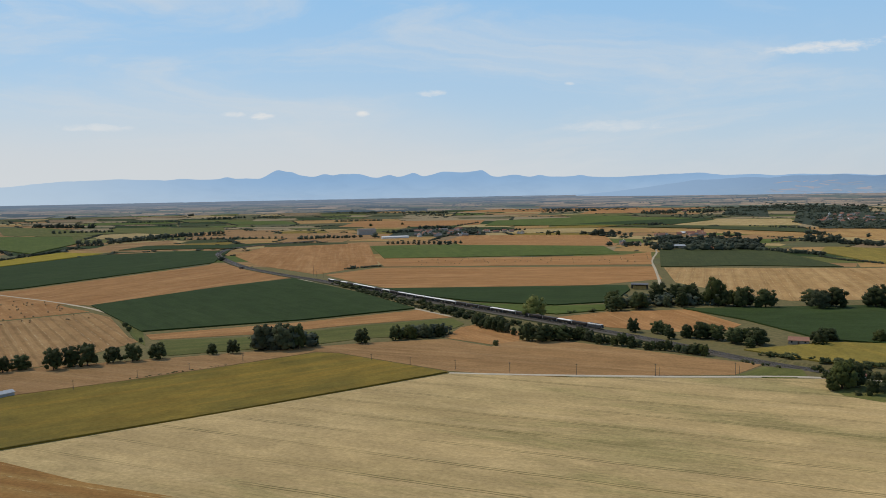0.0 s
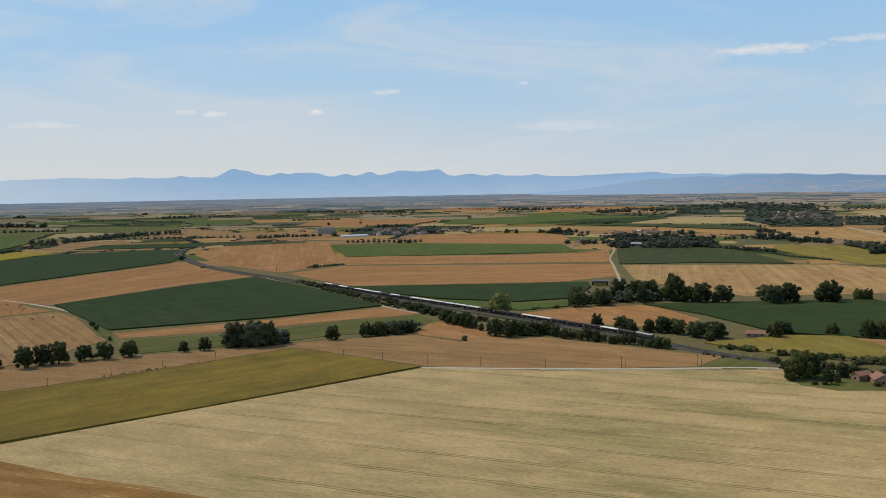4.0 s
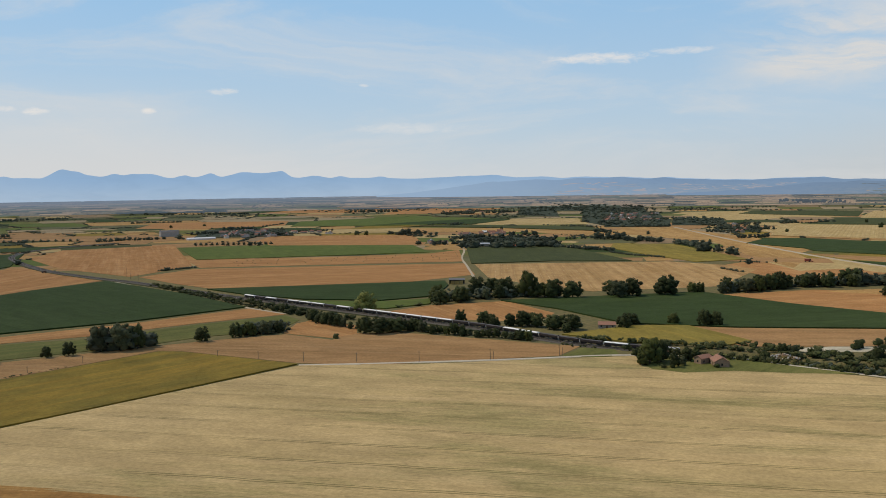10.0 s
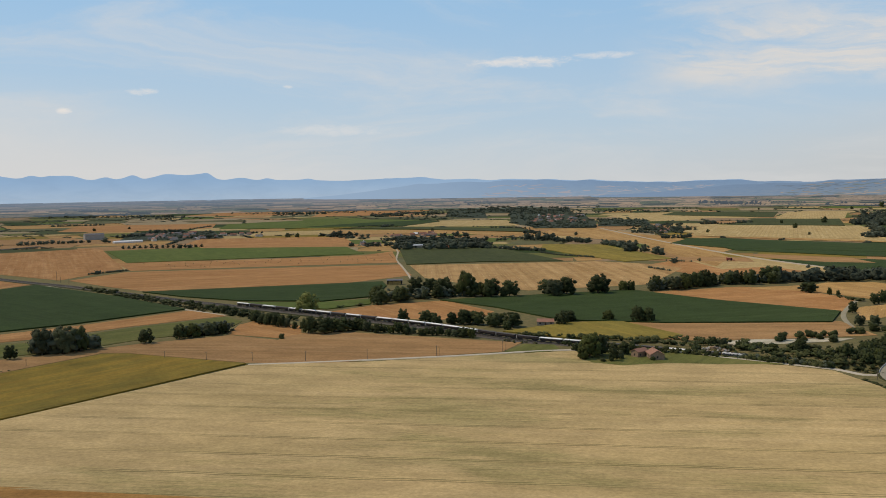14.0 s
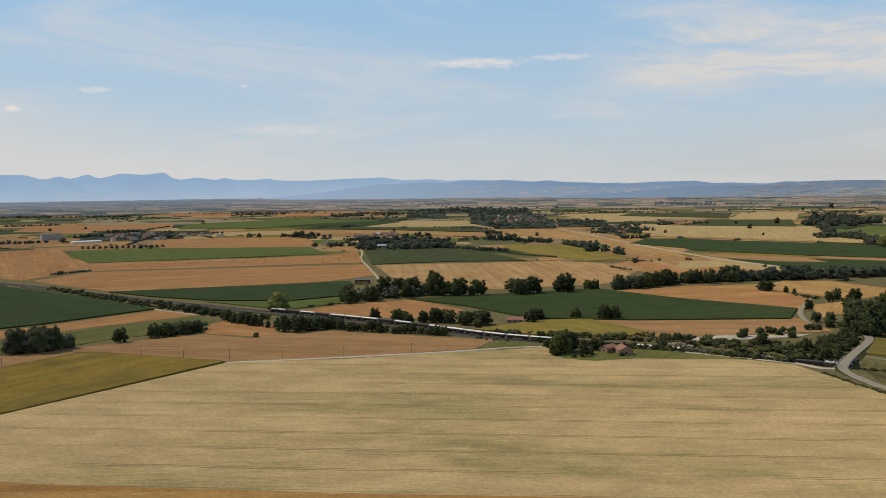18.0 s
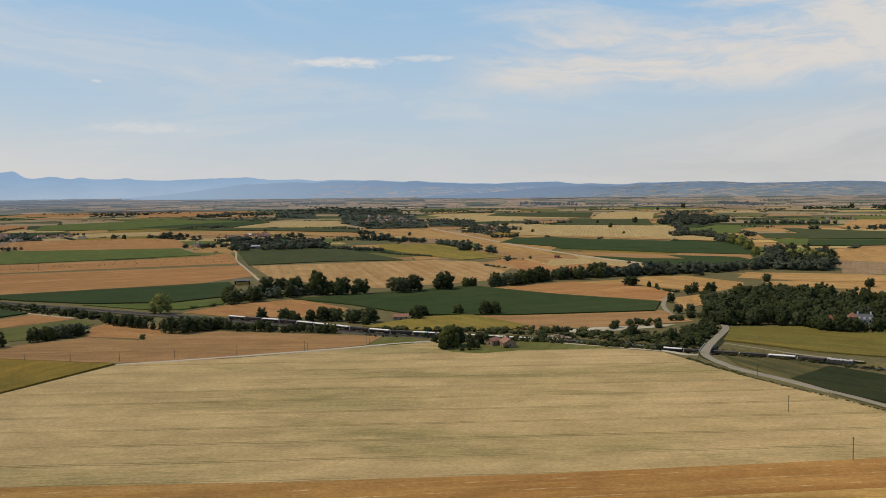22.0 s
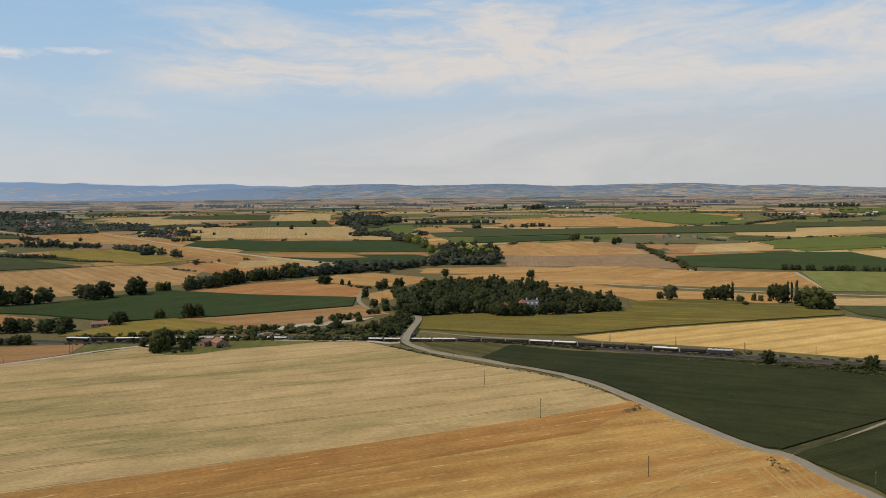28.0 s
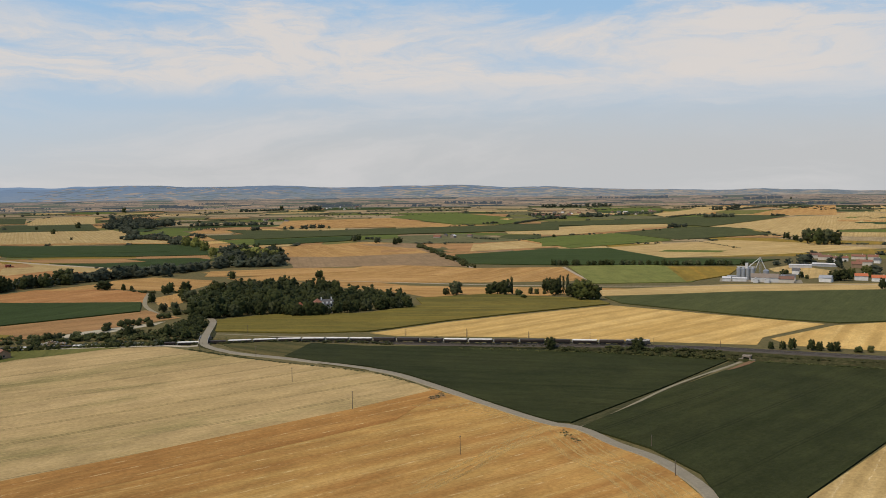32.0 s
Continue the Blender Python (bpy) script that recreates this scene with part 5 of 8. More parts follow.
def belt(pts, h, step):
    """A belt of far trees along a line of the plan, some tall, some low."""
    rows = []
    for x, y in spots_along(pts, step, 0.3 * h):
        hh = h * belt_rng.uniform(0.72, 1.08) * (1.22 if belt_rng.random() < 0.08 else 1.0)
        rows.append((x, y, hh, hh * belt_rng.uniform(1.15, 1.7)))
    return grove("tree_belt", rows, "dark belt of trees across the far plain", HAZY_TREES if math.hypot(pts[0][0] - CX, pts[0][1] - CY) > 3852 else LEAF_HAZED, "trees", CLUMPS if math.hypot(pts[0][0] - CX, pts[0][1] - CY) < 1500 else MASSES)


def copse(near, far, count, h, step):
    """A wood in the far plain: its dark floor, and rows of trees between its near and its far edge."""
    field("thicket", 0.0, list(near) + list(reversed(far)), 0.4)
    rows = []
    count = round(1.7 * count)
    for k in range(count):
        f = (k + belt_rng.uniform(-0.3, 0.3)) / (count - 1)
        line = [(a[0] + (b[0] - a[0]) * f, a[1] + (b[1] - a[1]) * f) for a, b in zip(near, far)]
        for x, y in spots_along(line, step * 1.35, 0.8 * h):
            hh = h * belt_rng.uniform(0.7, 1.15)
            rows.append((x, y, hh, hh * belt_rng.uniform(1.0, 1.5)))
    return grove("wood", rows, "dark wood in the far plain", LEAF_HAZED)


def scattered(pts, count, h, floor=0.0):
    """Trees between the houses of a village or in a loose far wood, strewn over a quadrilateral in clumps."""
    if floor:
        field("thicket", 0.0, pts, floor)
    a, b, c, d = (Vector(p) for p in pts)
    rows = []
    while len(rows) < count:
        u, v = belt_rng.random(), belt_rng.random()
        for _ in range(belt_rng.randrange(1, 5)):
            p = a.lerp(b, min(max(u + belt_rng.gauss(0, 0.03), 0), 1)).lerp(d.lerp(c, u), min(max(v + belt_rng.gauss(0, 0.04), 0), 1))
            hh = h * belt_rng.uniform(0.5, 1.0) * (1.35 if belt_rng.random() < 0.1 else 1.0)
            rows.append((p.x, p.y, hh, hh * belt_rng.uniform(1.1, 1.9)))
    return grove("wood", rows, "dark uneven clumps of trees round far houses", HAZY_TREES if math.hypot(a.x - CX, a.y - CY) > 3852 else LEAF_HAZED, "trees", LUMPS)


def orchard_row(a, b, count, h):
    """Small round trees of one size, evenly planted."""
    rows = [(a[0] + (b[0] - a[0]) * i / (count - 1), a[1] + (b[1] - a[1]) * i / (count - 1), h * belt_rng.uniform(0.92, 1.05), h * belt_rng.uniform(1.15, 1.3)) for i in range(count)]
    return grove("orchard_row", rows, "row of small round orchard trees", LEAF_HAZED)


belt([(-707, 1408), (-704, 1519), (-708, 1619), (-723, 1771)], 5.6, 5.6)
belt([(-769, 1878), (-702, 1880), (-676, 1981), (-655, 2120)], 14.8, 10.2)
belt([(-655, 2120), (-614, 2217), (-562, 2288)], 13.0, 9.8)
belt([(-755, 1835), (-690, 1818)], 6.9, 6.0)
belt([(-1309, 2859), (-1202, 2800), (-1080, 2770)], 19.4, 12.1)
belt([(-1042, 2465), (-919, 2493)], 11.3, 8.5)
belt([(-1066, 2441), (-1041, 2434)], 15.0, 13.1)
belt([(-1123, 3121), (-914, 3154)], 8.1, 7.1)
belt([(-1476, 3478), (-1443, 3517)], 13.5, 10.1)
belt([(-1314, 3836), (-1292, 3856)], 13.0, 9.7)
belt([(-1037, 3627), (-1022, 3671)], 13.5, 11.8)
belt([(-879, 3317), (-755, 3422)], 12.4, 10.9)
belt([(-710, 3364), (-632, 3483)], 11.3, 11.3)
belt([(-901, 2833), (-873, 2863)], 8.5, 8.5)
belt([(-320, 1948), (-281, 1960), (-251, 1999)], 11.2, 8.4)
belt([(-248, 1973), (-181, 2002)], 8.6, 6.4)
belt([(-160, 1971), (-145, 1967)], 16.8, 12.6)
belt([(-6, 1669), (10, 1665)], 11.8, 8.9)
belt([(-130, 1170), (-84, 1206)], 3.4, 2.6)
belt([(-121, 1168), (-115, 1176)], 6.7, 5.9)
belt([(-67, 2417), (17, 2422)], 12.0, 7.5)
belt([(-135, 2177), (-64, 2214)], 11.0, 7.6)
belt([(16, 2044), (83, 2049)], 11.6, 7.3)
belt([(-63, 2069), (16, 2071)], 6.6, 9.9)
belt([(98, 2189), (210, 2245)], 8.0, 8.0)
belt([(41, 2563), (109, 2739)], 6.8, 10.2)
belt([(301, 1978), (346, 1990)], 8.6, 6.4)
belt([(-379, 2637), (-358, 2667)], 5.7, 5.7)
belt([(-364, 2993), (-206, 3027)], 8.6, 5.4)
belt([(-136, 3629), (25, 3624)], 12.8, 9.6)
belt([(-398, 4276), (-250, 4289)], 12.2, 9.1)
belt([(776, 3301), (933, 3382)], 11.2, 9.8)
belt([(410, 3577), (608, 3543)], 15.3, 10.5)
belt([(717, 3174), (838, 3217)], 11.8, 8.8)
belt([(313, 1923), (384, 1951)], 15.5, 9.7)
belt([(285, 1568), (302, 1580)], 11.4, 8.6)
belt([(316, 1544), (360, 1549)], 11.3, 7.1)
belt([(337, 1434), (368, 1427)], 17.8, 10.0)
belt([(384, 1423), (456, 1406)], 17.9, 9.4)
belt([(428, 1581), (516, 1592)], 10.7, 6.7)
belt([(460, 1419), (487, 1399)], 17.9, 10.1)
belt([(481, 1387), (513, 1379)], 8.4, 6.3)
belt([(575, 1630), (586, 1627)], 14.7, 12.9)
belt([(544, 1827), (562, 1821)], 12.2, 9.1)
belt([(564, 1798), (594, 1789)], 13.4, 8.4)
belt([(504, 1368), (515, 1328), (533, 1300), (543, 1274)], 9.0, 5.6)
belt([(527, 1255), (530, 1192), (554, 1121)], 3.7, 2.8)
belt([(390, 1702), (471, 1760)], 10.3, 7.1)
belt([(587, 1608), (647, 1610)], 9.9, 10.5)
belt([(736, 1813), (763, 1828)], 16.9, 12.7)
belt([(648, 1592), (683, 1547)], 19.2, 10.1)
belt([(758, 1806), (780, 1799)], 13.9, 10.4)
belt([(670, 1517), (713, 1443)], 13.7, 7.7)
belt([(801, 1703), (815, 1699)], 13.4, 10.0)
belt([(764, 2243), (856, 2137)], 6.5, 12.2)
belt([(489, 2428), (568, 2473)], 7.2, 8.1)
belt([(542, 2369), (601, 2459)], 11.0, 9.6)
belt([(797, 2184), (857, 2058)], 7.3, 14.5)
belt([(714, 3249), (818, 3295)], 12.2, 9.1)
belt([(889, 3246), (1067, 3302)], 12.5, 12.5)
belt([(1036, 1819), (1137, 1748)], 13.7, 7.7)
belt([(897, 1503), (954, 1491)], 10.4, 5.8)
belt([(964, 1510), (973, 1504)], 17.0, 12.8)
belt([(1326, 2013), (1380, 2017)], 15.9, 10.0)
belt([(1380, 2017), (1420, 1987)], 7.1, 7.1)
belt([(1441, 2017), (1494, 2022)], 12.8, 8.0)
belt([(659, 1210), (675, 1186)], 17.1, 10.7)
belt([(657, 1140), (667, 1121)], 15.4, 9.6)
belt([(601, 992), (609, 988)], 12.9, 11.3)
belt([(702, 1387), (705, 1348), (694, 1284)], 13.4, 8.4)
belt([(606, 1021), (634, 996)], 3.5, 5.3)
belt([(536, 947), (535, 894)], 3.1, 3.9)
belt([(2276, 3452), (2394, 3407)], 20.9, 13.1)
belt([(2271, 3314), (2439, 3217)], 20.3, 12.7)
belt([(1853, 3133), (2014, 3056)], 11.8, 16.3)
belt([(2541, 2958), (2563, 2934)], 16.8, 14.7)
belt([(2677, 3031), (2699, 3006)], 14.5, 12.7)
belt([(2562, 3307), (2627, 3163)], 10.3, 12.9)
belt([(1221, 1320), (1301, 1293)], 17.4, 9.2)
belt([(1603, 1715), (1332, 1400)], 18.3, 11.5)
belt([(1644, 1802), (1735, 1756), (1879, 1771)], 21.9, 11.5)
belt([(1897, 2073), (1928, 2036)], 35.0, 21.9)
belt([(1913, 1921), (1994, 1891)], 20.2, 12.6)
belt([(1255, 1360), (1271, 1311), (1240, 1216)], 15.1, 7.9)
belt([(1181, 1162), (1138, 1077)], 20.2, 10.6)
belt([(1325, 1224), (1339, 1209)], 17.6, 11.0)
belt([(996, 886), (1023, 862)], 15.4, 8.6)
belt([(1815, 1665), (1957, 1501)], 16.4, 8.6)
belt([(2220, 1749), (2242, 1652)], 8.2, 10.2)
belt([(2424, 1770), (2693, 1704)], 7.0, 19.2)
belt([(1651, 1333), (1691, 1334)], 14.4, 9.0)
belt([(1731, 1292), (1749, 1272)], 11.3, 8.4)
belt([(1759, 1261), (1771, 1248)], 14.5, 9.1)
belt([(1799, 1263), (1828, 1231)], 14.7, 11.1)
belt([(2999, 2122), (3032, 2069)], 21.4, 12.0)
belt([(3247, 2205), (3384, 2067)], 14.4, 10.8)
belt([(2781, 2264), (2817, 2212)], 18.3, 11.4)
belt([(2857, 2243), (2961, 2180)], 12.1, 9.0)
belt([(2625, 2306), (2702, 2288)], 10.3, 10.3)
belt([(2945, 2851), (2929, 2602)], 19.9, 11.2)
belt([(3238, 2875), (3348, 2798)], 11.1, 8.3)
belt([(1671, 1550), (1697, 1470)], 5.8, 6.6)
belt([(2723, 1661), (2827, 1587)], 7.1, 7.1)
belt([(1411, 862), (1410, 840)], 7.4, 5.6)
belt([(1381, 822), (1376, 804)], 12.1, 10.6)
belt([(2968, 2080), (3037, 2035)], 26.9, 15.1)
belt([(3313, 2223), (3370, 2045)], 14.5, 10.9)
belt([(2145, 919), (2190, 895)], 9.8, 6.1)
belt([(2165, 835), (2281, 846), (2661, 873)], 9.1, 5.7)
belt([(2772, 1011), (2836, 927)], 13.3, 10.0)
belt([(3434, 1818), (3516, 1717)], 17.2, 10.8)
belt([(3721, 1787), (3782, 1524)], 19.4, 10.9)
belt([(1501, 666), (1462, 595)], 4.9, 3.4)
belt([(1457, 552), (1589, 519)], 3.9, 4.3)
belt([(1350, 655), (1366, 605)], 3.5, 3.9)
belt([(2485, 1630), (3141, 1170)], 6.4, 24.1)
belt([(3505, 1236), (3585, 1083)], 19.3, 10.8)
belt([(3588, 1060), (3655, 967)], 22.2, 12.5)
belt([(2524, 885), (2541, 805)], 15.9, 9.0)
belt([(2675, 802), (2734, 726)], 21.1, 11.1)
belt([(2870, 744), (2982, 634)], 12.4, 8.5)
belt([(4315, 1052), (4419, 878)], 19.7, 10.4)
belt([(4333, 1228), (4357, 1063)], 13.1, 8.2)
belt([(2726, 527), (2914, 476)], 8.8, 6.6)
belt([(2869, 468), (2875, 434)], 12.9, 8.1)
belt([(2704, 408), (2759, 338)], 18.6, 9.8)
belt([(3343, 492), (3402, 398)], 25.2, 13.2)
belt([(3350, 414), (3659, 332), (3866, 201)], 10.8, 7.4)
belt([(4308, 501), (4399, 336)], 19.3, 10.1)
belt([(3912, 426), (3966, 277)], 17.5, 9.2)
belt([(3865, 268), (3915, 88)], 17.2, 9.7)
belt([(4434, 672), (4438, 595)], 13.1, 8.2)
belt([(3529, 673), (3644, 563)], 10.8, 8.1)
belt([(2037, 384), (2075, 354)], 14.3, 9.0)
belt([(2861, 233), (2910, 196)], 10.8, 6.8)
belt([(1556, 244), (1356, 130)], 1.9, 4.8)
belt([(275, 400), (283, 388.5), (290, 378.5), (296.5, 368.5), (303, 357.5)], 7.0, 2.4)
belt([(404, 724), (487, 750), (557, 738), (644, 734), (772, 717), (838, 650)], 13.5, 6.5)
belt([(-121, 573), (-108, 577), (-92, 577)], 16.5, 3.2)
belt([(-32.5, 610.0), (-14.5, 615.5), (3.5, 622.5)], 10.0, 3.6)
belt([(136, 749), (175, 756), (215, 762), (254, 744)], 12.0, 6.0)
copse([(1620, 1787), (1672, 1747), (1697, 1685)], [(1915, 2076), (2039, 2129), (1952, 1938)], 4, 20.4, 12.2)
trees_at("far_tree", [(231, 1974, 12.0, 13.2), (252, 1968, 11.3, 12.4), (-213, 2617, 10.0, 11.0), (-124, 2703, 8.6, 9.4), (608, 2100, 8.3, 9.1), (1097, 1644, 9.0, 9.9), (1529, 1947, 11.2, 12.3), (1385, 1716, 14.3, 15.7), (1206, 1455, 7.4, 8.1), (1635, 1910, 19.5, 21.5), (646, 999, 5.5, 6.1), (770, 1404, 6.3, 6.9), (788, 1414, 6.4, 7.0), (759, 1391, 5.2, 5.7), (2373, 2625, 13.6, 15.0), (2575, 2694, 23.9, 26.3), (1371, 853, 14.2, 15.6), (1319, 733, 12.3, 13.5), (2996, 2219, 21.8, 24.0), (1808, 1207, 8.7, 9.5), (1975, 1782, 12.3, 13.5), (1342, 846, 13.2, 14.5), (1309, 776, 11.6, 12.8), (1276, 718, 14.3, 15.7), (1860, 406, 6.5, 7.1), (1892, 385, 5.2, 5.8), (1895, 377, 5.9, 6.5), (1567, 517, 8.0, 8.8), (1553, 250, 4.3, 4.8), (1364, 143, 3.8, 4.2), (3458, 1189, 12.0, 13.2), (4354, 298, 11.4, 12.5), (1643, 86, 14.7, 16.1), (1595, 67, 12.1, 13.3), (1519, 42, 28.3, 31.1), (1493, 25, 30.9, 34.0), (1498, 10, 28.9, 31.8), (1503, -2, 26.9, 29.6)])
scattered([(348, 1475), (511, 1419), (594, 1699), (456, 1847)], 260, 10.5, 0.30)
scattered([(322, 1584), (361, 1519), (449, 1851), (407, 1973)], 26, 7.8)
scattered([(297, 1913), (368, 1788), (396, 1950), (329, 2006)], 26, 11.1)
scattered([(488, 1655), (543, 1635), (624, 1881), (575, 1901)], 16, 13.0)
scattered([(719, 2866), (869, 2737), (934, 3105), (822, 3168)], 70, 9.8)
scattered([(739, 3266), (960, 3090), (1057, 3481), (864, 3591)], 60, 11.0)
scattered([(937, 2997), (1020, 2798), (1324, 3674), (1127, 3557)], 110, 13.0, 0.36)
scattered([(1159, 3304), (1438, 3013), (1681, 3553), (1393, 3870)], 420, 12.5, 0.48)
scattered([(949, 2423), (900, 2131), (1396, 3153), (1276, 3231)], 150, 13.5, 0.36)
scattered([(869, 2075), (1013, 2006), (1240, 2437), (1098, 2517)], 220, 12.5, 0.30)
scattered([(1098, 2517), (1193, 2376), (1473, 2990), (1341, 3076)], 110, 10.5, 0.42)
scattered([(1062, 2087), (1171, 1998), (1387, 2395), (1282, 2502)], 190, 12.0, 0.54)
scattered([(962, 1736), (1031, 1635), (1274, 2018), (1197, 2131)], 160, 11.0)
scattered([(1292, 4048), (1470, 3938), (1592, 4279), (1420, 4373)], 90, 11.2)
scattered([(1604, 3364), (1723, 3278), (1837, 3498), (1730, 3579)], 30, 9.7)
scattered([(886, 4156), (1195, 3990), (1273, 4365), (983, 4498)], 70, 9.8)
scattered([(355, 3407), (526, 3377), (561, 3635), (432, 3697)], 30, 11.3)
scattered([(-125, 2010), (95, 2018), (95, 2392), (-111, 2432)], 170, 8.6, 0.30)
scattered([(-53, 2376), (19, 2349), (21, 2494), (-49, 2520)], 26, 9.2)
scattered([(23, 4105), (253, 4023), (250, 4674), (57, 4711)], 90, 11.2)
scattered([(-245, 3873), (-43, 3596), (-72, 4240), (-286, 4395)], 50, 10.2)
orchard_row((-108, 1723), (32, 1704), 15, 7.6)
orchard_row((-626, 2013), (-363, 2008), 19, 7.6)
trees_at("lime", [(1122, 1068, 21.0, 19.9), (1096, 1024, 21.4, 20.3), (1028, 946, 19.1, 18.1), (941, 854, 15.7, 14.9)])


# ---- roads ----
def sweep(name, line, section, material, closed=False):
    """A strip along line [(x, y, z)] with a cross-section of [(side, height)]; side is to the right of the way."""
    verts, faces = [], []
    n, k = len(line), len(section)
    for i, p in enumerate(line):
        a, b = line[max(i - 1, 0)], line[min(i + 1, n - 1)]
        d = Vector((b[0] - a[0], b[1] - a[1])).normalized()
        for s, h in section:
            verts.append((p[0] + d.y * s, p[1] - d.x * s, p[2] + h))
    for i in range(n - 1):
        for j in range(k if closed else k - 1):
            a, b = i * k + j, i * k + (j + 1) % k
            faces.append((a, b, b + k, a + k))
    if closed:
        faces += [tuple(range(k)), tuple(reversed(range((n - 1) * k, n * k)))]
    me = bpy.data.meshes.new(name)
    me.from_pydata(verts, [], faces)
    me.materials.append(material)
    bm = bmesh.new()
    bm.from_mesh(me)
    bmesh.ops.recalc_face_normals(bm, faces=bm.faces[:])
    bm.to_mesh(me)
    bm.free()
    return me


def road(pts, width, material, label, height=0.12, name="road"):
    line = [(x, y, z + (land(x, y) if math.hypot(x - CX, y - CY) > R0 else 0.0)) for x, y, z in curve(pts)]
    w = width / 2
    section = [(-w - 0.8, -0.3), (-w, height - 0.03), (0, height), (w, height - 0.03), (w + 0.8, -0.3)]
    return tagged(new(name, sweep(name, line, section, material)), label, "road", kind="structure")


LANE = speckled((0.44, 0.375, 0.28), (0.36, 0.305, 0.22), 0.8, 0.9, 0.02)("pale_chippings")
DIRT = speckled((0.29, 0.25, 0.165), (0.22, 0.185, 0.115), 0.6, 0.95, 0.03)("dry_dirt")
road([(1.8, 487.3), (32.9, 481.3), (72.8, 475.0), (128.7, 467.9), (181.0, 463.6), (215.6, 452.1), (249.0, 431.9), (267.0, 403.8), (286.8, 376.1), (300.8, 354.2), (303.9, 336.8), (312.0, 333.2)], 3.0, LANE, "narrow pale lane along the wheat field", 0.34)
road([(303.7, 312.7), (297.1, 291.8), (295.3, 254.9), (293.0, 232.7), (290.9, 211.8), (287.7, 191.2), (281.1, 169.9), (268.4, 146.5), (255.1, 124.5), (242.3, 104.3), (231.7, 86.6), (222.8, 71.0), (216.8, 57.5), (215.5, 46.4), (198.6, 26.6), (188.5, 11.0), (175.8, -1.9), (152.7, -17.3), (117.9, -30.7), (46.7, -44.4)], 4.8, ASPHALT, "grey country road between wheat and maize", 0.42)
road([(213.8, 47.4), (241.2, 40.5), (304.5, 29.0), (348.1, 17.0), (381.0, 6.9), (399.3, 2.2)], 1.6, DIRT, "pale farm track to the railway underpass", 0.26, "track")
road([(410.8, 456.2), (423.9, 480.3), (450.9, 515.8), (487.1, 551.2), (531.6, 588.5)], 3.4, DIRT, "winding gravel track up from the stubble", 0.2, "track")
road([(223.3, 919.2), (243.1, 1015.3), (263.1, 1114.2), (287.1, 1233.0), (330.0, 1386.3), (358.0, 1520.7)], 2.8, TRACK, "pale lane down to the hamlet", 0.2)
road([(1013.1, 1980.1), (859.0, 1467.6), (759.9, 1092.3), (729.7, 913.7), (721.9, 801.9), (700.6, 739.1)], 6.0, TRACK, "straight pale main road across the plain", 0.9)
road([(-574.4, 1021.0), (-460.3, 921.4), (-388.1, 864.1), (-323.6, 805.4), (-282.3, 755.9)], 3.0, TRACK, "pale farm track between the fields", 0.25, "track")
road([(681.9, 597.2), (687.6, 520.0), (700.1, 418.9), (711.3, 328.6), (725.9, 249.0), (758.8, 148.7), (820.2, 12.4), (888.9, -141.1)], 2.8, TRACK, "pale lane across the stubble", 0.25)
road([(1303.1, 688.3), (1115.3, 553.6), (952.9, 440.2), (888.6, 394.5)], 4.0, TRACK, "pale farm track beside a hedge", 0.25, "track")
road([(941.2, 291.5), (849.6, 244.5), (779.7, 205.9)], 4.0, TRACK, "pale farm track between two fields", 0.25, "track")
road([(351.8, 358.6), (355.1, 341.7), (360.8, 305.9), (374.4, 268.7)], 1.0, DIRT, "faint dry track beside the sunflowers", 0.15, "track")
road([(-175.0, 1055.3), (-110.1, 929.1), (-55.5, 816.4), (-20.3, 753.4), (5.6, 709.3)], 3.0, TRACK, "pale path beside the railway scrub", 0.3, "track")



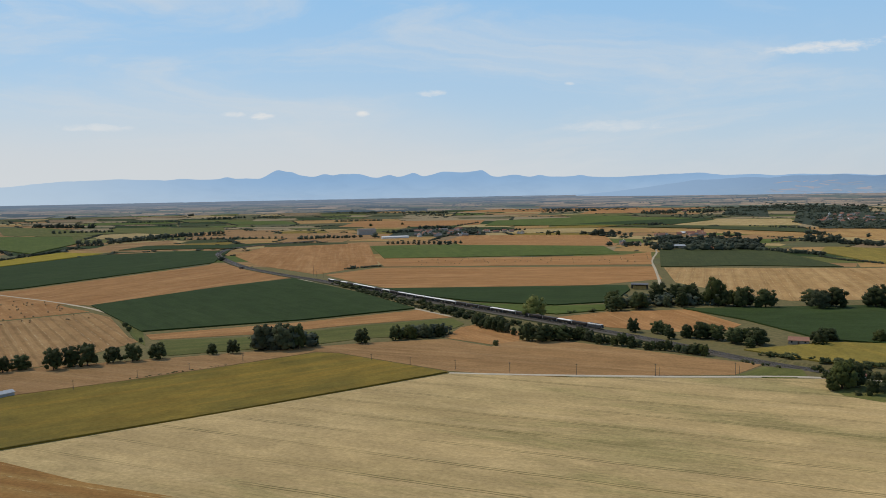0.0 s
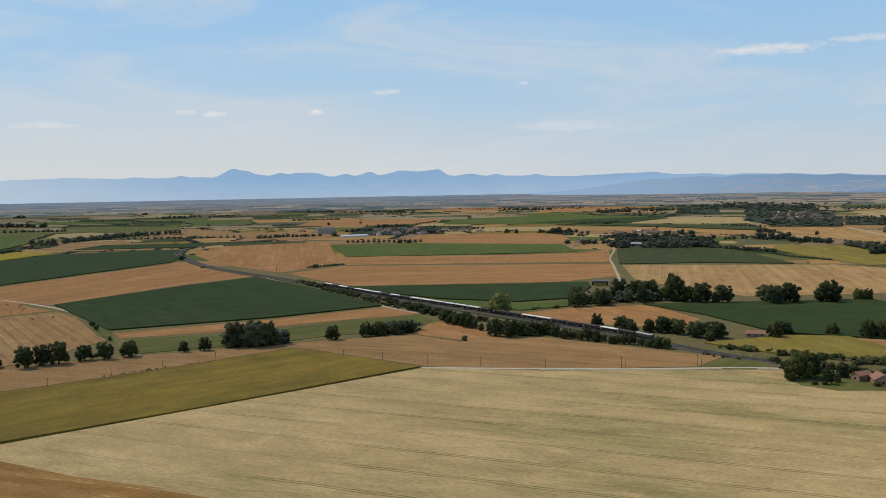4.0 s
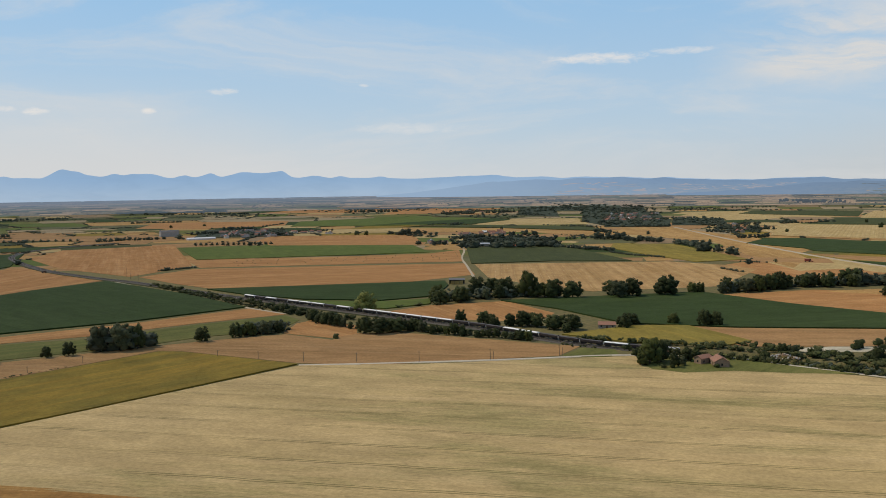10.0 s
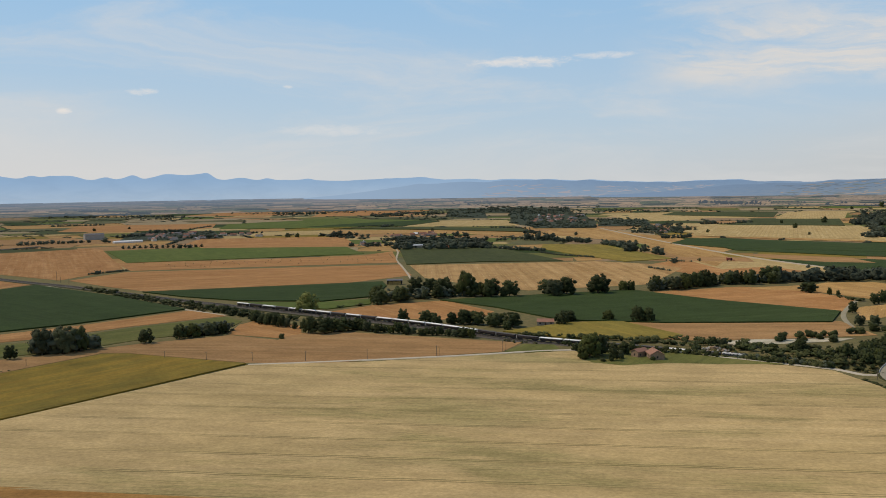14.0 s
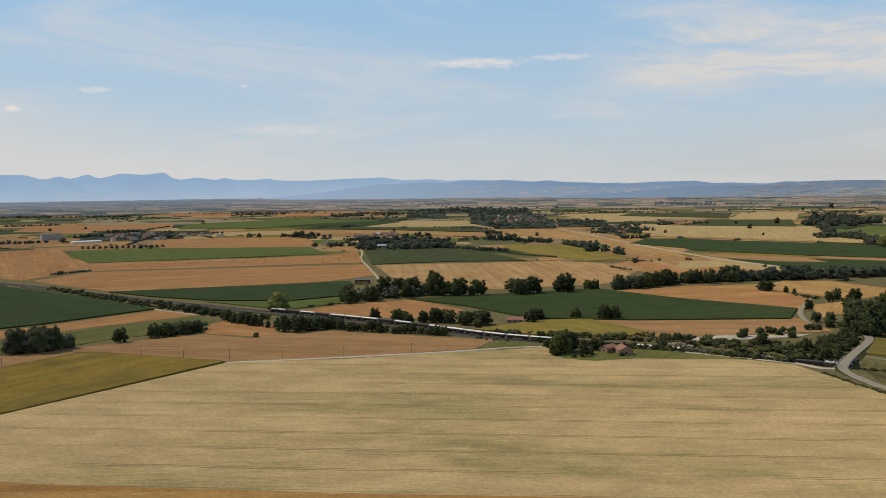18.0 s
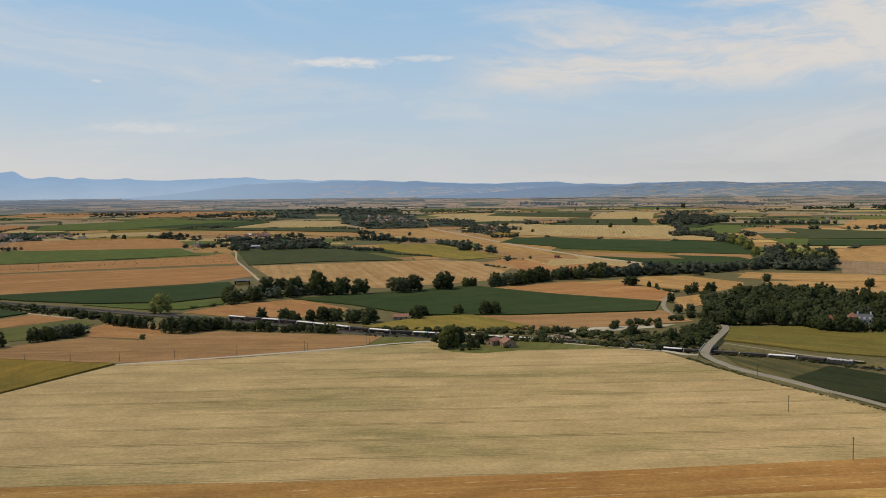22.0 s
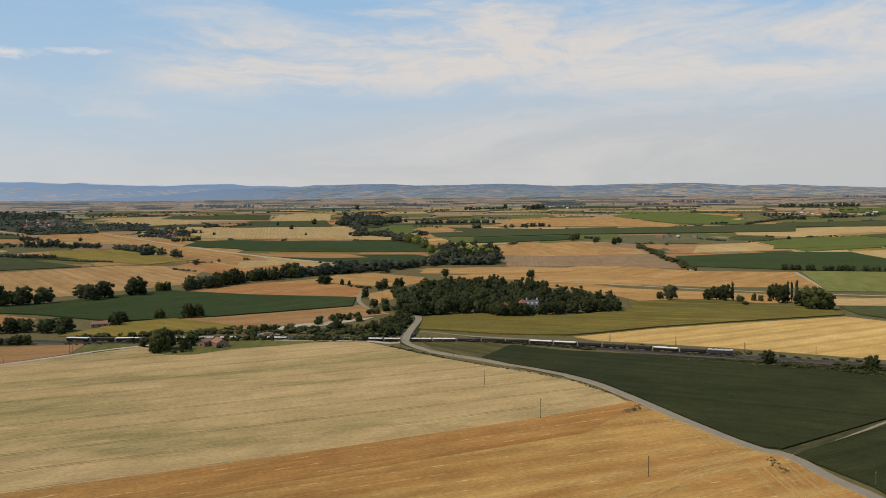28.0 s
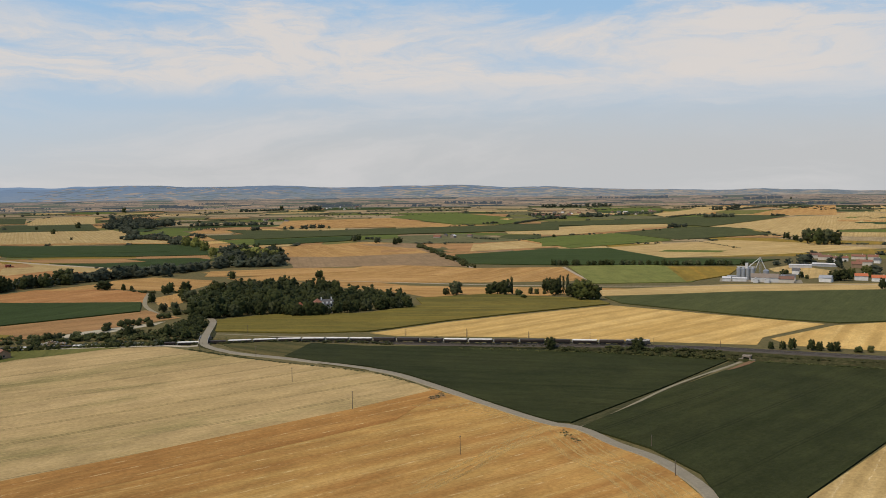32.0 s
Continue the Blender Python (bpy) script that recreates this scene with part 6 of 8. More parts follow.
def straw_lines():
    """Where the harvester and tractors turned: loose pale straw lying in curved lines on the stubble."""
    m = bpy.data.materials.new("loose_straw")
    t = nodes_of(m)
    any_ = node(t, "ShaderNodeObjectInfo").outputs["Random"]
    c = node(t, "ShaderNodeVectorMath", {0: obj_coord(t), 1: node(t, "ShaderNodeCombineXYZ", {0: maths(t, "MULTIPLY", any_, 900.0)}).outputs[0]}, operation="ADD").outputs[0]
    n = noise_of(t, c, 0.35, 5.0, 0.7)
    p = node(t, "ShaderNodeBsdfPrincipled", {"Base Color": mixed(t, n, (0.58, 0.37, 0.12), (0.66, 0.46, 0.18)), "Roughness": 0.95, "Specular IOR Level": 0.05})
    clear = node(t, "ShaderNodeBsdfTransparent")
    some = node(t, "ShaderNodeMixShader", {0: ramp(t, noise_of(t, c, 0.16, 8.0, 0.8), 0.34, 0.66, 0.0, 0.6), 1: clear.outputs[0], 2: p.outputs[0]})
    t.links.new(some.outputs[0], node(t, "ShaderNodeOutputMaterial").inputs[0])
    rng = random.Random(31)
    for pts, count in [([(204.4, 57.0), (221.4, 84.5), (229.6, 114.3), (224.5, 133.4)], 4), ([(201.7, 57.0), (176.6, 64.4), (142.1, 70.3), (119.8, 72.0)], 4), ([(208.8, 54.4), (180.5, 32.6), (168.3, 16.5), (155.5, 3.5), (137.1, -7.8), (111.3, -16.2)], 9), ([(211.4, 61.5), (179.4, 64.2), (139.1, 69.6), (109.6, 76.1)], 3), ([(211.7, 56.6), (232.4, 96.3), (233.1, 113.9)], 3)]:
        line = curve(pts, 5.0)
        for k in range(count):
            off = (k - (count - 1) / 2) * 2.3 + rng.uniform(-0.5, 0.5)
            w = rng.uniform(0.35, 1.0)
            cut = line[rng.randrange(0, 4):len(line) - rng.randrange(0, 5)]
            phase, much = rng.uniform(0, 6.28), rng.uniform(0.3, 1.4)
            sway = [(x + much * math.sin(0.11 * y + phase), y + much * math.cos(0.09 * x + phase), 0.24 + 0.004 * k) for x, y, z in cut]
            tagged(new("straw_line", sweep("straw_line", sway, [(off - w, 0.0), (off + w, 0.0)], m)), "curved line of loose pale straw on the stubble", "straw", "straw lines", "structure")


straw_lines()

# ---- railway ----
RAIL_AT = [0.0]
for p0, p1 in zip(RAIL, RAIL[1:]):
    RAIL_AT.append(RAIL_AT[-1] + math.dist(p0[:2], p1[:2]))


def on_rail(s):
    """The point of the running line s metres from its far end."""
    s = min(max(s, 0.0), RAIL_AT[-1])
    i = min(int(np.searchsorted(RAIL_AT, s)), len(RAIL) - 1)
    i = max(i, 1)
    u = (s - RAIL_AT[i - 1]) / max(RAIL_AT[i] - RAIL_AT[i - 1], 1e-6)
    return Vector(RAIL[i - 1]).lerp(Vector(RAIL[i]), u)


BANK = CROPS["bank_scrub"]
bank_line = [(x, y, z) for x, y, z in RAIL]
tagged(new("railway_bank", sweep("railway_bank", bank_line, [(-14, -5.0), (-4.6, -0.7), (8.6, -0.7), (18, -5.0)], BANK)), "low grassy railway embankment", "embankment", kind="structure")
tagged(new("ballast_bed", sweep("ballast_bed", bank_line, [(-4.2, -0.85), (-2.7, -0.22), (6.7, -0.22), (8.2, -0.85)], BALLAST)), "grey stone ballast bed of a double track", "ballast", kind="structure")
SLEEPER = speckled((0.16, 0.14, 0.12), (0.11, 0.095, 0.08), 3.0)("sleepers")


def sleepers():
    verts, faces = [], []
    s = 300.0
    while s < RAIL_AT[-1] - 5:
        p, q = on_rail(s), on_rail(s + 1)
        d = (q - p).normalized()
        side = Vector((d.y, -d.x, 0))
        for off in (0.0, 4.0):
            c = p + side * off + Vector((0, 0, -0.2))
            b = len(verts)
            for dz in (-0.06, 0.06):
                for du, dv in ((-0.13, -1.3), (0.13, -1.3), (0.13, 1.3), (-0.13, 1.3)):
                    verts.append(c + d * du + side * dv + Vector((0, 0, dz)))
            faces += [(b + 4, b + 5, b + 6, b + 7), (b, b + 1, b + 5, b + 4), (b + 1, b + 2, b + 6, b + 5), (b + 2, b + 3, b + 7, b + 6), (b + 3, b, b + 4, b + 7)]
        s += 1.2
    me = bpy.data.meshes.new("sleepers")
    me.from_pydata(verts, [], faces)
    me.materials.append(SLEEPER)
    tagged(new("sleepers", me), "weathered sleepers in the ballast", "sleepers", kind="stuff")


sleepers()
for side in (-0.75, 0.75, 3.25, 4.75):
    sec = [(side - 0.05, -0.14), (side - 0.05, 0.0), (side + 0.05, 0.0), (side + 0.05, -0.14)]
    tagged(new("rail", sweep("rail", bank_line, sec, STEEL, True)), "rusty steel rail with a worn top", "rail", "rails of the line", "structure")


# ---- overbridge ----
CONCRETE = speckled((0.36, 0.34, 0.30), (0.28, 0.26, 0.23), 1.5)("concrete")
STONE = speckled((0.30, 0.25, 0.19), (0.22, 0.18, 0.14), 1.2)("rubble_stone")
BRIDGE = curve([(297.7, 296.0, 0.2), (302.4, 311.5, 0.3), (309.7, 327.5, 0.9), (321.3, 338.7, 1.6), (344.8, 355.5, 2.0), (375.7, 377.8, 1.5), (395.5, 393.3, 0.8), (410.3, 409.5, 0.4), (419.5, 426.5, 0.2)], 4.0)


def box(bm, x0, y0, z0, x1, y1, z1):
    vs = [bm.verts.new((x, y, z)) for z in (z0, z1) for x, y in ((x0, y0), (x1, y0), (x1, y1), (x0, y1))]
    for f in ((0, 3, 2, 1), (4, 5, 6, 7), (0, 1, 5, 4), (1, 2, 6, 5), (2, 3, 7, 6), (3, 0, 4, 7)):
        bm.faces.new([vs[i] for i in f])
    return vs


def tube(bm, a, b, ra, rb=None, seg=8):
    a, b = Vector(a), Vector(b)
    q = (b - a).to_track_quat("Z", "Y")
    rb = ra if rb is None else rb
    rings = [[bm.verts.new(p + q @ Vector((r * math.cos(6.28319 * i / seg), r * math.sin(6.28319 * i / seg), 0))) for i in range(seg)] for p, r in ((a, ra), (b, rb))]
    for i in range(seg):
        bm.faces.new((rings[0][i], rings[0][(i + 1) % seg], rings[1][(i + 1) % seg], rings[1][i]))
    bm.faces.new(list(reversed(rings[0])))
    bm.faces.new(rings[1])


def overbridge():
    root = new("road_bridge")
    tagged(root, "low road bridge over the railway with pale surface", "bridge")
    deck = [p for p in BRIDGE]
    ob = new("road_surface", sweep("road_surface", deck, [(-2.6, 0.0), (0, 0.06), (2.6, 0.0)], ASPHALT))
    ob.parent = root
    near = [p for p in deck if min(math.dist(p[:2], q[:2]) for q in RAIL) < 16]
    for side in (-2.9, 2.9):
        ob = new("parapet", sweep("parapet", near, [(side - 0.15, -0.5), (side - 0.15, 0.55), (side + 0.15, 0.55), (side + 0.15, -0.5)], CONCRETE, True))
        ob.parent = root
    ob = new("slab", sweep("slab", near, [(-3.1, -0.45), (-3.1, -0.05), (3.1, -0.05), (3.1, -0.45)], CONCRETE, True))
    ob.parent = root
    for ramp_line in ([p for p in deck if p[1] < near[0][1] + 0.1], [p for p in deck if p[1] > near[-1][1] - 0.1]):
        verts, faces = [], []
        for i, p in enumerate(ramp_line):
            q0, q1 = ramp_line[max(i - 1, 0)], ramp_line[min(i + 1, len(ramp_line) - 1)]
            d = Vector((q1[0] - q0[0], q1[1] - q0[1])).normalized()
            out = 2.8 + 1.9 * p[2]
            for s, h in ((-out, -0.2), (-2.8, p[2] - 0.03), (2.8, p[2] - 0.03), (out, -0.2)):
                verts.append((p[0] + d.y * s, p[1] - d.x * s, h if h > -0.2 else h - 0.6))
        for i in range(len(ramp_line) - 1):
            for k in range(3):
                v = 4 * i + k
                faces.append((v, v + 4, v + 5, v + 1))
        faces += [(0, 1, 2, 3), tuple(range(len(verts) - 4, len(verts)))]
        me = bpy.data.meshes.new("ramp")
        me.from_pydata(verts, [], faces)
        me.materials.append(BANK)
        ob = new("ramp", me)
        ob.parent = root
    for end in (near[0], near[-1]):
        bm = bmesh.new()
        box(bm, -4.0, -0.8, -4.5, 4.0, 0.8, end[2] - 0.45)
        ob = part("abutment", bm, STONE, root)
        ob.matrix_basis = pose(end[0], end[1], 0.0, 0, 0, -54)


overbridge()


def underpass():
    """A short box tunnel through the embankment, with wing walls."""
    root = new("underpass")
    tagged(root, "small concrete railway underpass with a dark opening", "underpass")
    bm = bmesh.new()
    for x0, x1, z0, z1 in ((-3.4, -2.3, 0, 4.2), (2.3, 3.4, 0, 4.2), (-3.4, 3.4, 3.4, 4.6)):
        box(bm, x0, -0.7, z0, x1, 7.0, z1)
    part("portal", bm, STONE, root)
    for s in (-1, 1):
        bm = bmesh.new()
        a = box(bm, min(s * 3.4, s * 7), -1.0, 0.0, max(s * 3.4, s * 7), -0.5, 2.2)
        part("wing_wall", bm, STONE, root)
    # near-black slab across the passage, painted in place of its shade
    bm = bmesh.new()
    box(bm, -2.3, 3.0, 0.0, 2.3, 3.2, 3.4)
    part("opening", bm, DARK, root, "near-black slab painted as the shade inside")
    bm = bmesh.new()
    for x in (-3.3, -1.1, 1.1, 3.3):
        tube(bm, (x, -0.5, 4.6), (x, -0.5, 5.6), 0.05)
    tube(bm, (-3.3, -0.5, 5.6), (3.3, -0.5, 5.6), 0.05)
    part("railing", bm, STEEL, root)
    root.matrix_basis = pose(392.3, 2.0, 0.0, 0, 0, -94) @ Matrix.Scale(0.72, 4)


DARK = speckled((0.012, 0.011, 0.010), (0.02, 0.018, 0.015), 2.0)("painted_deep_shade")
underpass()

# ---- train ----
WAGON_BROWN = speckled((0.040, 0.030, 0.025), (0.062, 0.046, 0.038), 1.4, 0.7, 0.01, 0.2)("dark_brown_wagon_paint")
ROOF_WHITE = speckled((0.76, 0.73, 0.67), (0.66, 0.63, 0.58), 0.9, 0.6, 0.0, 0.2)("white_roof_paint")
ROOF_DARK = speckled((0.055, 0.047, 0.042), (0.085, 0.073, 0.066), 0.9, 0.7, 0.0, 0.2)("dark_roof_paint")
UNDER = speckled((0.03, 0.027, 0.025), (0.05, 0.042, 0.036), 2.0, 0.7)("grimy_underframe")
LOCO_GREY = speckled((0.50, 0.48, 0.45), (0.42, 0.40, 0.37), 1.0, 0.6, 0.0, 0.2)("light_grey_loco_paint")
LOCO_DARK = speckled((0.045, 0.043, 0.045), (0.065, 0.062, 0.062), 1.0, 0.6, 0.0, 0.2)("dark_loco_paint")
GLASS = surface("dark_glass", lambda t: ((0.02, 0.022, 0.024), None), 0.2, 0.0, 0.4)


def hull(bm, profile, x0, x1, taper=0.0):
    """A long body of one cross-section [(y, z)], its ends drawn in by taper."""
    n = len(profile)
    rings = []
    for x, k in ((x0, taper), (x0 + 0.6, 0.0), (x1 - 0.6, 0.0), (x1, taper)):
        rings.append([bm.verts.new((x, y * (1 - k), z - k * max(0, z - 2.5) * 0.4)) for y, z in profile])
    for a, b in zip(rings, rings[1:]):
        for i in range(n):
            bm.faces.new((a[i], a[(i + 1) % n], b[(i + 1) % n], b[i]))
    bm.faces.new(rings[0])
    bm.faces.new(list(reversed(rings[-1])))
    bmesh.ops.recalc_face_normals(bm, faces=bm.faces[:])


def bogie(parent, x):
    bm = bmesh.new()
    for y in (-0.95, 0.95):
        box(bm, -1.5, y - 0.1, 0.35, 1.5, y + 0.1, 0.75)
    box(bm, -0.3, -0.95, 0.4, 0.3, 0.95, 0.8)
    b = part("bogie", bm, UNDER, parent)
    b.location = (x, 0, 0)
    for wx in (-0.9, 0.9):
        bm = bmesh.new()
        for y in (-0.75, 0.75):
            tube(bm, (0, y - 0.07, 0), (0, y + 0.07, 0), 0.46, None, 14)
        tube(bm, (0, -0.75, 0), (0, 0.75, 0), 0.09)
        w = part("wheelset", bm, STEEL, b)
        w.location = (wx, 0, 0.46)
    return b


rib_bm = bmesh.new()
box(rib_bm, -0.06, -0.06, -0.5, 0.06, 0.06, 0.5)
RIB_MESH = mesh_of("side_rib", rib_bm, WAGON_BROWN)


def wagon(white):
    root = new("hopper_wagon")
    tagged(root, "brown grain hopper wagon with a white roof" if white else "dark brown grain hopper wagon with a dark roof", "wagon", "wagons of the goods train")
    top = 2.55 if white else 2.75
    bm = bmesh.new()
    hull(bm, [(-1.15, 1.0), (1.15, 1.0), (1.48, 1.6), (1.48, top), (-1.48, top), (-1.48, 1.6)], -7.4, 7.4, 0.06)
    part("body", bm, WAGON_BROWN, root)
    bm = bmesh.new()
    hull(bm, [(-1.52, top - 0.05), (1.52, top - 0.05), (1.50, 2.80), (1.15, 2.95), (0.5, 3.02), (-0.5, 3.02), (-1.15, 2.95), (-1.50, 2.80)], -7.5, 7.5, 0.03)
    part("roof", bm, ROOF_WHITE if white else ROOF_DARK, root, "white rounded roof" if white else "dark rounded roof")
    for i in range(7):
        for y in (-1.5, 1.5):
            ob = new("side_rib", RIB_MESH)
            ob.parent = root
            ob.location = (-6.3 + 2.1 * i, y, 1.9)
    for x in (-4.2, 0.0, 4.2):
        bm = bmesh.new()
        top = [bm.verts.new((x + sx * 1.5, sy * 1.1, 1.2)) for sx, sy in ((-1, -1), (1, -1), (1, 1), (-1, 1))]
        low = [bm.verts.new((x + sx * 0.5, sy * 0.6, 0.5)) for sx, sy in ((-1, -1), (1, -1), (1, 1), (-1, 1))]
        for i in range(4):
            bm.faces.new((top[i], top[(i + 1) % 4], low[(i + 1) % 4], low[i]))
        bm.faces.new(low)
        part("hopper_chute", bm, UNDER, root)
    bm = bmesh.new()
    box(bm, -7.9, -1.2, 0.95, 7.9, 1.2, 1.15)
    for x in (-8.0, 8.0):
        for y in (-0.87, 0.87):
            tube(bm, (x - 0.25, y, 1.05), (x + 0.25, y, 1.05), 0.2)
    part("underframe", bm, UNDER, root)
    for x in (-5.6, 5.6):
        bogie(root, x)
    bm = bmesh.new()
    box(bm, -7.98, -1.46, 1.15, -7.62, 1.46, 2.75)
    part("end_platform", bm, LOCO_GREY, root, "pale end platform")
    bm = bmesh.new()
    for y in (-0.6, 0.6):
        tube(bm, (7.7, y, 1.1), (7.7, y, 2.6), 0.04, None, 5)
    for i in range(6):
        tube(bm, (7.7, -0.6, 1.2 + 0.25 * i), (7.7, 0.6, 1.2 + 0.25 * i), 0.03, None, 5)
    part("end_ladder", bm, STEEL, root)
    return root


def locomotive():
    root = new("diesel_locomotive")
    tagged(root, "light grey diesel locomotive with a dark lower band", "locomotive")
    bm = bmesh.new()
    hull(bm, [(-1.45, 1.0), (1.45, 1.0), (1.45, 2.75), (-1.45, 2.75)], -7.2, 7.2, 0.08)
    part("lower_body", bm, LOCO_DARK, root, "dark lower band")
    bm = bmesh.new()
    hull(bm, [(-1.46, 2.73), (1.46, 2.73), (1.44, 3.2), (1.1, 3.5), (-1.1, 3.5), (-1.44, 3.2)], -7.1, 7.1, 0.16)
    part("upper_body", bm, LOCO_GREY, root, "light grey upper body")
    bm = bmesh.new()
    for x in (-4.0, -1.2, 1.6, 4.2):
        box(bm, x - 0.9, -0.7, 3.48, x + 0.9, 0.7, 3.66)
    part("roof_equipment", bm, ROOF_DARK, root)
    for x in (-7.12, 7.12):
        for y in (-0.6, 0.6):
            bm = bmesh.new()
            box(bm, x - 0.06, y - 0.48, 2.55, x + 0.06, y + 0.48, 3.1)
            part("windscreen", bm, GLASS, root, "dark windscreen pane")
    for y in (-1.47, 1.47):
        for x in (-5.9, 5.9, -2.0, 0.0, 2.0):
            bm = bmesh.new()
            box(bm, x - 0.35, y - 0.03, 2.7, x + 0.35, y + 0.03, 3.1)
            part("side_window", bm, GLASS, root)
    for y in (-0.9, 0.9):
        bm = bmesh.new()
        tube(bm, (7.15, y, 1.75), (7.28, y, 1.75), 0.16)
        part("headlight", bm, ROOF_WHITE, root)
    bm = bmesh.new()
    box(bm, -7.4, -1.2, 0.7, 7.4, 1.2, 1.02)
    for x in (-7.5, 7.5):
        for y in (-0.87, 0.87):
            tube(bm, (x - 0.25, y, 1.05), (x + 0.25, y, 1.05), 0.22)
    part("underframe", bm, UNDER, root)
    for x in (-4.2, 4.2):
        bogie(root, x)
    return root


LOCO = locomotive()
WHITE_ROOFS = "DWDDDWWDDDWWWWWWDWDWWWDWDW"
TRAIN = [LOCO]
brown, pale = wagon(False), wagon(True)
used_first = set()
for letter in WHITE_ROOFS:
    model = pale if letter == "W" else brown
    TRAIN.append(copy_thing(model, pose(0, 0, 0)) if letter in used_first else model)
    used_first.add(letter)


# ---- poles ----
POLE_WOOD = speckled((0.16, 0.125, 0.09), (0.11, 0.085, 0.06), 3.0)("pole_wood")


def pole(x, y, h, twin=False, arm=True):
    root = new("utility_pole")
    tagged(root, "thin weathered wooden utility pole in a field", "pole", "poles of the plain")
    bm = bmesh.new()
    tube(bm, (0, 0, -0.3), (0, 0, h), 0.17, 0.11)
    part("post", bm, POLE_WOOD, root)
    if twin:
        bm = bmesh.new()
        tube(bm, (2.2, 0.4, -0.3), (2.2, 0.4, h * 0.75), 0.15, 0.1)
        part("second_post", bm, POLE_WOOD, root)
    if arm:
        bm = bmesh.new()
        box(bm, -0.7, -0.05, h - 0.5, 0.7, 0.05, h - 0.38)
        part("crossarm", bm, POLE_WOOD, root)
        for ix in (-0.6, 0.0, 0.6):
            bm = bmesh.new()
            tube(bm, (ix, 0, h - 0.38), (ix, 0, h - 0.15), 0.06)
            part("insulator", bm, CONCRETE, root)
    root.matrix_basis = pose(x, y, land(x, y))
    return root


for x, y, h, twin in [(242.4, 211.2, 7.8, False), (204.6, 150.9, 8.8, False), (161.3, 76.6, 7.5, False), (-44.2, 526.3, 4.5, False), (-20.5, 510.4, 5.4, False), (5.3, 497.9, 5.6, False), (35.1, 486.1, 5.8, False), (70.2, 476.5, 6.4, False), (111.3, 470.4, 6.8, True), (153.6, 469.5, 7.0, True), (-193.1, 457.8, 5.6, False), (-170.9, 490.0, 3.9, False), (-147.4, 508.6, 4.0, False), (-121.8, 532.1, 4.1, False), (395.5, 226.0, 6.3, True)]:
    pole(x, y, h, twin)
for x, y, h, twin in [(407.6, 185.3, 5.9, True), (409.1, 141.1, 6.4, True), (423.8, 103.7, 5.7, False), (324.2, 328.0, 6.4, False), (359.4, 331.8, 6.7, False), (301.9, 325.3, 5.8, False), (169.1, -2.3, 5.6, False), (199.6, 12.9, 5.1, False), (423.2, 61.9, 5.1, True), (431.0, 22.2, 4.7, False), (292.4, 273.3, 6.7, False), (-154.0, 1072.9, 6.8, False), (-143.7, 1057.1, 6.7, False), (-159.6, 1088.3, 12.5, False)]:
    pole(x, y, h, twin)


# ---- rubble heap ----
RUBBLE = [speckled((0.46, 0.42, 0.36), (0.36, 0.32, 0.26), 1.0)("pale_rubble"), speckled((0.38, 0.25, 0.15), (0.30, 0.20, 0.12), 1.0)("brown_rubble")]


def rubble(x, y):
    root = new("rubble_heap")
    tagged(root, "heap of pale and brown building rubble", "rubble")
    rng = random.Random(8)
    for i in range(90):
        bm = bmesh.new()
        bmesh.ops.create_icosphere(bm, subdivisions=1, radius=1.0)
        s = rng.uniform(0.25, 0.75)
        for v in bm.verts:
            v.co *= s * rng.uniform(0.5, 1.35)
        ob = part("block", bm, RUBBLE[rng.random() < 0.45], root)
        a, d = rng.uniform(0, 6.28), rng.uniform(0, 1) ** 0.6
        ob.matrix_basis = pose(9 * d * math.cos(a), 5 * d * math.sin(a), max(0.1, 2.4 * (1 - d)), 0, 0, rng.uniform(0, 360))
    root.matrix_basis = pose(x, y, 0, 0, 0, -40)


rubble(275.2, 427.5)


DRY_WOOD = speckled((0.24, 0.17, 0.10), (0.15, 0.10, 0.06), 2.0)("dry_branches")


def brush_pile(x, y, green):
    """Cut branches and weeds left at the field's corner."""
    rng = random.Random(int(x))
    root = new("brush_pile")
    tagged(root, "low pile of dry brush and weeds at the field corner", "brush")
    bm = bmesh.new()
    for _ in range(45 if green else 110):
        p = Vector((rng.gauss(0, 2.8), rng.gauss(0, 1.1), 0.1))
        q = p + Vector((rng.uniform(-1.6, 1.6), rng.uniform(-1.6, 1.6), rng.uniform(0.05, 0.7)))
        tube(bm, p, q, 0.07, 0.03, 5)
    tagged(part("brushwood", bm, DRY_WOOD, root), "tangle of dry brown branches", kind="stuff")
    bm = bmesh.new()
    for _ in range(10 if green else 6):
        blob(bm, rng, (rng.gauss(1.0, 2.6), rng.gauss(0, 1.0), 0.0), rng.uniform(0.5, 0.8), 0.25, 30)
    tagged(part("weeds", bm, SCRUB, root), "green weeds", kind="stuff")
    root.matrix_basis = pose(x, y, 0.1, 0, 0, 30) @ Matrix.Diagonal((0.85, 0.85, 0.55, 1))


for x, y in [(242.0, 126.5), (238.8, 127.8), (245.2, 125.5)]:
    brush_pile(x, y, False)
for x, y in [(203.6, 48.0), (196.5, 42.0)]:
    brush_pile(x, y, True)


# ---- straw bales ----
BALE = speckled((0.38, 0.265, 0.13), (0.27, 0.18, 0.085), 3.0)("weathered_straw")


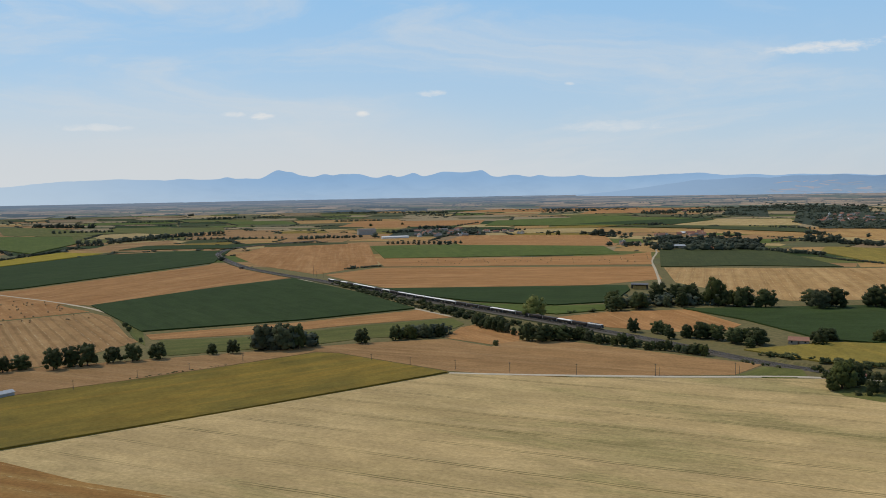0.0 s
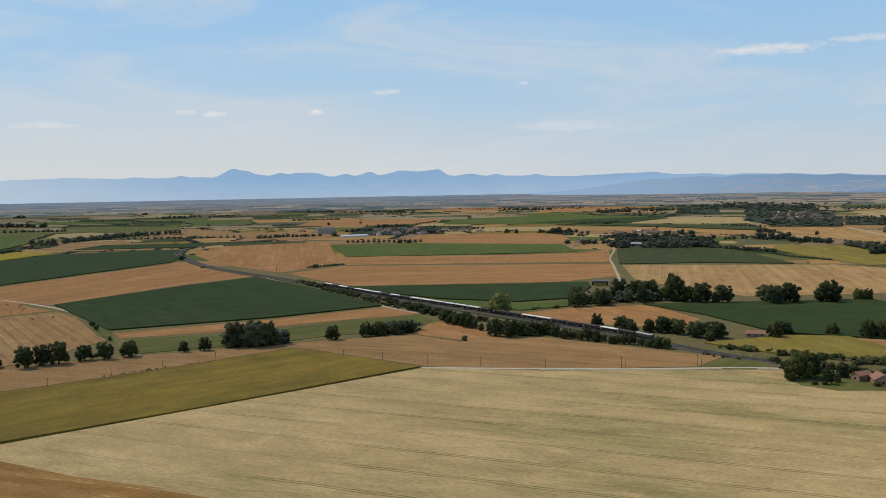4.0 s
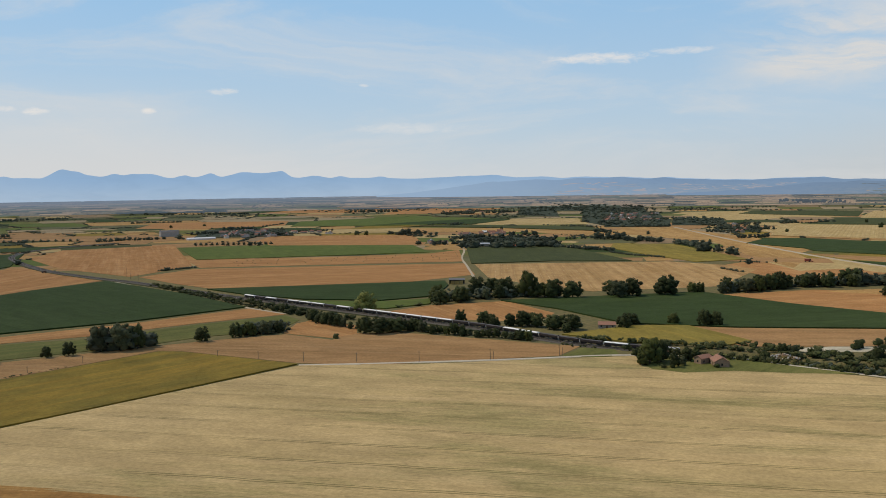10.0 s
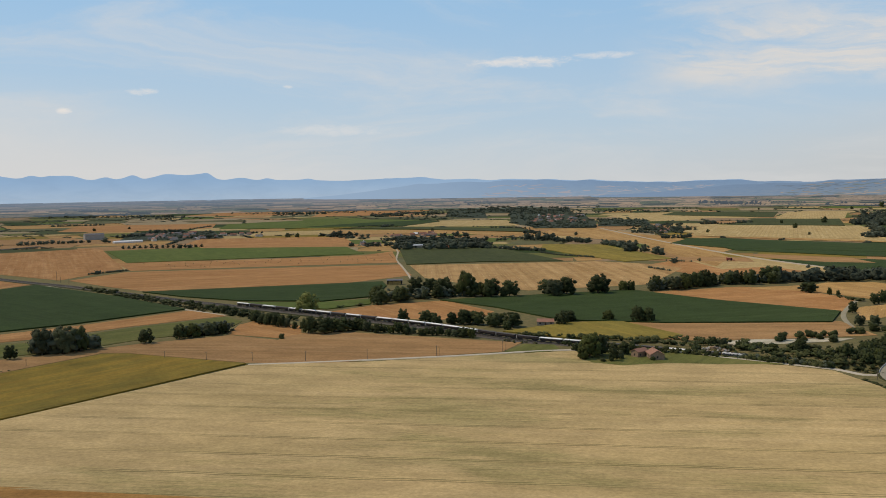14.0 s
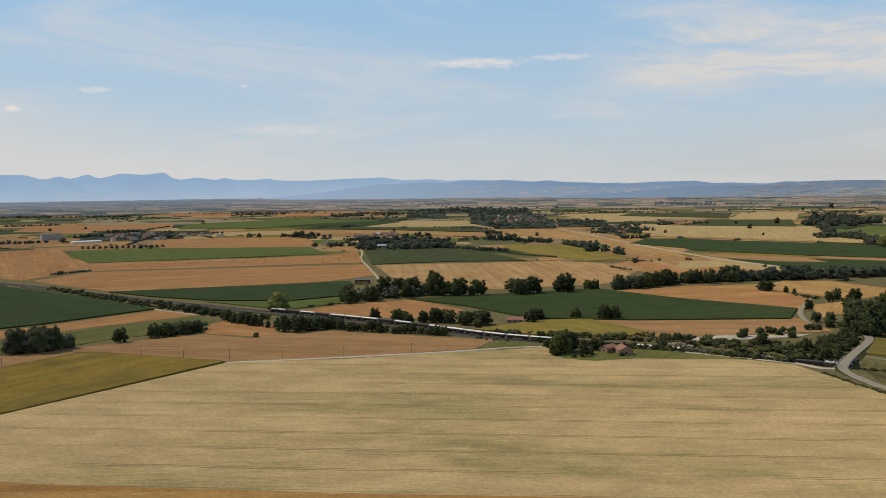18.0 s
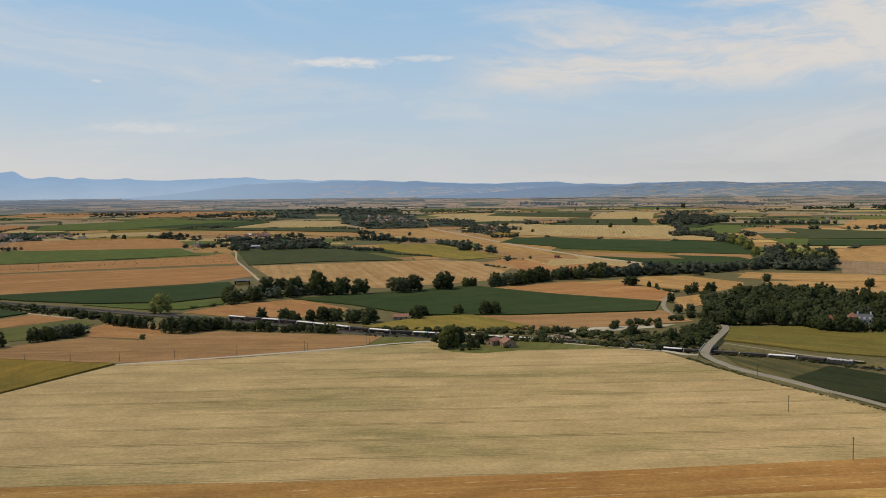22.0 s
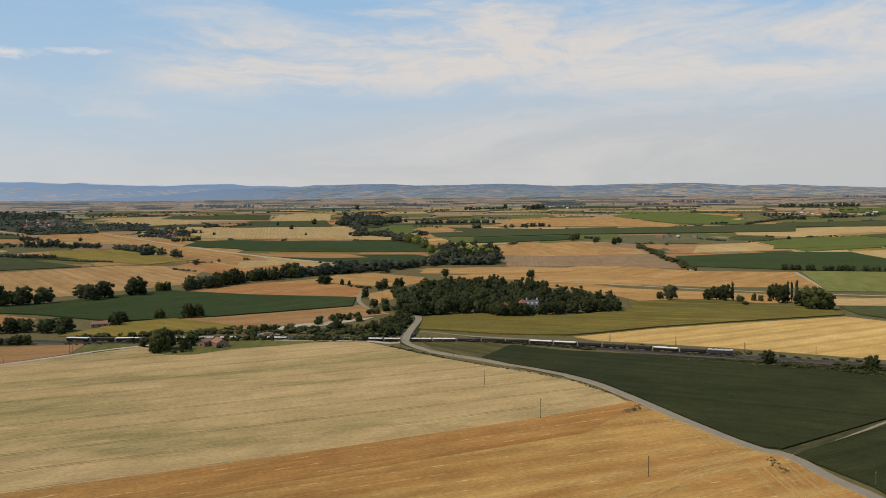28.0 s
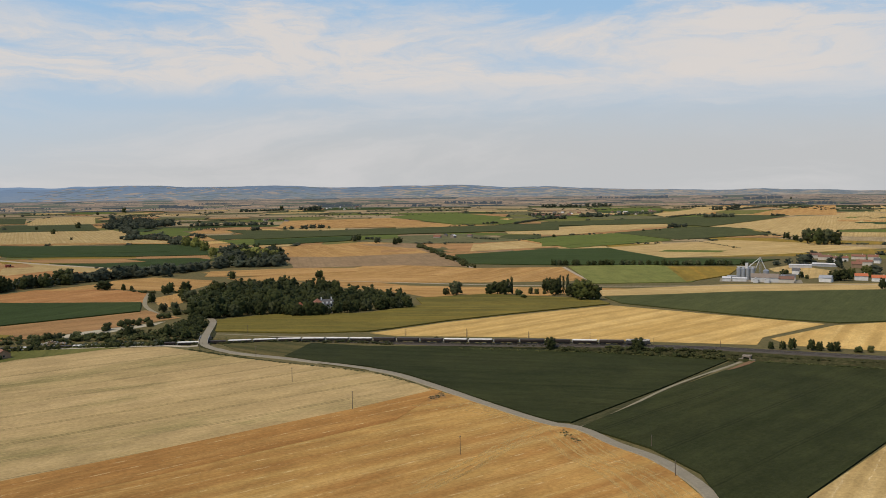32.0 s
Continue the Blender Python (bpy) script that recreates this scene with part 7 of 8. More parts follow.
def bale_mesh():
    """A round bale on its side, its rim a little pressed flat below."""
    bm = bmesh.new()
    n = 14
    rings = []
    for x, k in ((-0.65, 0.90), (-0.58, 1.0), (0.58, 1.0), (0.65, 0.90)):
        rings.append([bm.verts.new((x, 0.8 * k * math.cos(6.28319 * i / n), 0.76 + 0.8 * k * max(-0.93, math.sin(6.28319 * i / n)))) for i in range(n)])
    for a, b in zip(rings, rings[1:]):
        for i in range(n):
            bm.faces.new((a[i], a[(i + 1) % n], b[(i + 1) % n], b[i]))
    bm.faces.new(rings[0])
    bm.faces.new(list(reversed(rings[-1])))
    bmesh.ops.recalc_face_normals(bm, faces=bm.faces[:])
    return mesh_of("straw_bale", bm, BALE)


BALE_MESH = bale_mesh()
bale_rng = random.Random(3)


def bale_field(count, pts):
    x0, x1, y0, y1 = min(p[0] for p in pts), max(p[0] for p in pts), min(p[1] for p in pts), max(p[1] for p in pts)
    while count:
        x, y = bale_rng.uniform(x0, x1), bale_rng.uniform(y0, y1)
        inside = False
        for (ax, ay), (bx, by) in zip(pts, pts[1:] + pts[:1]):
            if (ay > y) != (by > y) and x < (bx - ax) * (y - ay) / (by - ay) + ax:
                inside = not inside
        if inside:
            ob = new("straw_bale", BALE_MESH)
            ob.matrix_basis = pose(x, y, 0.17, 0, 0, bale_rng.uniform(0, 180)) @ Matrix.Scale(0.85, 4)
            tagged(ob, "round straw bale lying on the stubble", "bale", "straw bales")
            count -= 1


bale_field(46, [(-453.2, 842.0), (-430.3, 860.7), (-391.0, 864.5), (-336.4, 799.2), (-313.5, 773.9), (-281.8, 735.4), (-320.0, 710.9), (-348.8, 695.9), (-387.3, 718.2)])
bale_field(60, [(-80.5, 1325.2), (94.6, 1310.2), (256.2, 1308.9), (312.4, 1355.2), (278.1, 1200.0), (-66.6, 1220.8)])


# ---- farm machines ----
MACHINE_RED = speckled((0.30, 0.055, 0.030), (0.22, 0.045, 0.028), 1.5, 0.5, 0.0, 0.4)("dusty_red_paint")
RUBBER = speckled((0.022, 0.021, 0.020), (0.035, 0.032, 0.03), 3.0)("tyre_rubber")


def wheel(parent, x, y, r, w):
    bm = bmesh.new()
    tube(bm, (x, y - w / 2, r), (x, y + w / 2, r), r, None, 16)
    tyre = part("wheel", bm, RUBBER, parent)
    bm = bmesh.new()
    tube(bm, (x, y - w / 2 - 0.03, r), (x, y + w / 2 + 0.03, r), r * 0.5, None, 12)
    part("rim", bm, GLASS, tyre)


def combine_harvester(x, y, turn):
    root = new("combine_harvester")
    tagged(root, "dusty red combine harvester standing in the stubble", "harvester")
    bm = bmesh.new()
    hull(bm, [(-1.5, 1.0), (1.5, 1.0), (1.6, 2.0), (1.4, 3.5), (-1.4, 3.5), (-1.6, 2.0)], -4.0, 2.0, 0.15)
    part("body", bm, MACHINE_RED, root)
    bm = bmesh.new()
    hull(bm, [(-0.9, 1.7), (0.9, 1.7), (0.95, 3.6), (-0.95, 3.6)], 2.0, 3.7, 0.1)
    part("cab", bm, GLASS, root, "glazed driver's cab")
    bm = bmesh.new()
    hull(bm, [(-3.0, 0.3), (3.0, 0.3), (3.0, 1.3), (-3.0, 1.3)], 4.4, 6.0, 0.03)
    part("header", bm, MACHINE_RED, root, "wide cutting header")
    bm = bmesh.new()
    tube(bm, (0.5, 1.6, 3.3), (-3.8, 2.0, 3.9), 0.2)
    part("unloading_pipe", bm, MACHINE_RED, root)
    for y_ in (-1.4, 1.4):
        wheel(root, 2.0, y_, 0.95, 0.6)
        wheel(root, -3.0, y_, 0.6, 0.4)
    root.matrix_basis = pose(x, y, 0.15, 0, 0, turn)


def farm_trailer(x, y, turn):
    root = new("farm_trailer")
    tagged(root, "small brown farm trailer parked on the stubble", "trailer")
    bm = bmesh.new()
    hull(bm, [(-1.1, 1.0), (1.1, 1.0), (1.25, 2.7), (-1.25, 2.7)], -2.8, 2.8, 0.02)
    part("box", bm, WAGON_BROWN, root)
    bm = bmesh.new()
    tube(bm, (2.8, 0, 0.9), (4.4, 0, 0.6), 0.08)
    part("drawbar", bm, STEEL, root)
    for x_ in (-1.4, 1.4):
        for y_ in (-1.05, 1.05):
            wheel(root, x_, y_, 0.5, 0.35)
    root.matrix_basis = pose(x, y, 0.15, 0, 0, turn)


combine_harvester(688.3, 992.2, -16)
farm_trailer(-272.3, 1196.4, 23)


# ---- buildings ----
def roof_tiles(name, a, b):
    def build(t):
        c = obj_coord(t)
        n = noise_of(t, c, 1.6, 5.0, 0.65)
        sep = node(t, "ShaderNodeSeparateXYZ", {0: c})
        rows_ = maths(t, "SINE", maths(t, "MULTIPLY", sep.outputs[0], 6.2832 / 0.45))
        col = mixed(t, ramp(t, n, 0.3, 0.7), a, b)
        col = mixed(t, maths(t, "MULTIPLY", ramp(t, rows_, 0.2, 1.0), 0.3), col, tuple(v * 0.5 for v in a))
        return col, (rows_, 0.5, 0.04)
    return surface(name, build, 0.85, 0.0, 0.2)


TILE_RED = roof_tiles("red_clay_tiles", (0.28, 0.125, 0.078), (0.21, 0.10, 0.068))
TILE_OLD = roof_tiles("old_orange_tiles", (0.30, 0.15, 0.098), (0.235, 0.122, 0.082))
TILE_BRIGHT = roof_tiles("bright_orange_tiles", (0.52, 0.16, 0.07), (0.42, 0.13, 0.06))
TILE_BROWN = roof_tiles("old_brown_tiles", (0.23, 0.12, 0.08), (0.17, 0.10, 0.075))
DUSTY_ROOF = roof_tiles("dusty_brown_roof", (0.27, 0.215, 0.165), (0.21, 0.17, 0.135))
SLATE = roof_tiles("grey_slate", (0.10, 0.098, 0.10), (0.14, 0.135, 0.135))
RENDER_PALE = speckled((0.60, 0.54, 0.45), (0.50, 0.45, 0.37), 0.8)("pale_render")
DULL_RENDER = speckled((0.36, 0.31, 0.25), (0.28, 0.24, 0.195), 0.8)("weathered_render")
RENDER_WHITE = speckled((0.74, 0.72, 0.68), (0.64, 0.62, 0.58), 0.8)("white_render")
RENDER_PEACH = speckled((0.31, 0.21, 0.135), (0.25, 0.165, 0.105), 0.8)("peach_render")
SHEET_WHITE = speckled((0.62, 0.61, 0.59), (0.53, 0.52, 0.50), 0.5, 0.5, 0.0, 0.4)("white_sheet_metal")
SHEET_GREY = speckled((0.33, 0.34, 0.35), (0.27, 0.28, 0.29), 0.5, 0.5, 0.0, 0.4)("grey_sheet_metal")
GALVANISED = speckled((0.42, 0.43, 0.44), (0.34, 0.35, 0.36), 0.7, 0.45, 0.0, 0.5, 0.6)("galvanised_steel")
DOOR_WOOD = speckled((0.14, 0.08, 0.045), (0.09, 0.055, 0.03), 2.0)("brown_door_wood")


def gable_body(bm, lx, ly, h, rise):
    """Walls of a gabled house: the ridge runs along x."""
    pts = [(-ly / 2, 0), (ly / 2, 0), (ly / 2, h), (0, h + rise), (-ly / 2, h)]
    rings = [[bm.verts.new((x, y, z)) for y, z in pts] for x in (-lx / 2, lx / 2)]
    for i in range(5):
        bm.faces.new((rings[0][i], rings[0][(i + 1) % 5], rings[1][(i + 1) % 5], rings[1][i]))
    bm.faces.new(rings[0])
    bm.faces.new(rings[1])
    bmesh.ops.recalc_face_normals(bm, faces=bm.faces[:])


def gable_roof(bm, lx, ly, h, rise, over=0.4, thick=0.18):
    k = (ly / 2 + over) / (ly / 2)
    top = [(-ly / 2 * k, h + rise * (1 - k) + thick), (0, h + rise + thick), (ly / 2 * k, h + rise * (1 - k) + thick)]
    low = [(y, z - thick + 0.02) for y, z in reversed(top)]
    pts = top + low
    rings = [[bm.verts.new((x, y, z)) for y, z in pts] for x in (-lx / 2 - over, lx / 2 + over)]
    n = len(pts)
    for i in range(n):
        bm.faces.new((rings[0][i], rings[0][(i + 1) % n], rings[1][(i + 1) % n], rings[1][i]))
    for r in rings:
        bm.faces.new((r[0], r[1], r[4], r[5]))
        bm.faces.new((r[1], r[2], r[3], r[4]))
    bmesh.ops.recalc_face_normals(bm, faces=bm.faces[:])


def house(x, y, turn, lx, ly, h, rise, wall, roof, label, detail=True, name="house", chimney=True, group=""):
    root = new(name)
    tagged(root, label, "house" if name == "house" else "building", group)
    bm = bmesh.new()
    gable_body(bm, lx, ly, h, rise)
    part("wall", bm, wall, root)
    bm = bmesh.new()
    gable_roof(bm, lx, ly, h, rise)
    r = part("roof", bm, roof, root)
    if chimney:
        bm = bmesh.new()
        box(bm, lx * 0.25 - 0.4, -0.35, h + rise * 0.6, lx * 0.25 + 0.4, 0.35, h + rise + 1.0)
        part("chimney", bm, wall, r)
    if detail:
        count = max(2, int(lx / 3.5))
        for side in (-1, 1):
            for i in range(count):
                px = -lx / 2 + lx * (i + 0.5) / count
                bm = bmesh.new()
                if i == count // 2:
                    box(bm, px - 0.55, side * ly / 2 - 0.05, 0.0, px + 0.55, side * ly / 2 + 0.05, 2.1)
                    part("door", bm, DOOR_WOOD, root)
                else:
                    box(bm, px - 0.5, side * ly / 2 - 0.04, 1.0, px + 0.5, side * ly / 2 + 0.04, 2.2)
                    w = part("window", bm, GLASS, root)
                    bm = bmesh.new()
                    box(bm, px - 0.62, side * ly / 2 - 0.08, 0.88, px + 0.62, side * ly / 2 + 0.08, 1.0)
                    part("sill", bm, CONCRETE, w)
        for end in (-1, 1):
            bm = bmesh.new()
            box(bm, end * lx / 2 - 0.04, -0.5, 1.1, end * lx / 2 + 0.04, 0.5, 2.3)
            part("window", bm, GLASS, root)
    root.matrix_basis = pose(x, y, land(x, y), 0, 0, turn)
    return root


# the farm beside the wheat field
house(228.5, 417.5, 73, 11.5, 8, 3.2, 2.3, RENDER_PEACH, TILE_OLD, "old farmhouse with a red tile roof beside the wheat field")
house(223.3, 426.3, 20, 9, 5, 3.4, 1.5, RENDER_PEACH, TILE_OLD, "roofed farm wing with peach walls beside the lane", chimney=False)
house(211.8, 450.8, 62, 5, 4, 3.4, 1.0, RENDER_WHITE, TILE_RED, "small white outbuilding among the trees", chimney=False)
house(224.0, 562.3, -24, 12, 7, 2.6, 1.8, STONE, TILE_OLD, "long stone barn with an old tile roof in the maize", name="barn", chimney=False)


def hay_shed(x, y, turn):
    root = new("hay_shed")
    tagged(root, "open hay shed with a grey roof at a field's edge", "shed")
    bm = bmesh.new()
    verts = box(bm, -8.5, -4.5, 4.6, 8.5, 4.5, 4.85)
    for v in verts[2:4] + verts[6:8]:
        v.co.z += 0.9
    part("roof", bm, SLATE, root)
    for i in range(4):
        for py in (-4.0, 4.0):
            bm = bmesh.new()
            px = -8 + 5.33 * i
            box(bm, px - 0.12, py - 0.12, 0, px + 0.12, py + 0.12, 4.7 if py < 0 else 5.5)
            part("post", bm, POLE_WOOD, root)
    bm = bmesh.new()
    box(bm, -8.2, 4.05, 0, 8.2, 4.2, 5.3)
    part("back_wall", bm, UNDER, root)
    bm = bmesh.new()
    box(bm, -6.5, -2.0, 0, 6.5, 3.5, 3.2)
    part("hay_stack", bm, CROPS["straw"], root, "stacked straw bales")
    root.matrix_basis = pose(x, y, 0, 0, 0, turn)


hay_shed(194.2, 886.6, -14)


def manor(x, y, turn):
    root = new("manor_house")
    tagged(root, "white manor house with slate and red roofs in the wood", "house")
    bm = bmesh.new()
    gable_body(bm, 14, 9, 10.0, 4.8)
    part("main_wall", bm, RENDER_PALE, root)
    bm = bmesh.new()
    gable_roof(bm, 14, 9, 10.0, 4.8)
    part("slate_roof", bm, SLATE, root, "steep grey slate roof")
    bm = bmesh.new()
    box(bm, -14, -7, 0, -6.5, 1, 12.6)
    part("wing_wall", bm, RENDER_PEACH, root)
    bm = bmesh.new()
    low = [bm.verts.new(p) for p in ((-14.5, -7.5, 12.6), (-6, -7.5, 12.6), (-6, 1.5, 12.6), (-14.5, 1.5, 12.6))]
    tip = bm.verts.new((-10.2, -3, 16.6))
    bm.faces.new(low)
    for i in range(4):
        bm.faces.new((low[i], low[(i + 1) % 4], tip))
    part("wing_roof", bm, TILE_RED, root, "hipped red tile roof")
    for px in (-5.5, 5.5):
        bm = bmesh.new()
        box(bm, px - 0.6, -0.5, 12.5, px + 0.6, 0.5, 17.0)
        part("chimney", bm, RENDER_WHITE, root)
    for px in (-4.5, 0, 4.5):
        for pz in (1.5, 4.6, 7.6):
            bm = bmesh.new()
            box(bm, px - 0.6, -4.56, pz, px + 0.6, -4.44, pz + 1.9)
            part("window", bm, GLASS, root)
        bm = bmesh.new()
        box(bm, px - 0.9, -4.3, 10.2, px + 0.9, -1.5, 12.4)
        part("dormer", bm, RENDER_WHITE, root)
    root.matrix_basis = pose(x, y, 0, 0, 0, turn) @ Matrix.Scale(0.76, 4)


manor(473.5, 341.0, -45)
house(458.0, 357.0, 20, 6, 5, 6.8, 2.6, RENDER_PALE, TILE_BRIGHT, "small lodge with a bright red roof in the wood", chimney=False)


# grain works beyond the gold field
def grain_works(x, y, turn):
    base = pose(x, y, 0, 0, 0, turn)

    def thing(name, label, category="building"):
        root = new(name)
        root.matrix_basis = base
        return tagged(root, label, category)
    bins = thing("grain_silos", "block of tall galvanised grain silos", "silo")
    for i in range(4):
        for j in range(2):
            bm = bmesh.new()
            cx, cy = -13 + 4.6 * i, 8 + 4.8 * j
            tube(bm, (cx, cy, 0), (cx, cy, 12.5), 2.25, None, 18)
            tube(bm, (cx, cy, 12.5), (cx, cy, 13.8), 2.3, 0.3, 18)
            b = part("silo", bm, GALVANISED, bins)
            bm = bmesh.new()
            for k in range(5):
                tube(bm, (cx, cy, 2.2 + 2.4 * k), (cx, cy, 2.35 + 2.4 * k), 2.3, None, 18)
            part("hoops", bm, GALVANISED, b)
    bm = bmesh.new()
    box(bm, -15, 9.5, 13.8, 4, 11.2, 14.6)
    part("conveyor", bm, SHEET_WHITE, bins)
    bm = bmesh.new()
    box(bm, -6.5, 8.5, 12.5, -3.5, 11.5, 18.5)
    part("head_house", bm, SHEET_WHITE, bins, "white elevator head")
    tower = thing("elevator_tower", "steel elevator tower with sloping chutes", "tower")
    for dx in (-0.9, 0.9):
        for dy in (9.0, 10.8):
            bm = bmesh.new()
            tube(bm, (8.5 + dx, dy, 0), (8.5 + dx, dy, 24.5), 0.16, None, 6)
            part("leg", bm, GALVANISED, tower)
    for k in range(8):
        bm = bmesh.new()
        tube(bm, (7.6, 9.0, 3 * k + 0.2), (9.4, 9.0, 3 * k + 3.0), 0.09, None, 5)
        part("brace", bm, GALVANISED, tower)
    for end in ((-3, 9.9, 14.5), (14.0, 10.5, 12.5), (3, 12, 9.0)):
        bm = bmesh.new()
        tube(bm, (8.5, 9.9, 24.3), end, 0.42, None, 8)
        part("chute", bm, SHEET_WHITE, tower)
    tank = thing("round_bin", "single round galvanised grain bin", "silo")
    bm = bmesh.new()
    tube(bm, (14.5, 11, 0), (14.5, 11, 10.5), 3.2, None, 20)
    part("drum", bm, GALVANISED, tank)
    bm = bmesh.new()
    tube(bm, (14.5, 11, 10.5), (14.5, 11, 12.4), 3.3, 0.3, 20)
    part("cone_roof", bm, GALVANISED, tank)

    def hall(cx, cy, lx, ly, h, rise, wall, roof, label, a=0):
        p = base @ Vector((cx, cy, 0))
        house(p.x, p.y, turn + a, lx, ly, h * 0.72, rise * 0.8, wall, roof, label, False, "hall", False)
    hall(13, -1, 27, 16, 7.0, 4.2, SHEET_WHITE, DUSTY_ROOF, "wide white store hall with a dusty brown roof")
    hall(4, -10.5, 9, 5, 5.0, 1.8, SHEET_WHITE, SHEET_WHITE, "white gabled porch of the store hall", 90)
    hall(15, -10.5, 8, 5, 5.0, 1.8, SHEET_WHITE, SHEET_WHITE, "white loading bay of the store hall", 90)
    hall(34, -4, 15, 10, 5.5, 3.0, RENDER_PALE, TILE_BROWN, "dark roofed workshop at the grain works")
    hall(-12, -3, 14, 6, 4.6, 1.2, SHEET_WHITE, SHEET_WHITE, "low white shed at the grain works")
    hall(-25, -4, 8, 6, 5.0, 1.6, SHEET_WHITE, SHEET_WHITE, "white gabled hut at the grain works")
    for k in range(3):
        p = thing("small_bin", "small galvanised bin beside the store hall", "silo")
        bm = bmesh.new()
        tube(bm, (27.0 + 2.6 * k, 9.0, 0), (27.0 + 2.6 * k, 9.0, 6.0), 1.15, None, 14)
        tube(bm, (27.0 + 2.6 * k, 9.0, 6.0), (27.0 + 2.6 * k, 9.0, 7.0), 1.2, 0.15, 14)
        part("drum", bm, GALVANISED, p)
    hall(-20, 18, 9, 6, 4.5, 1.2, SHEET_GREY, SHEET_GREY, "grey shed behind the silos")
    bm = bmesh.new()
    box(bm, -32, -12, 0.05, 50, 24, 0.25)
    yard = new("works_yard", mesh_of("works_yard", bm, ASPHALT))
    yard.matrix_basis = base
    tagged(yard, "pale paved yard of the grain works", "yard", kind="structure")


far_b = random.Random(5)
grain_works(845.9, 53.5, -83)
house(864.9, 18.8, -86, 14.5, 9.0, 4.3, 2.4, RENDER_PALE, SLATE, "pale barn with a dark slate roof", False, "hall", False)
house(938.2, 16.6, -96, 7.8, 6.6, 5.0, 2.4, RENDER_WHITE, SLATE, "white house with a slate roof", False, group="houses of the villages")
house(866.3, -17.9, -101, 12.1, 9.0, 4.5, 2.4, RENDER_WHITE, SHEET_GREY, "low white garage beside the road", False, "hall", False)
house(1028.8, 18.9, -75, 25.3, 6.0, 3.2, 1.2, SHEET_WHITE, SHEET_WHITE, "long white livestock shed", False, "hall", False)
house(1054.8, -7.8, -99, 28.7, 6.0, 3.2, 1.2, SHEET_GREY, SHEET_WHITE, "long shed with a white roof", False, "hall", False)
house(1189.6, 10.8, -85, 14.4, 9.0, 4.7, 2.4, RENDER_PALE, TILE_BROWN, "village house with a brown tile roof", False, group="houses of the villages")
house(1163.4, -2.6, -100, 15.7, 9.0, 4.3, 2.4, RENDER_PALE, TILE_BROWN, "village house with a brown tile roof", False, group="houses of the villages")
house(1138.1, -14.8, -82, 8.4, 7.1, 4.4, 2.4, RENDER_WHITE, TILE_BROWN, "white village house with a brown roof", False, group="houses of the villages")
house(1151.8, -26.6, -82, 9.3, 7.8, 4.0, 2.4, RENDER_WHITE, TILE_RED, "white village house with a red roof", False, group="houses of the villages")
house(1187.3, -43.6, -96, 17.5, 9.0, 4.0, 2.4, RENDER_PALE, TILE_RED, "village house with a dark red roof", False, group="houses of the villages")
house(1173.2, -60.9, -90, 12.6, 9.0, 5.1, 2.4, RENDER_PALE, TILE_RED, "village house with a dark red roof", False, group="houses of the villages")
house(1050.7, -43.4, -86, 11.4, 9.0, 4.9, 2.4, RENDER_PEACH, TILE_RED, "pinkish village house with a red roof", False, group="houses of the villages")
house(1087.2, -51.6, -93, 17.7, 9.0, 4.8, 2.4, RENDER_PALE, TILE_RED, "village house with a red tile roof", False, group="houses of the villages")
house(1127.7, -66.2, -101, 7.6, 6.4, 4.2, 2.4, RENDER_WHITE, SLATE, "white village house with a grey roof", False, group="houses of the villages")
house(896.7, -50.6, -84, 12.5, 9.0, 4.8, 2.4, RENDER_WHITE, TILE_BRIGHT, "white house with a bright orange roof", False, group="houses of the villages")
house(891.0, -68.2, -92, 14.9, 9.0, 3.9, 2.4, RENDER_WHITE, TILE_BRIGHT, "white house with a bright orange roof", False, group="houses of the villages")
house(-222.9, 444.6, 56, 9, 5, 2.4, 1.0, SHEET_GREY, SHEET_GREY, "small grey roofed shed beside the sunflowers", False, "hall", False)


def village(pts, count, label, white=0.3, size=1.0):
    """Houses strewn over a quadrilateral of the plan."""
    a, b, c, d = (Vector(p) for p in pts)
    for _ in range(count):
        u, v = far_b.random(), far_b.random()
        p = a.lerp(b, u).lerp(d.lerp(c, u), v)
        lx = far_b.uniform(10, 19) * size
        house(p.x, p.y, far_b.choice((0, 90)) + far_b.uniform(-25, 25), lx, far_b.uniform(7, 10) * size, far_b.uniform(2.8, 5.0) * size, far_b.uniform(2.4, 3.6) * size,
              far_b.choice((RENDER_PALE, STONE, DULL_RENDER, DULL_RENDER, STONE)), SHEET_WHITE if far_b.random() < white * 0.4 else far_b.choice((TILE_RED, TILE_BROWN, TILE_RED, SLATE)), label, False, chimney=far_b.random() < 0.6, group="houses of the villages")


village([(-66, 1967), (80, 1972), (89, 2323), (-69, 2312)], 40, "village house with a dull red roof among trees", 0.15, 0.90)
village([(93, 2032), (183, 2030), (197, 2185), (101, 2188)], 7, "low pale farm building beside the village", 0.6, 0.90)
village([(428, 1817), (530, 1808), (569, 1943), (472, 1975)], 14, "hamlet house with a brown roof among trees", 0.1, 0.90)
village([(308, 1562), (359, 1565), (386, 1683), (332, 1679)], 4, "grey farm building of the hamlet", 0.5, 0.90)
village([(1014, 2431), (1119, 2250), (1396, 2825), (1278, 2953)], 46, "village house with pale walls among trees", 0.15, 0.90)
village([(978, 1695), (1020, 1636), (1218, 1960), (1179, 2034)], 8, "village house among dark trees", 0.15, 0.90)
village([(751, 3224), (889, 3246), (946, 3447), (800, 3424)], 5, "far farmhouse behind a hedge", 0.4, 0.84)
village([(2121, 1671), (2176, 1603), (2345, 1727), (2288, 1802)], 6, "farmhouse with a red roof beside the avenue", 0, 0.89)
village([(3051, 2039), (3214, 1962), (3427, 2093), (3346, 2238)], 9, "far white works building", 1.5, 0.77)
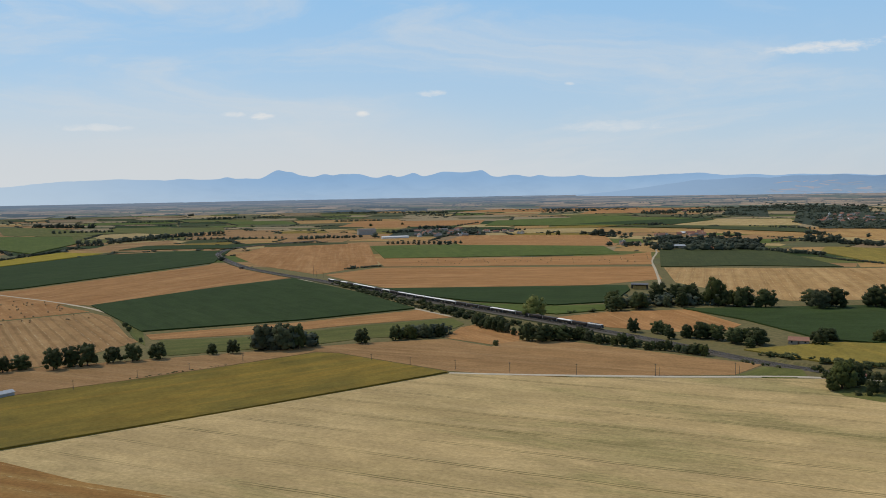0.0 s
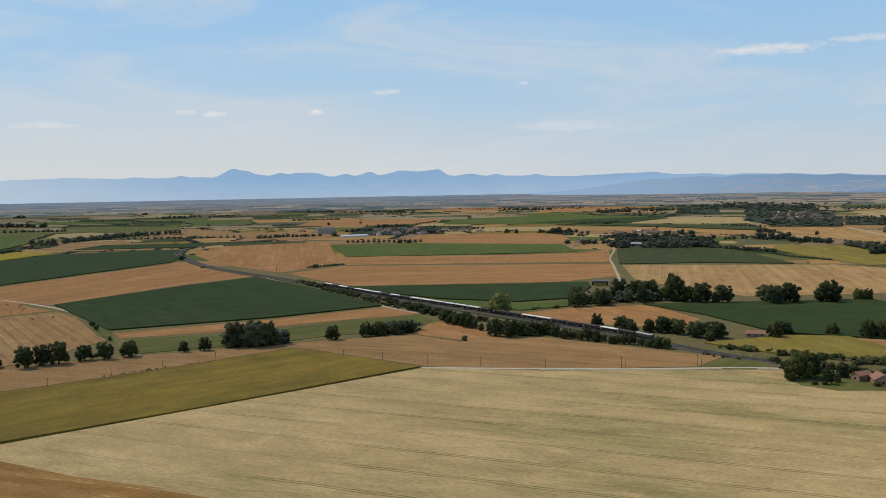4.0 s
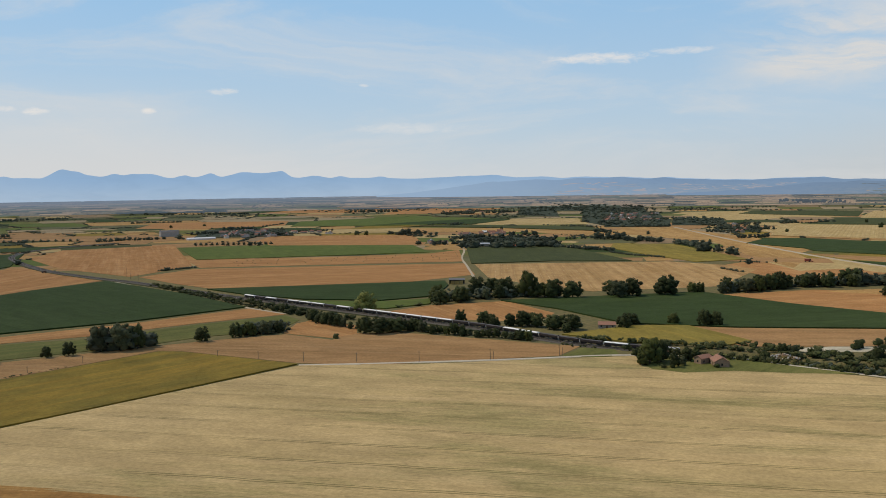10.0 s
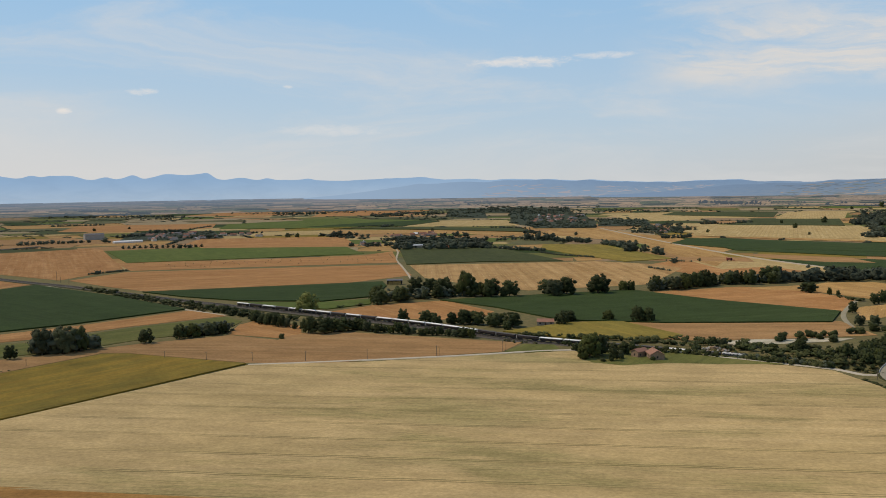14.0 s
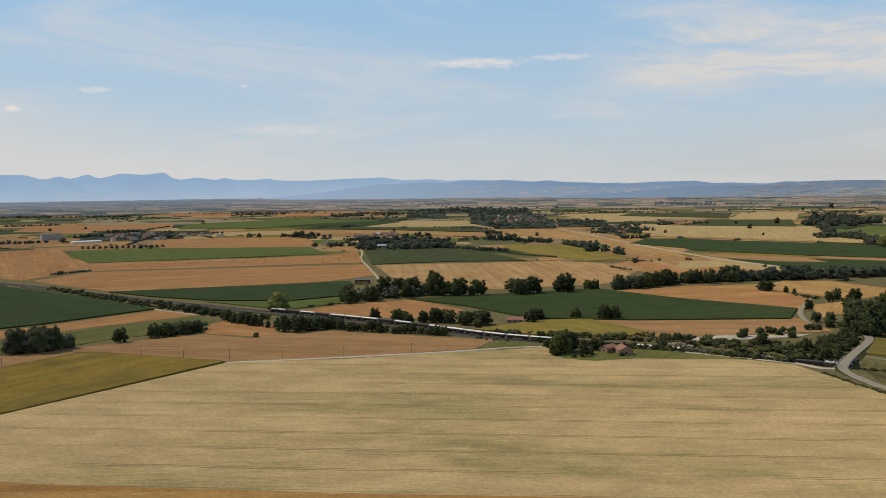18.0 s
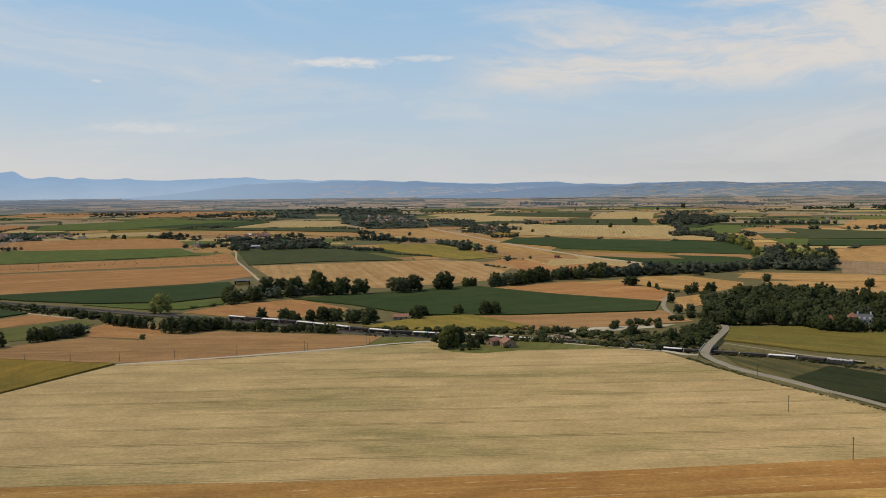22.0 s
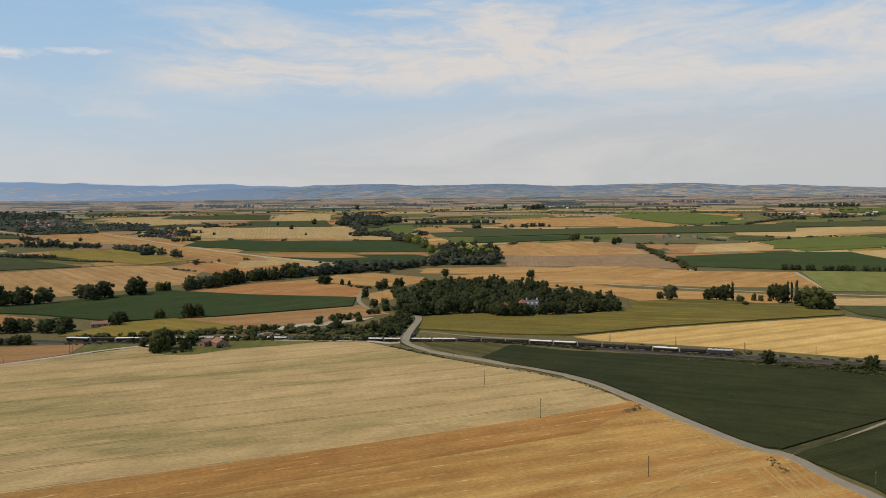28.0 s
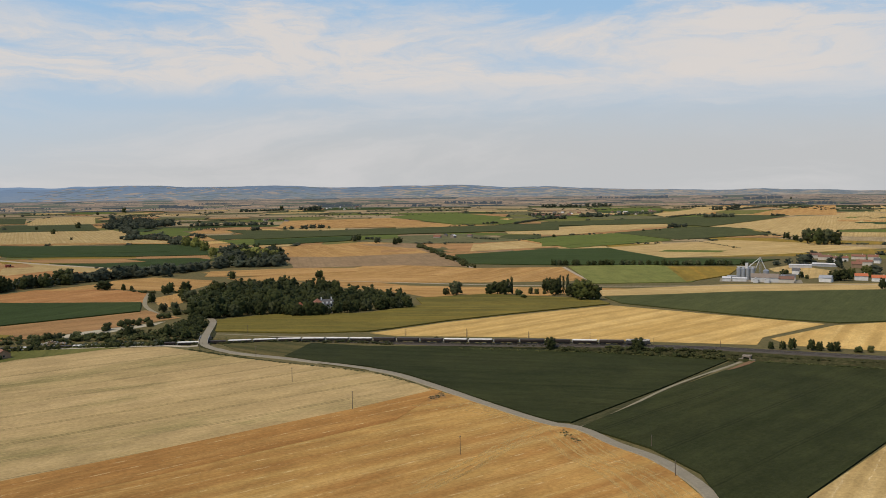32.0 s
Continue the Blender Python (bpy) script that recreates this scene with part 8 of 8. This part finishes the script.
village([(1789, 1637), (1877, 1536), (1996, 1633), (1904, 1741)], 6, "farmhouse hidden in trees", 0.2, 0.90)
village([(1253, 1296), (1265, 1253), (1385, 1369), (1358, 1398)], 4, "pale farmhouse at the wood's edge", 0.2, 0.90)
village([(2565, 900), (2678, 784), (3085, 907), (2961, 1042)], 13, "far village house with a red roof", 0.2, 0.89)
village([(2734, 726), (2983, 628), (3318, 704), (3098, 827)], 18, "far village house with pale walls", 0.3, 0.88)
village([(2967, 1995), (3061, 1861), (3322, 2017), (3221, 2162)], 8, "far white house among trees", 0.5, 0.79)
village([(1479, 737), (1540, 677), (1619, 718), (1575, 785)], 5, "white farm building with a red roof", 0.4, 0.90)
village([(2728, 994), (2835, 931), (3020, 993), (2955, 1074)], 5, "far farm building among trees", 0.5, 0.88)
village([(2665, 391), (2669, 367), (2837, 393), (2833, 418)], 2, "white house in a grove", 0, 0.89)
house(-182.9, 2121.2, 18, 42, 14, 12, 3, CONCRETE, SLATE, "big grey farm store beside the village", False, "hall", False)
house(-106.0, 1949.4, 20, 60, 10, 3, 2, SHEET_WHITE, SHEET_WHITE, "long white greenhouse tunnel beside the village", False, "greenhouse", False)
house(389.9, 1478.9, -14, 19, 11, 4.2, 2.0, STONE, SHEET_GREY, "grey farm shed at the hamlet", False, "hall", False)
house(430.6, 1425.8, -20, 12, 8, 3, 2.2, RENDER_PALE, TILE_BRIGHT, "house with a bright red roof at the hamlet", False)


# ---- the far plain ----
far_rng = random.Random(77)
FAR_KINDS = ["stubble", "stubble_hot", "stubble_pale", "straw", "maize", "olive", "green", "meadow", "sunflower", "ploughed", "hazed_tan", "pasture", "thicket"]
FAR_ODDS = [26, 20, 22, 5, 11, 16, 12, 13, 5, 5, 10, 6, 0]
FAR_ODDS_OUT = [5, 2, 9, 0, 6, 14, 6, 8, 0, 5, 28, 22, 0]
HAZE_FROM = 4600.0                    # beyond this the plain is a glowing backdrop with blue haze in its colours
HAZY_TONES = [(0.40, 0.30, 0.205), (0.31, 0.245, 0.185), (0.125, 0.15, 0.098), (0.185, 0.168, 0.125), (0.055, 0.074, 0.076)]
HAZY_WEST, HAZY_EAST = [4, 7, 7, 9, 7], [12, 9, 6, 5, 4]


def far_cells():
    """The plain in plots: headings and distances are halved until the plots have a farm's size."""
    todo = [(-40.0, 100.0, math.log(1260.0), math.log(16000.0))]
    while todo:
        a0, a1, u0, u1 = todo.pop()
        wide, deep = radians(a1 - a0), u1 - u0
        far = min(1.0, max(0.0, (u0 - 7.9) / 0.7))
        if wide < far_rng.uniform(0.05, 0.16) * (1 - 0.55 * far) and deep < far_rng.uniform(0.07, 0.17) * (1 - 0.35 * far):
            yield a0, a1, u0, u1
        elif wide * (1.1 + far) > deep:
            m = a0 + (a1 - a0) * far_rng.uniform(0.35, 0.65)
            todo += [(a0, m, u0, u1), (m, a1, u0, u1)]
        else:
            m = u0 + (u1 - u0) * far_rng.uniform(0.35, 0.65)
            todo += [(a0, a1, u0, m), (a0, a1, m, u1)]


def far_place(a, u):
    d = math.exp(u)
    return squeeze(CX + d * math.sin(radians(a)), CY + d * math.cos(radians(a)))


HEDGE_ROWS = []


def far_fields():
    near, out = ([], [], []), ([], [], [])
    for a0, a1, u0, u1 in far_cells():
        hazy_one = u0 > math.log(HAZE_FROM)
        verts, faces, slots = out if hazy_one else near
        if hazy_one:
            k = far_rng.choices(range(5), HAZY_WEST if a0 < far_rng.uniform(-4, 16) else HAZY_EAST)[0]
        else:
            k = far_rng.choices(range(len(FAR_KINDS)), FAR_ODDS if u1 < math.log(2900) else FAR_ODDS_OUT)[0]
        skew, lean = far_rng.uniform(-0.35, 0.35) * (u1 - u0), far_rng.uniform(-0.4, 0.4) * (a1 - a0)
        gap_a, gap_u = 0.012 * (a1 - a0), 0.03 * (u1 - u0)
        lift = far_rng.uniform(0.0, 0.15)
        base, n, m = len(verts), 5, 4
        for i in range(n):
            for j in range(m):
                fa, fu = i / (n - 1), j / (m - 1)
                x, y = far_place(a0 + gap_a + (a1 - a0 - 2 * gap_a) * fa + lean * (fu - 0.5), u0 + gap_u + (u1 - u0 - 2 * gap_u) * fu + skew * (fa - 0.5))
                verts.append((x, y, land(x, y) + 0.05 + lift + (2.0 if hazy_one else 0.9 if math.hypot(x - CX, y - CY) > R0 else 0.0)))
        for i in range(n - 1):
            for j in range(m - 1):
                p = base + i * m + j
                faces.append((p, p + m, p + m + 1, p + 1))
                slots.append(k)
        dark = math.exp(u0) / 5000.0
        for edge in ("near", "far", "side"):
            if far_rng.random() < 0.26 + 0.25 * min(dark, 1.0):
                if edge == "side":
                    line = [(a0 + lean * (f - 0.5), u0 + (u1 - u0) * f) for f in (0, 0.5, 1)]
                else:
                    u = u0 if edge == "near" else u1
                    lo, hi = sorted((far_rng.random(), far_rng.random()))
                    line = [(a0 + (a1 - a0) * f, u + skew * (f - 0.5)) for f in (lo, (lo + hi) / 2, hi)]
                HEDGE_ROWS.append(line)
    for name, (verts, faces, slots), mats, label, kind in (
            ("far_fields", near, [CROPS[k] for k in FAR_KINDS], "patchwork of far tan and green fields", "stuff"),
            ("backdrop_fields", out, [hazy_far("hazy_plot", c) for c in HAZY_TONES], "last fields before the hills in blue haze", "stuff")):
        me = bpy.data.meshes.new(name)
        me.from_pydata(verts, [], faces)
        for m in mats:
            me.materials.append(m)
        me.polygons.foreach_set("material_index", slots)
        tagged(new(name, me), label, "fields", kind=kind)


far_fields()


rows, hazy_rows = [], []
for line in HEDGE_ROWS:
    (a0, u0), _, (a1, u1) = line
    p, q = far_place(a0, u0), far_place(a1, u1)
    d = math.exp(u0)
    if d < 1500:
        continue
    small = max(0.32, math.hypot(p[0] - CX, p[1] - CY) / d)
    step = far_rng.choice((6, 7, 9, 24)) * (1 + d / 6000)
    for i in range(int(math.dist(p, q) / step) + 1):
        f = (i + far_rng.uniform(-0.4, 0.4)) * step / max(math.dist(p, q), 1)
        h = far_rng.uniform(3.5, 8.5) * small * (1.5 if d > HAZE_FROM else 1.0)
        x, y = p[0] + (q[0] - p[0]) * f, p[1] + (q[1] - p[1]) * f
        if not on_field(x, y):
            (hazy_rows if d > HAZE_FROM else rows).append((x, y, h * 0.8, h * far_rng.uniform(1.6, 3.0)))
for _ in range(170):
    a, u = far_rng.uniform(-35, 95), far_rng.uniform(math.log(3600), math.log(12000))
    d = math.exp(u)
    small = max(0.32, math.hypot(far_place(a, u)[0] - CX, far_place(a, u)[1] - CY) / d)
    for _ in range(far_rng.randrange(10, 34)):
        x, y = far_place(a + far_rng.gauss(0, 75 / d * 57), u + far_rng.gauss(0, 0.022))
        h = far_rng.uniform(7, 14) * small
        (hazy_rows if d > HAZE_FROM else rows).append((x, y, h, h * far_rng.uniform(1.2, 2.2)))
grove("far_hedgerows", rows, "dark hedgerows and copses of the far plain", LEAF_HAZED, "trees", LUMPS)
grove("backdrop_hedgerows", hazy_rows, "hedgerows at the plain's end with blue haze painted in", HAZY_TREES, "trees", TUFTS)
grove("far_trees", FAR_TREES, "dark rows of trees in the middle of the plain", LEAF_HAZED)
grove("woodland_inside", WOOD_INSIDE, "close crowns inside the dark wood", LEAF)


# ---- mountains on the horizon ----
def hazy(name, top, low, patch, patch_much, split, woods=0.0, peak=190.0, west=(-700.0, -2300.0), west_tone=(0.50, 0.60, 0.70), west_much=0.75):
    """Land so far off that it is a backdrop: haze is painted into its colour, and it glows. Towards the west it passes
    into another tone.
    """
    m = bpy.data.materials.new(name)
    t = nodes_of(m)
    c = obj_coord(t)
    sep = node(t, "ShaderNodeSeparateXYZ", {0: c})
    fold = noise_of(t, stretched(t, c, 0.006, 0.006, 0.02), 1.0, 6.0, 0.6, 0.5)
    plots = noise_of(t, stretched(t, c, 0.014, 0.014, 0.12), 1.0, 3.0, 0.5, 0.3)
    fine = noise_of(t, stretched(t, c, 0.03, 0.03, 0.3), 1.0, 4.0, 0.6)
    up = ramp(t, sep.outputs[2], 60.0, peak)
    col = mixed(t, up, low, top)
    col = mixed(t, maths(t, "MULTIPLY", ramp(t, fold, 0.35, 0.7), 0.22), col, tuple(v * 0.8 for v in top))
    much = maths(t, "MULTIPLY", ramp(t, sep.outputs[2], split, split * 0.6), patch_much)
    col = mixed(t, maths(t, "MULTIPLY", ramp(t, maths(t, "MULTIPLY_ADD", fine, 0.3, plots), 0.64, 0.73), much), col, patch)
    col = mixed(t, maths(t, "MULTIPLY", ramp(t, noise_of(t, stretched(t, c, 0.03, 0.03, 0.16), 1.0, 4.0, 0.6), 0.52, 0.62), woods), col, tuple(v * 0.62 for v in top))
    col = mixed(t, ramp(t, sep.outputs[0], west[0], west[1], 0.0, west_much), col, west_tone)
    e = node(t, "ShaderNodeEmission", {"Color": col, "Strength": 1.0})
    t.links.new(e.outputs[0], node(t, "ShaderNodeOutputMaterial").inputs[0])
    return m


# heading, height in degrees over the base, half width
SUMMITS_WEST = [(-30.8, 0.74, 2.5), (-28.8, 0.09, 0.6), (-27.6, 0.19, 0.9), (-26.2, 0.07, 0.6), (-22, 1.34, 7), (-19.4, 0.11, 1.5), (-17.6, 0.03, 0.6), (-15.8, 0.10, 0.6), (-14.4, 0.55, 4), (-13.2, 0.14, 0.4), (-11.8, 0.07, 0.9), (-10.6, 0.13, 0.4), (-10, 0.52, 0.6), (-9.2, 0.27, 0.4),
    (-8.6, 0.08, 0.4), (-7.2, 0.14, 0.4), (-6.6, 1.44, 7), (-6.2, 0.10, 0.4), (-5.4, 0.17, 0.6), (-4.8, 0.07, 0.4), (-3.4, 0.10, 0.4), (-3, 0.18, 0.4), (-2.2, 0.12, 0.4), (-1.6, 0.30, 0.4), (0.2, 0.08, 0.6), (1, 0.65, 2.5), (2.2, 0.12, 0.4), (2.8, 0.31, 0.4), (4.8, 0.17, 0.9)]
SUMMITS_MIDDLE = [(6.4, 0.13, 0.4), (7.4, 1.19, 7), (9, 0.10, 0.4), (15.4, 0.71, 4), (16.2, 0.07, 0.6), (19.4, 0.15, 0.9),
    (21.6, 0.09, 0.9), (23.8, 1.05, 7), (27, 0.13, 0.6), (29, 0.18, 1.5), (31, 0.10, 0.9), (34.4, 0.66, 4)]
SUMMITS_NORTH = [(36, 0.06, 0.9), (38.6, 0.11, 1.5), (41.4, 0.06, 0.6), (44.4, 0.81, 7), (53.4, 0.47, 4), (62.6, 0.66, 7),
    (66, 0.10, 1.5), (70.8, 0.22, 2.5), (74, 0.06, 1.5), (76.8, 0.26, 7), (83.6, 0.08, 1.5), (86.6, 0.14, 4)]
BASE_EL = -0.418


def skyline(a):
    return BASE_EL + sum(h * math.exp(-((a - c) / w) ** 2) for c, h, w in SUMMITS_WEST + SUMMITS_MIDDLE + SUMMITS_NORTH)


FOOT = 53.0


def slope_point(a, k, a0, a1, share, dist, rough, eye, nearer=0.0):
    """A point of a range's near slope: k runs from its foot, 0, to its crest, 1."""
    fade = max(0.0, min(1.0, (a - a0) / 12.0, (a1 - a) / 8.0))
    crest = share(a) + rough * (noise.noise(Vector((a * 0.9, dist * 0.01, 0))) + 0.5 * noise.noise(Vector((a * 2.7, 3, 0))))
    r = dist - 62.0 * (1 - k)
    top = H0 + dist * math.tan(radians(crest))
    z = FOOT + (top - FOOT) * k * fade
    return eye[0] + (r - nearer) * math.sin(radians(a)), eye[1] + (r - nearer) * math.cos(radians(a)), z


def ridge(name, a0, a1, share, dist, material, label, rough=0.04, eye=(-24.0, -20.0)):
    """A range of hills: from its foot on the plain up to the crest, and down behind."""
    verts, faces = [], []
    n, steps = int((a1 - a0) * 6), (0.0, 0.25, 0.5, 0.75, 1.0)
    for i in range(n + 1):
        a = a0 + (a1 - a0) * i / n
        for k in steps:
            verts.append(slope_point(a, k, a0, a1, share, dist, rough, eye))
        x, y, z = verts[-1]
        verts.append((x + 25 * math.sin(radians(a)), y + 25 * math.cos(radians(a)), 0.4 * FOOT + 0.6 * z))
    m = len(steps) + 1
    for i in range(n):
        for j in range(m - 1):
            p = i * m + j
            faces.append((p, p + 1, p + m + 1, p + m))
    me = bpy.data.meshes.new(name)
    me.from_pydata(verts, [], faces)
    me.materials.append(material)
    me.shade_smooth()
    return tagged(new(name, me), label, "mountains", kind="structure")


def hill_plots(a0, a1, top, share_of, tones, odds, span, share, dist, rough, eye):
    """Fields and woods on a far slope, plot beside plot; share_of is the part of the slope that they cover."""
    rng = random.Random(int(a0) + 40)
    verts, faces, slots = [], [], []
    k = 0.0
    while k < top:
        deep = rng.uniform(0.035, 0.085)
        a = a0 + rng.uniform(0, 2)
        while a < a1:
            wide = rng.uniform(0.2, 1.3)
            if rng.random() < share_of * (1.15 - 0.6 * k):
                base, n = len(verts), 8
                tilt, phase = rng.uniform(-0.12, 0.12), rng.uniform(0, 50)
                for i in range(n + 1):
                    f = i / n
                    thick = deep * min(1.0, 4 * f, 4 * (1 - f)) * (0.8 + 0.5 * noise.noise(Vector((phase + 5 * f, 0, 0))))
                    mid = k + deep / 2 + tilt * (f - 0.5) + 0.03 * noise.noise(Vector((phase + 2 * f, 7, 0)))
                    for q in (mid - thick / 2, mid + thick / 2):
                        verts.append(slope_point(a + wide * f, min(max(q, 0.0), 0.97), *span, share, dist, rough, eye, 5.0))
                which = rng.choices(range(len(tones)), odds)[0]
                for i in range(n):
                    p = base + 2 * i
                    faces.append((p, p + 2, p + 3, p + 1))
                    slots.append(which)
            a += wide * rng.uniform(0.85, 1.15)
        k += deep * 0.8
    me = bpy.data.meshes.new("backdrop_hill_fields")
    me.from_pydata(verts, [], faces)
    for tone in tones:
        me.materials.append(tone)
    me.polygons.foreach_set("material_index", slots)
    tagged(new("backdrop_hill_fields", me), "tan fields and dark woods on the far hills", "fields", kind="structure")


# hill plots take no light: they emit a colour with haze mixed in
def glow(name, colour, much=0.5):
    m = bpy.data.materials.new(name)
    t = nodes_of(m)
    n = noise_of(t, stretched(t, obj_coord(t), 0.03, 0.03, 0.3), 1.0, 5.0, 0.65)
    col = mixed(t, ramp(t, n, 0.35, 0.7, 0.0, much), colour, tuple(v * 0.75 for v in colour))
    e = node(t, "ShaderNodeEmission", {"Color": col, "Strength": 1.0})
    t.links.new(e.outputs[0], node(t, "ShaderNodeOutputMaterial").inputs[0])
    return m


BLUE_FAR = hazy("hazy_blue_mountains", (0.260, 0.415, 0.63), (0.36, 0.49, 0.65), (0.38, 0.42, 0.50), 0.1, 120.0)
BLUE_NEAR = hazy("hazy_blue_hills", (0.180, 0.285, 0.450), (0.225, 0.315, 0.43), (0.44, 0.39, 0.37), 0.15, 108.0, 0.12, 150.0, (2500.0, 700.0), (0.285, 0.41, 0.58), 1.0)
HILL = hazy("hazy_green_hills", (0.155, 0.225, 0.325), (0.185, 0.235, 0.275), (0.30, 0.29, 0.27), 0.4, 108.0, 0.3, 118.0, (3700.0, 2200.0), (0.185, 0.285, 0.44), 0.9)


def crest_near(a):
    return skyline(a) - 0.03 - 0.55 * max(0.0, min(1.0, (24 - a) / 18))


def crest_low(a):
    return skyline(a) - 0.02 - 0.45 * max(0.0, min(1.0, (46 - a) / 26))


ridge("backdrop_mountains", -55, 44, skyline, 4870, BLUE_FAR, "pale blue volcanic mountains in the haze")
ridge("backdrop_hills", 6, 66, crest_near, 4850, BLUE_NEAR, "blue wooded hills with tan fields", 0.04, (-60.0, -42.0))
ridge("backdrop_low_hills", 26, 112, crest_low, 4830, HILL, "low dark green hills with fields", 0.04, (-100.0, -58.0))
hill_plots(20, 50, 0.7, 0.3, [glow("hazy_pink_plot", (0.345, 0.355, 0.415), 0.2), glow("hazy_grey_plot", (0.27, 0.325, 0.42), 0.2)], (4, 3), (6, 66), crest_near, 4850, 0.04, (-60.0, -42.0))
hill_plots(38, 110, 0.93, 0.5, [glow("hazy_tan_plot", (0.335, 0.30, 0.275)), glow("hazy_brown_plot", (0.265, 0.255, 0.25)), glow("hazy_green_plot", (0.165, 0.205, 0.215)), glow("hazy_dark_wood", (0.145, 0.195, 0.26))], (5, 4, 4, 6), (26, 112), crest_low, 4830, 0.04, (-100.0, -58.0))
hill_plots(60, 110, 0.95, 0.7, [glow("hazy_warm_tan_plot", (0.375, 0.34, 0.30)), glow("hazy_warm_olive_plot", (0.21, 0.24, 0.22)), glow("hazy_warm_pale_plot", (0.345, 0.31, 0.265)), glow("hazy_dull_wood", (0.15, 0.195, 0.24))], (6, 4, 5, 4), (26, 112), crest_low, 4830, 0.04, (-104.0, -60.0))


def far_haze():
    """The last strip of the plain before the mountains, with blue haze painted into its emission."""
    verts, faces = [], []
    n, rings = 150, [3900, 4000, 4120, 4280, 4360, 4450, 4540, 4620, 4700, 4780, 4820]
    for r in rings:
        for i in range(n + 1):
            a = radians(-45 + 150 * i / n)
            x, y = CX + r * math.sin(a), CY + r * math.cos(a)
            verts.append((x, y, land(x, y) + 1.0))
    for k in range(len(rings) - 1):
        for i in range(n):
            p = k * (n + 1) + i
            faces.append((p, p + n + 1, p + n + 2, p + 1))
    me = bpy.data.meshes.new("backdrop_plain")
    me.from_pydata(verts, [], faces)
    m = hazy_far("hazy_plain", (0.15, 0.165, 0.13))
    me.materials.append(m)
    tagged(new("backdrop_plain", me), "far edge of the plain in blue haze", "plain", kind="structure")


far_haze()


# ---- movement ----
PACE_AT, PACE = (0, 6, 14, 22, 24, 26, 28, 30, 32), (2.5, 2.5, -2.0, -6.0, -2.6, 1.0, 2.8, 2.3, 1.8)      # metres gained or lost on a steady run


def motions():
    """The train runs along the line; each vehicle follows its own length of track."""
    lengths = [15.2] + [16.6] * (len(TRAIN) - 1)
    behind = 0.0
    for thing, length in zip(TRAIN, lengths):
        rows = []
        for t in range(0, 33, 2):
            s = 1417.8 + 20.46 * t + float(np.interp(t, PACE_AT, PACE)) - behind - length / 2
            a, b = on_rail(s - 5.0), on_rail(s + 5.0)
            mid = (a + b) / 2
            rows.append((t, pose(mid.x, mid.y, mid.z, 0, -math.degrees(math.atan2(b.z - a.z, 10.0)), math.degrees(math.atan2(b.y - a.y, b.x - a.x)))))
        walk(thing, rows)
        behind += length


motions()
